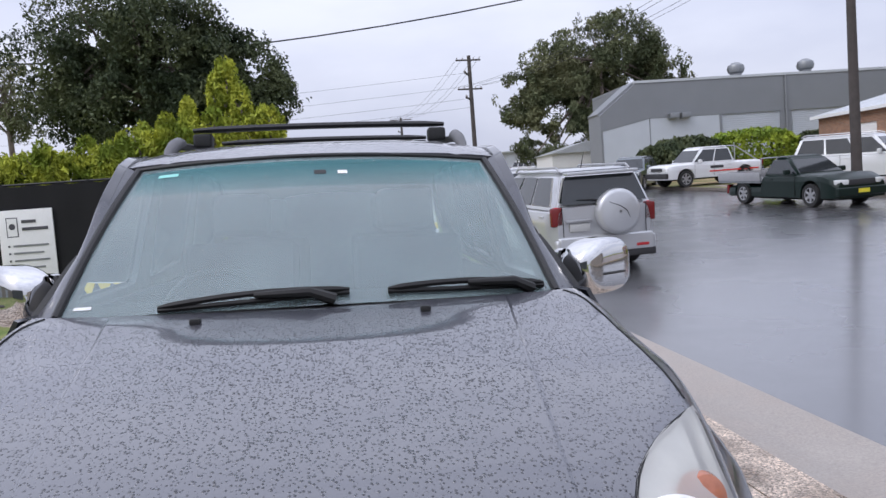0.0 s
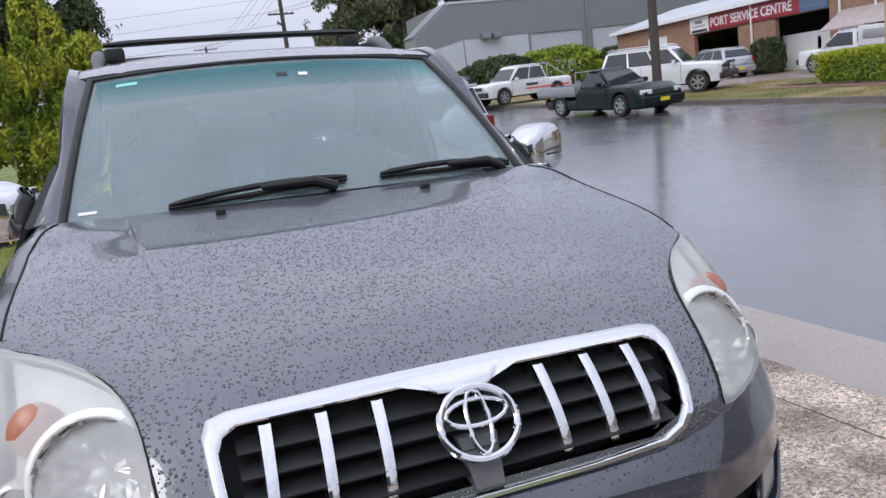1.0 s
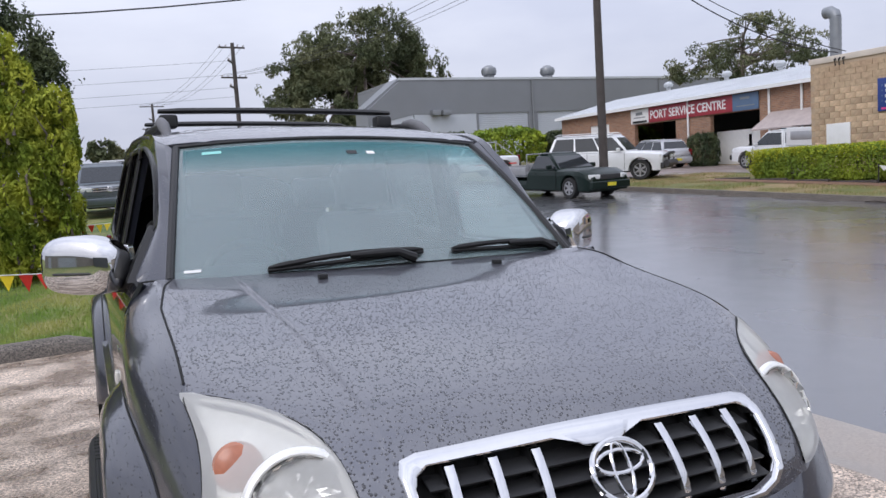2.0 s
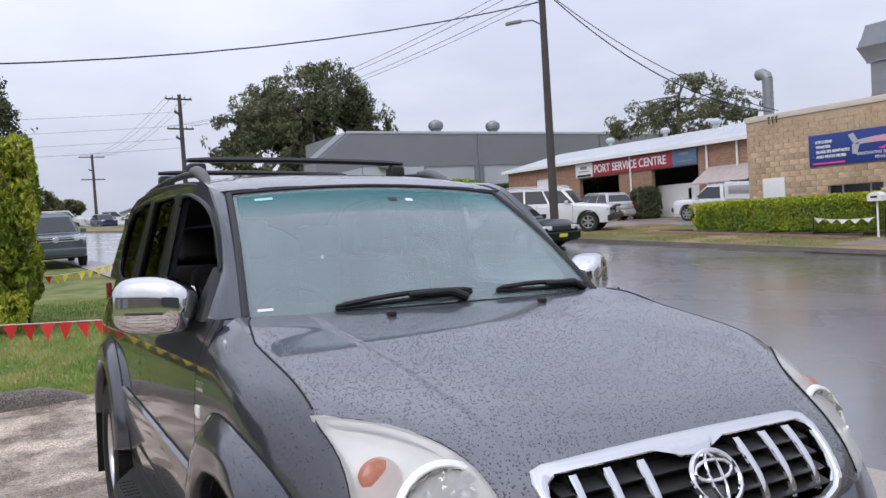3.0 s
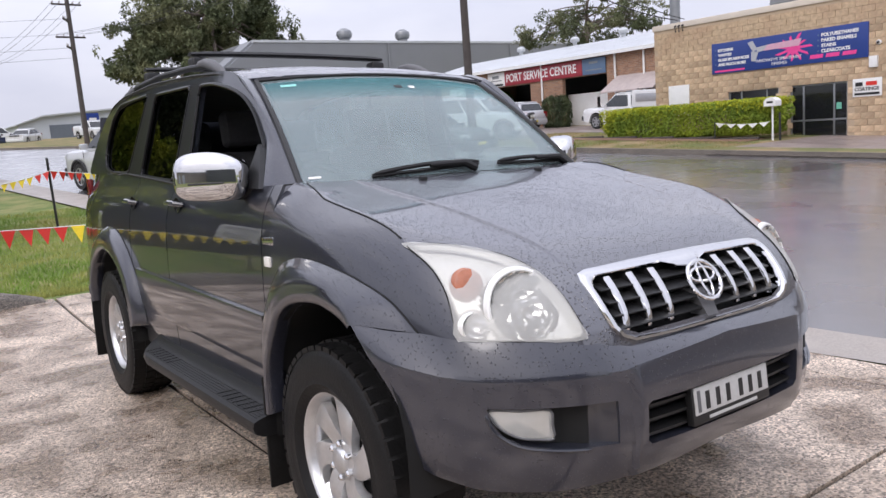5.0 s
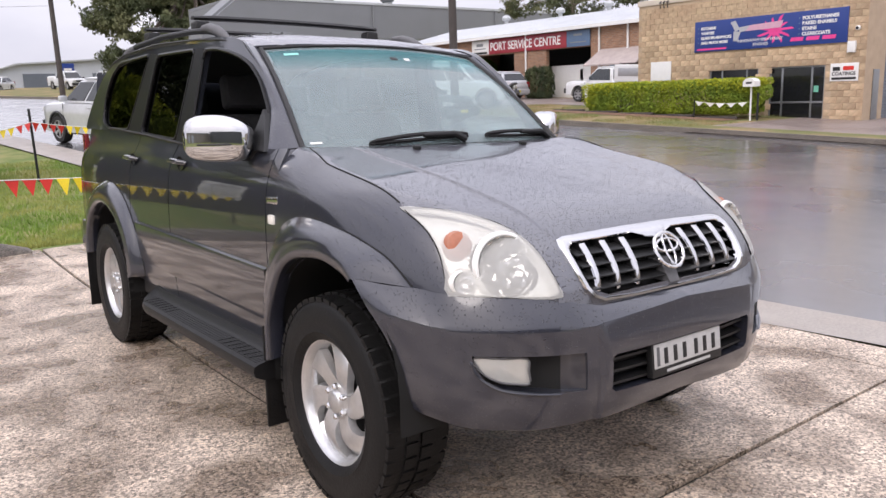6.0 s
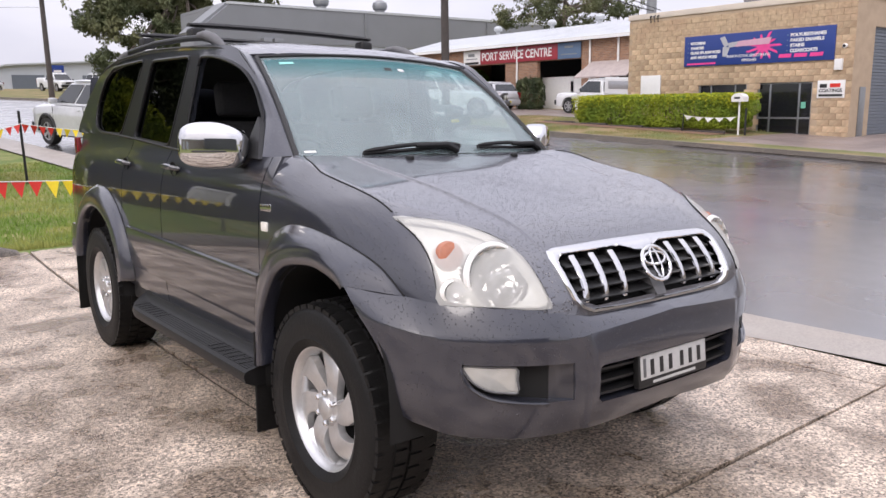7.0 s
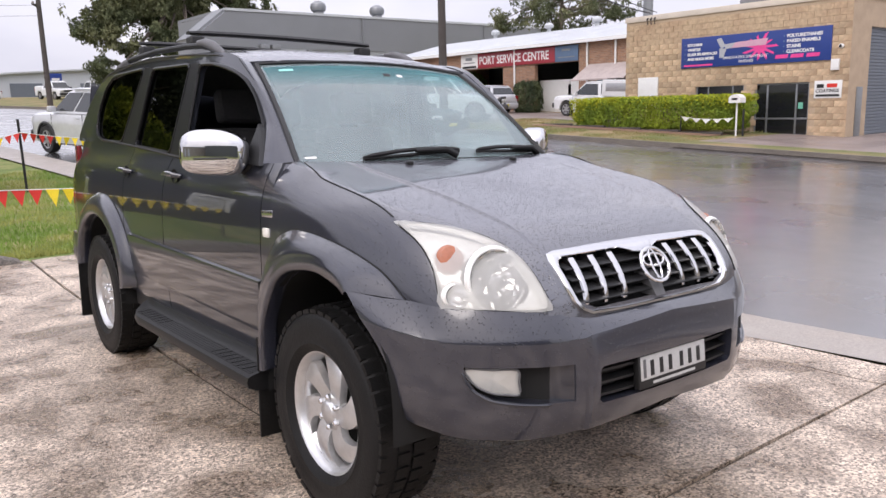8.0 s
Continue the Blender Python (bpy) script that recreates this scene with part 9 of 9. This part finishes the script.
# far down the street
vehicle("white utility far down the street", WHITE_CAR, on_ground(15.6, 79, 12, 2.95), 5.2, 1.85, 1.78, 3.1, 0.95, 0.38, 1.08, 1.07, 0.38, (1.3, 1.95, 3.2, 3.4), deck=1.3, doors=1, bumper=DARK_BUMPER, category="utility", group="distant cars", detail=False)
vehicle("white wagon far down the street", WHITE_CAR, on_ground(19.8, 78, 25, 2.95), 4.7, 1.85, 1.7, 2.7, 0.9, 0.36, 1.05, 1.05, 0.3, (1.2, 1.9, 4.2, 4.5), doors=3, group="distant cars", detail=False)
vehicle("white sedan at the end of the street", WHITE_CAR, on_ground(10.1, 83, -30, 2.95), 4.5, 1.75, 1.45, 2.6, 0.9, 0.32, 0.95, 0.93, 0.25, (1.3, 2.0, 3.6, 4.1), doors=2, group="distant cars", detail=False)
vehicle("dark blue hatchback at the end of the street", NAVY_CAR, on_ground(7.2, 83.5, 10, 2.95), 4.0, 1.7, 1.48, 2.5, 0.8, 0.31, 0.95, 0.95, 0.25, (1.1, 1.7, 3.5, 3.9), doors=2, group="distant cars", detail=False)
vehicle("white van at the end of the street", WHITE_CAR, on_ground(3.5, 90, 80, 3.2), 5.0, 1.9, 2.0, 3.0, 0.9, 0.34, 1.2, 1.2, 0.3, (0.8, 1.5, 4.7, 4.9), doors=2, group="distant cars", detail=False)
vehicle("white utility at the end of the street", WHITE_CAR, on_ground(8.5, 90, 85, 3.2), 5.2, 1.85, 1.78, 3.1, 0.95, 0.38, 1.08, 1.07, 0.38, (1.3, 1.95, 3.45, 3.65), deck=1.05, doors=2, category="utility", group="distant cars", detail=False)

# ---- blocks of the spray workshop's front, laid last ----
FULL, HALF = block_mesh(BLOCK_W), block_mesh(BLOCK_W / 2)
laid = 0
rest = bmesh.new()
for course in range(22):
    z = SZ0 + 0.14 + course * BLOCK_H
    y = SY0 - (BLOCK_W / 2 if course % 2 else 0)
    while y < SY1 - 0.01:
        a, b = max(y, SY0), min(y + BLOCK_W, SY1)
        y += BLOCK_W
        mid = (a + b) / 2
        if b - a < 0.15 or any(h[0] - 0.02 < mid < h[1] + 0.02 and h[2] - 0.05 < z < h[3] + 0.05 for h in holes):
            continue
        if laid < 300 and b - a > 0.35:
            ob = new("block", FULL)
            ob.parent = shop
            ob.matrix_local = pose(SX + 0.008 + rng.uniform(-0.004, 0.004), mid, z)
            laid += 1
        else:
            box(rest, SX - 0.004, SX + 0.02, a + 0.006, b - 0.006, z - BLOCK_H / 2 + 0.006, z + BLOCK_H / 2 - 0.006)
tagged(part("block_rest", rest, BLOCK, shop, smooth=0), kind="stuff")
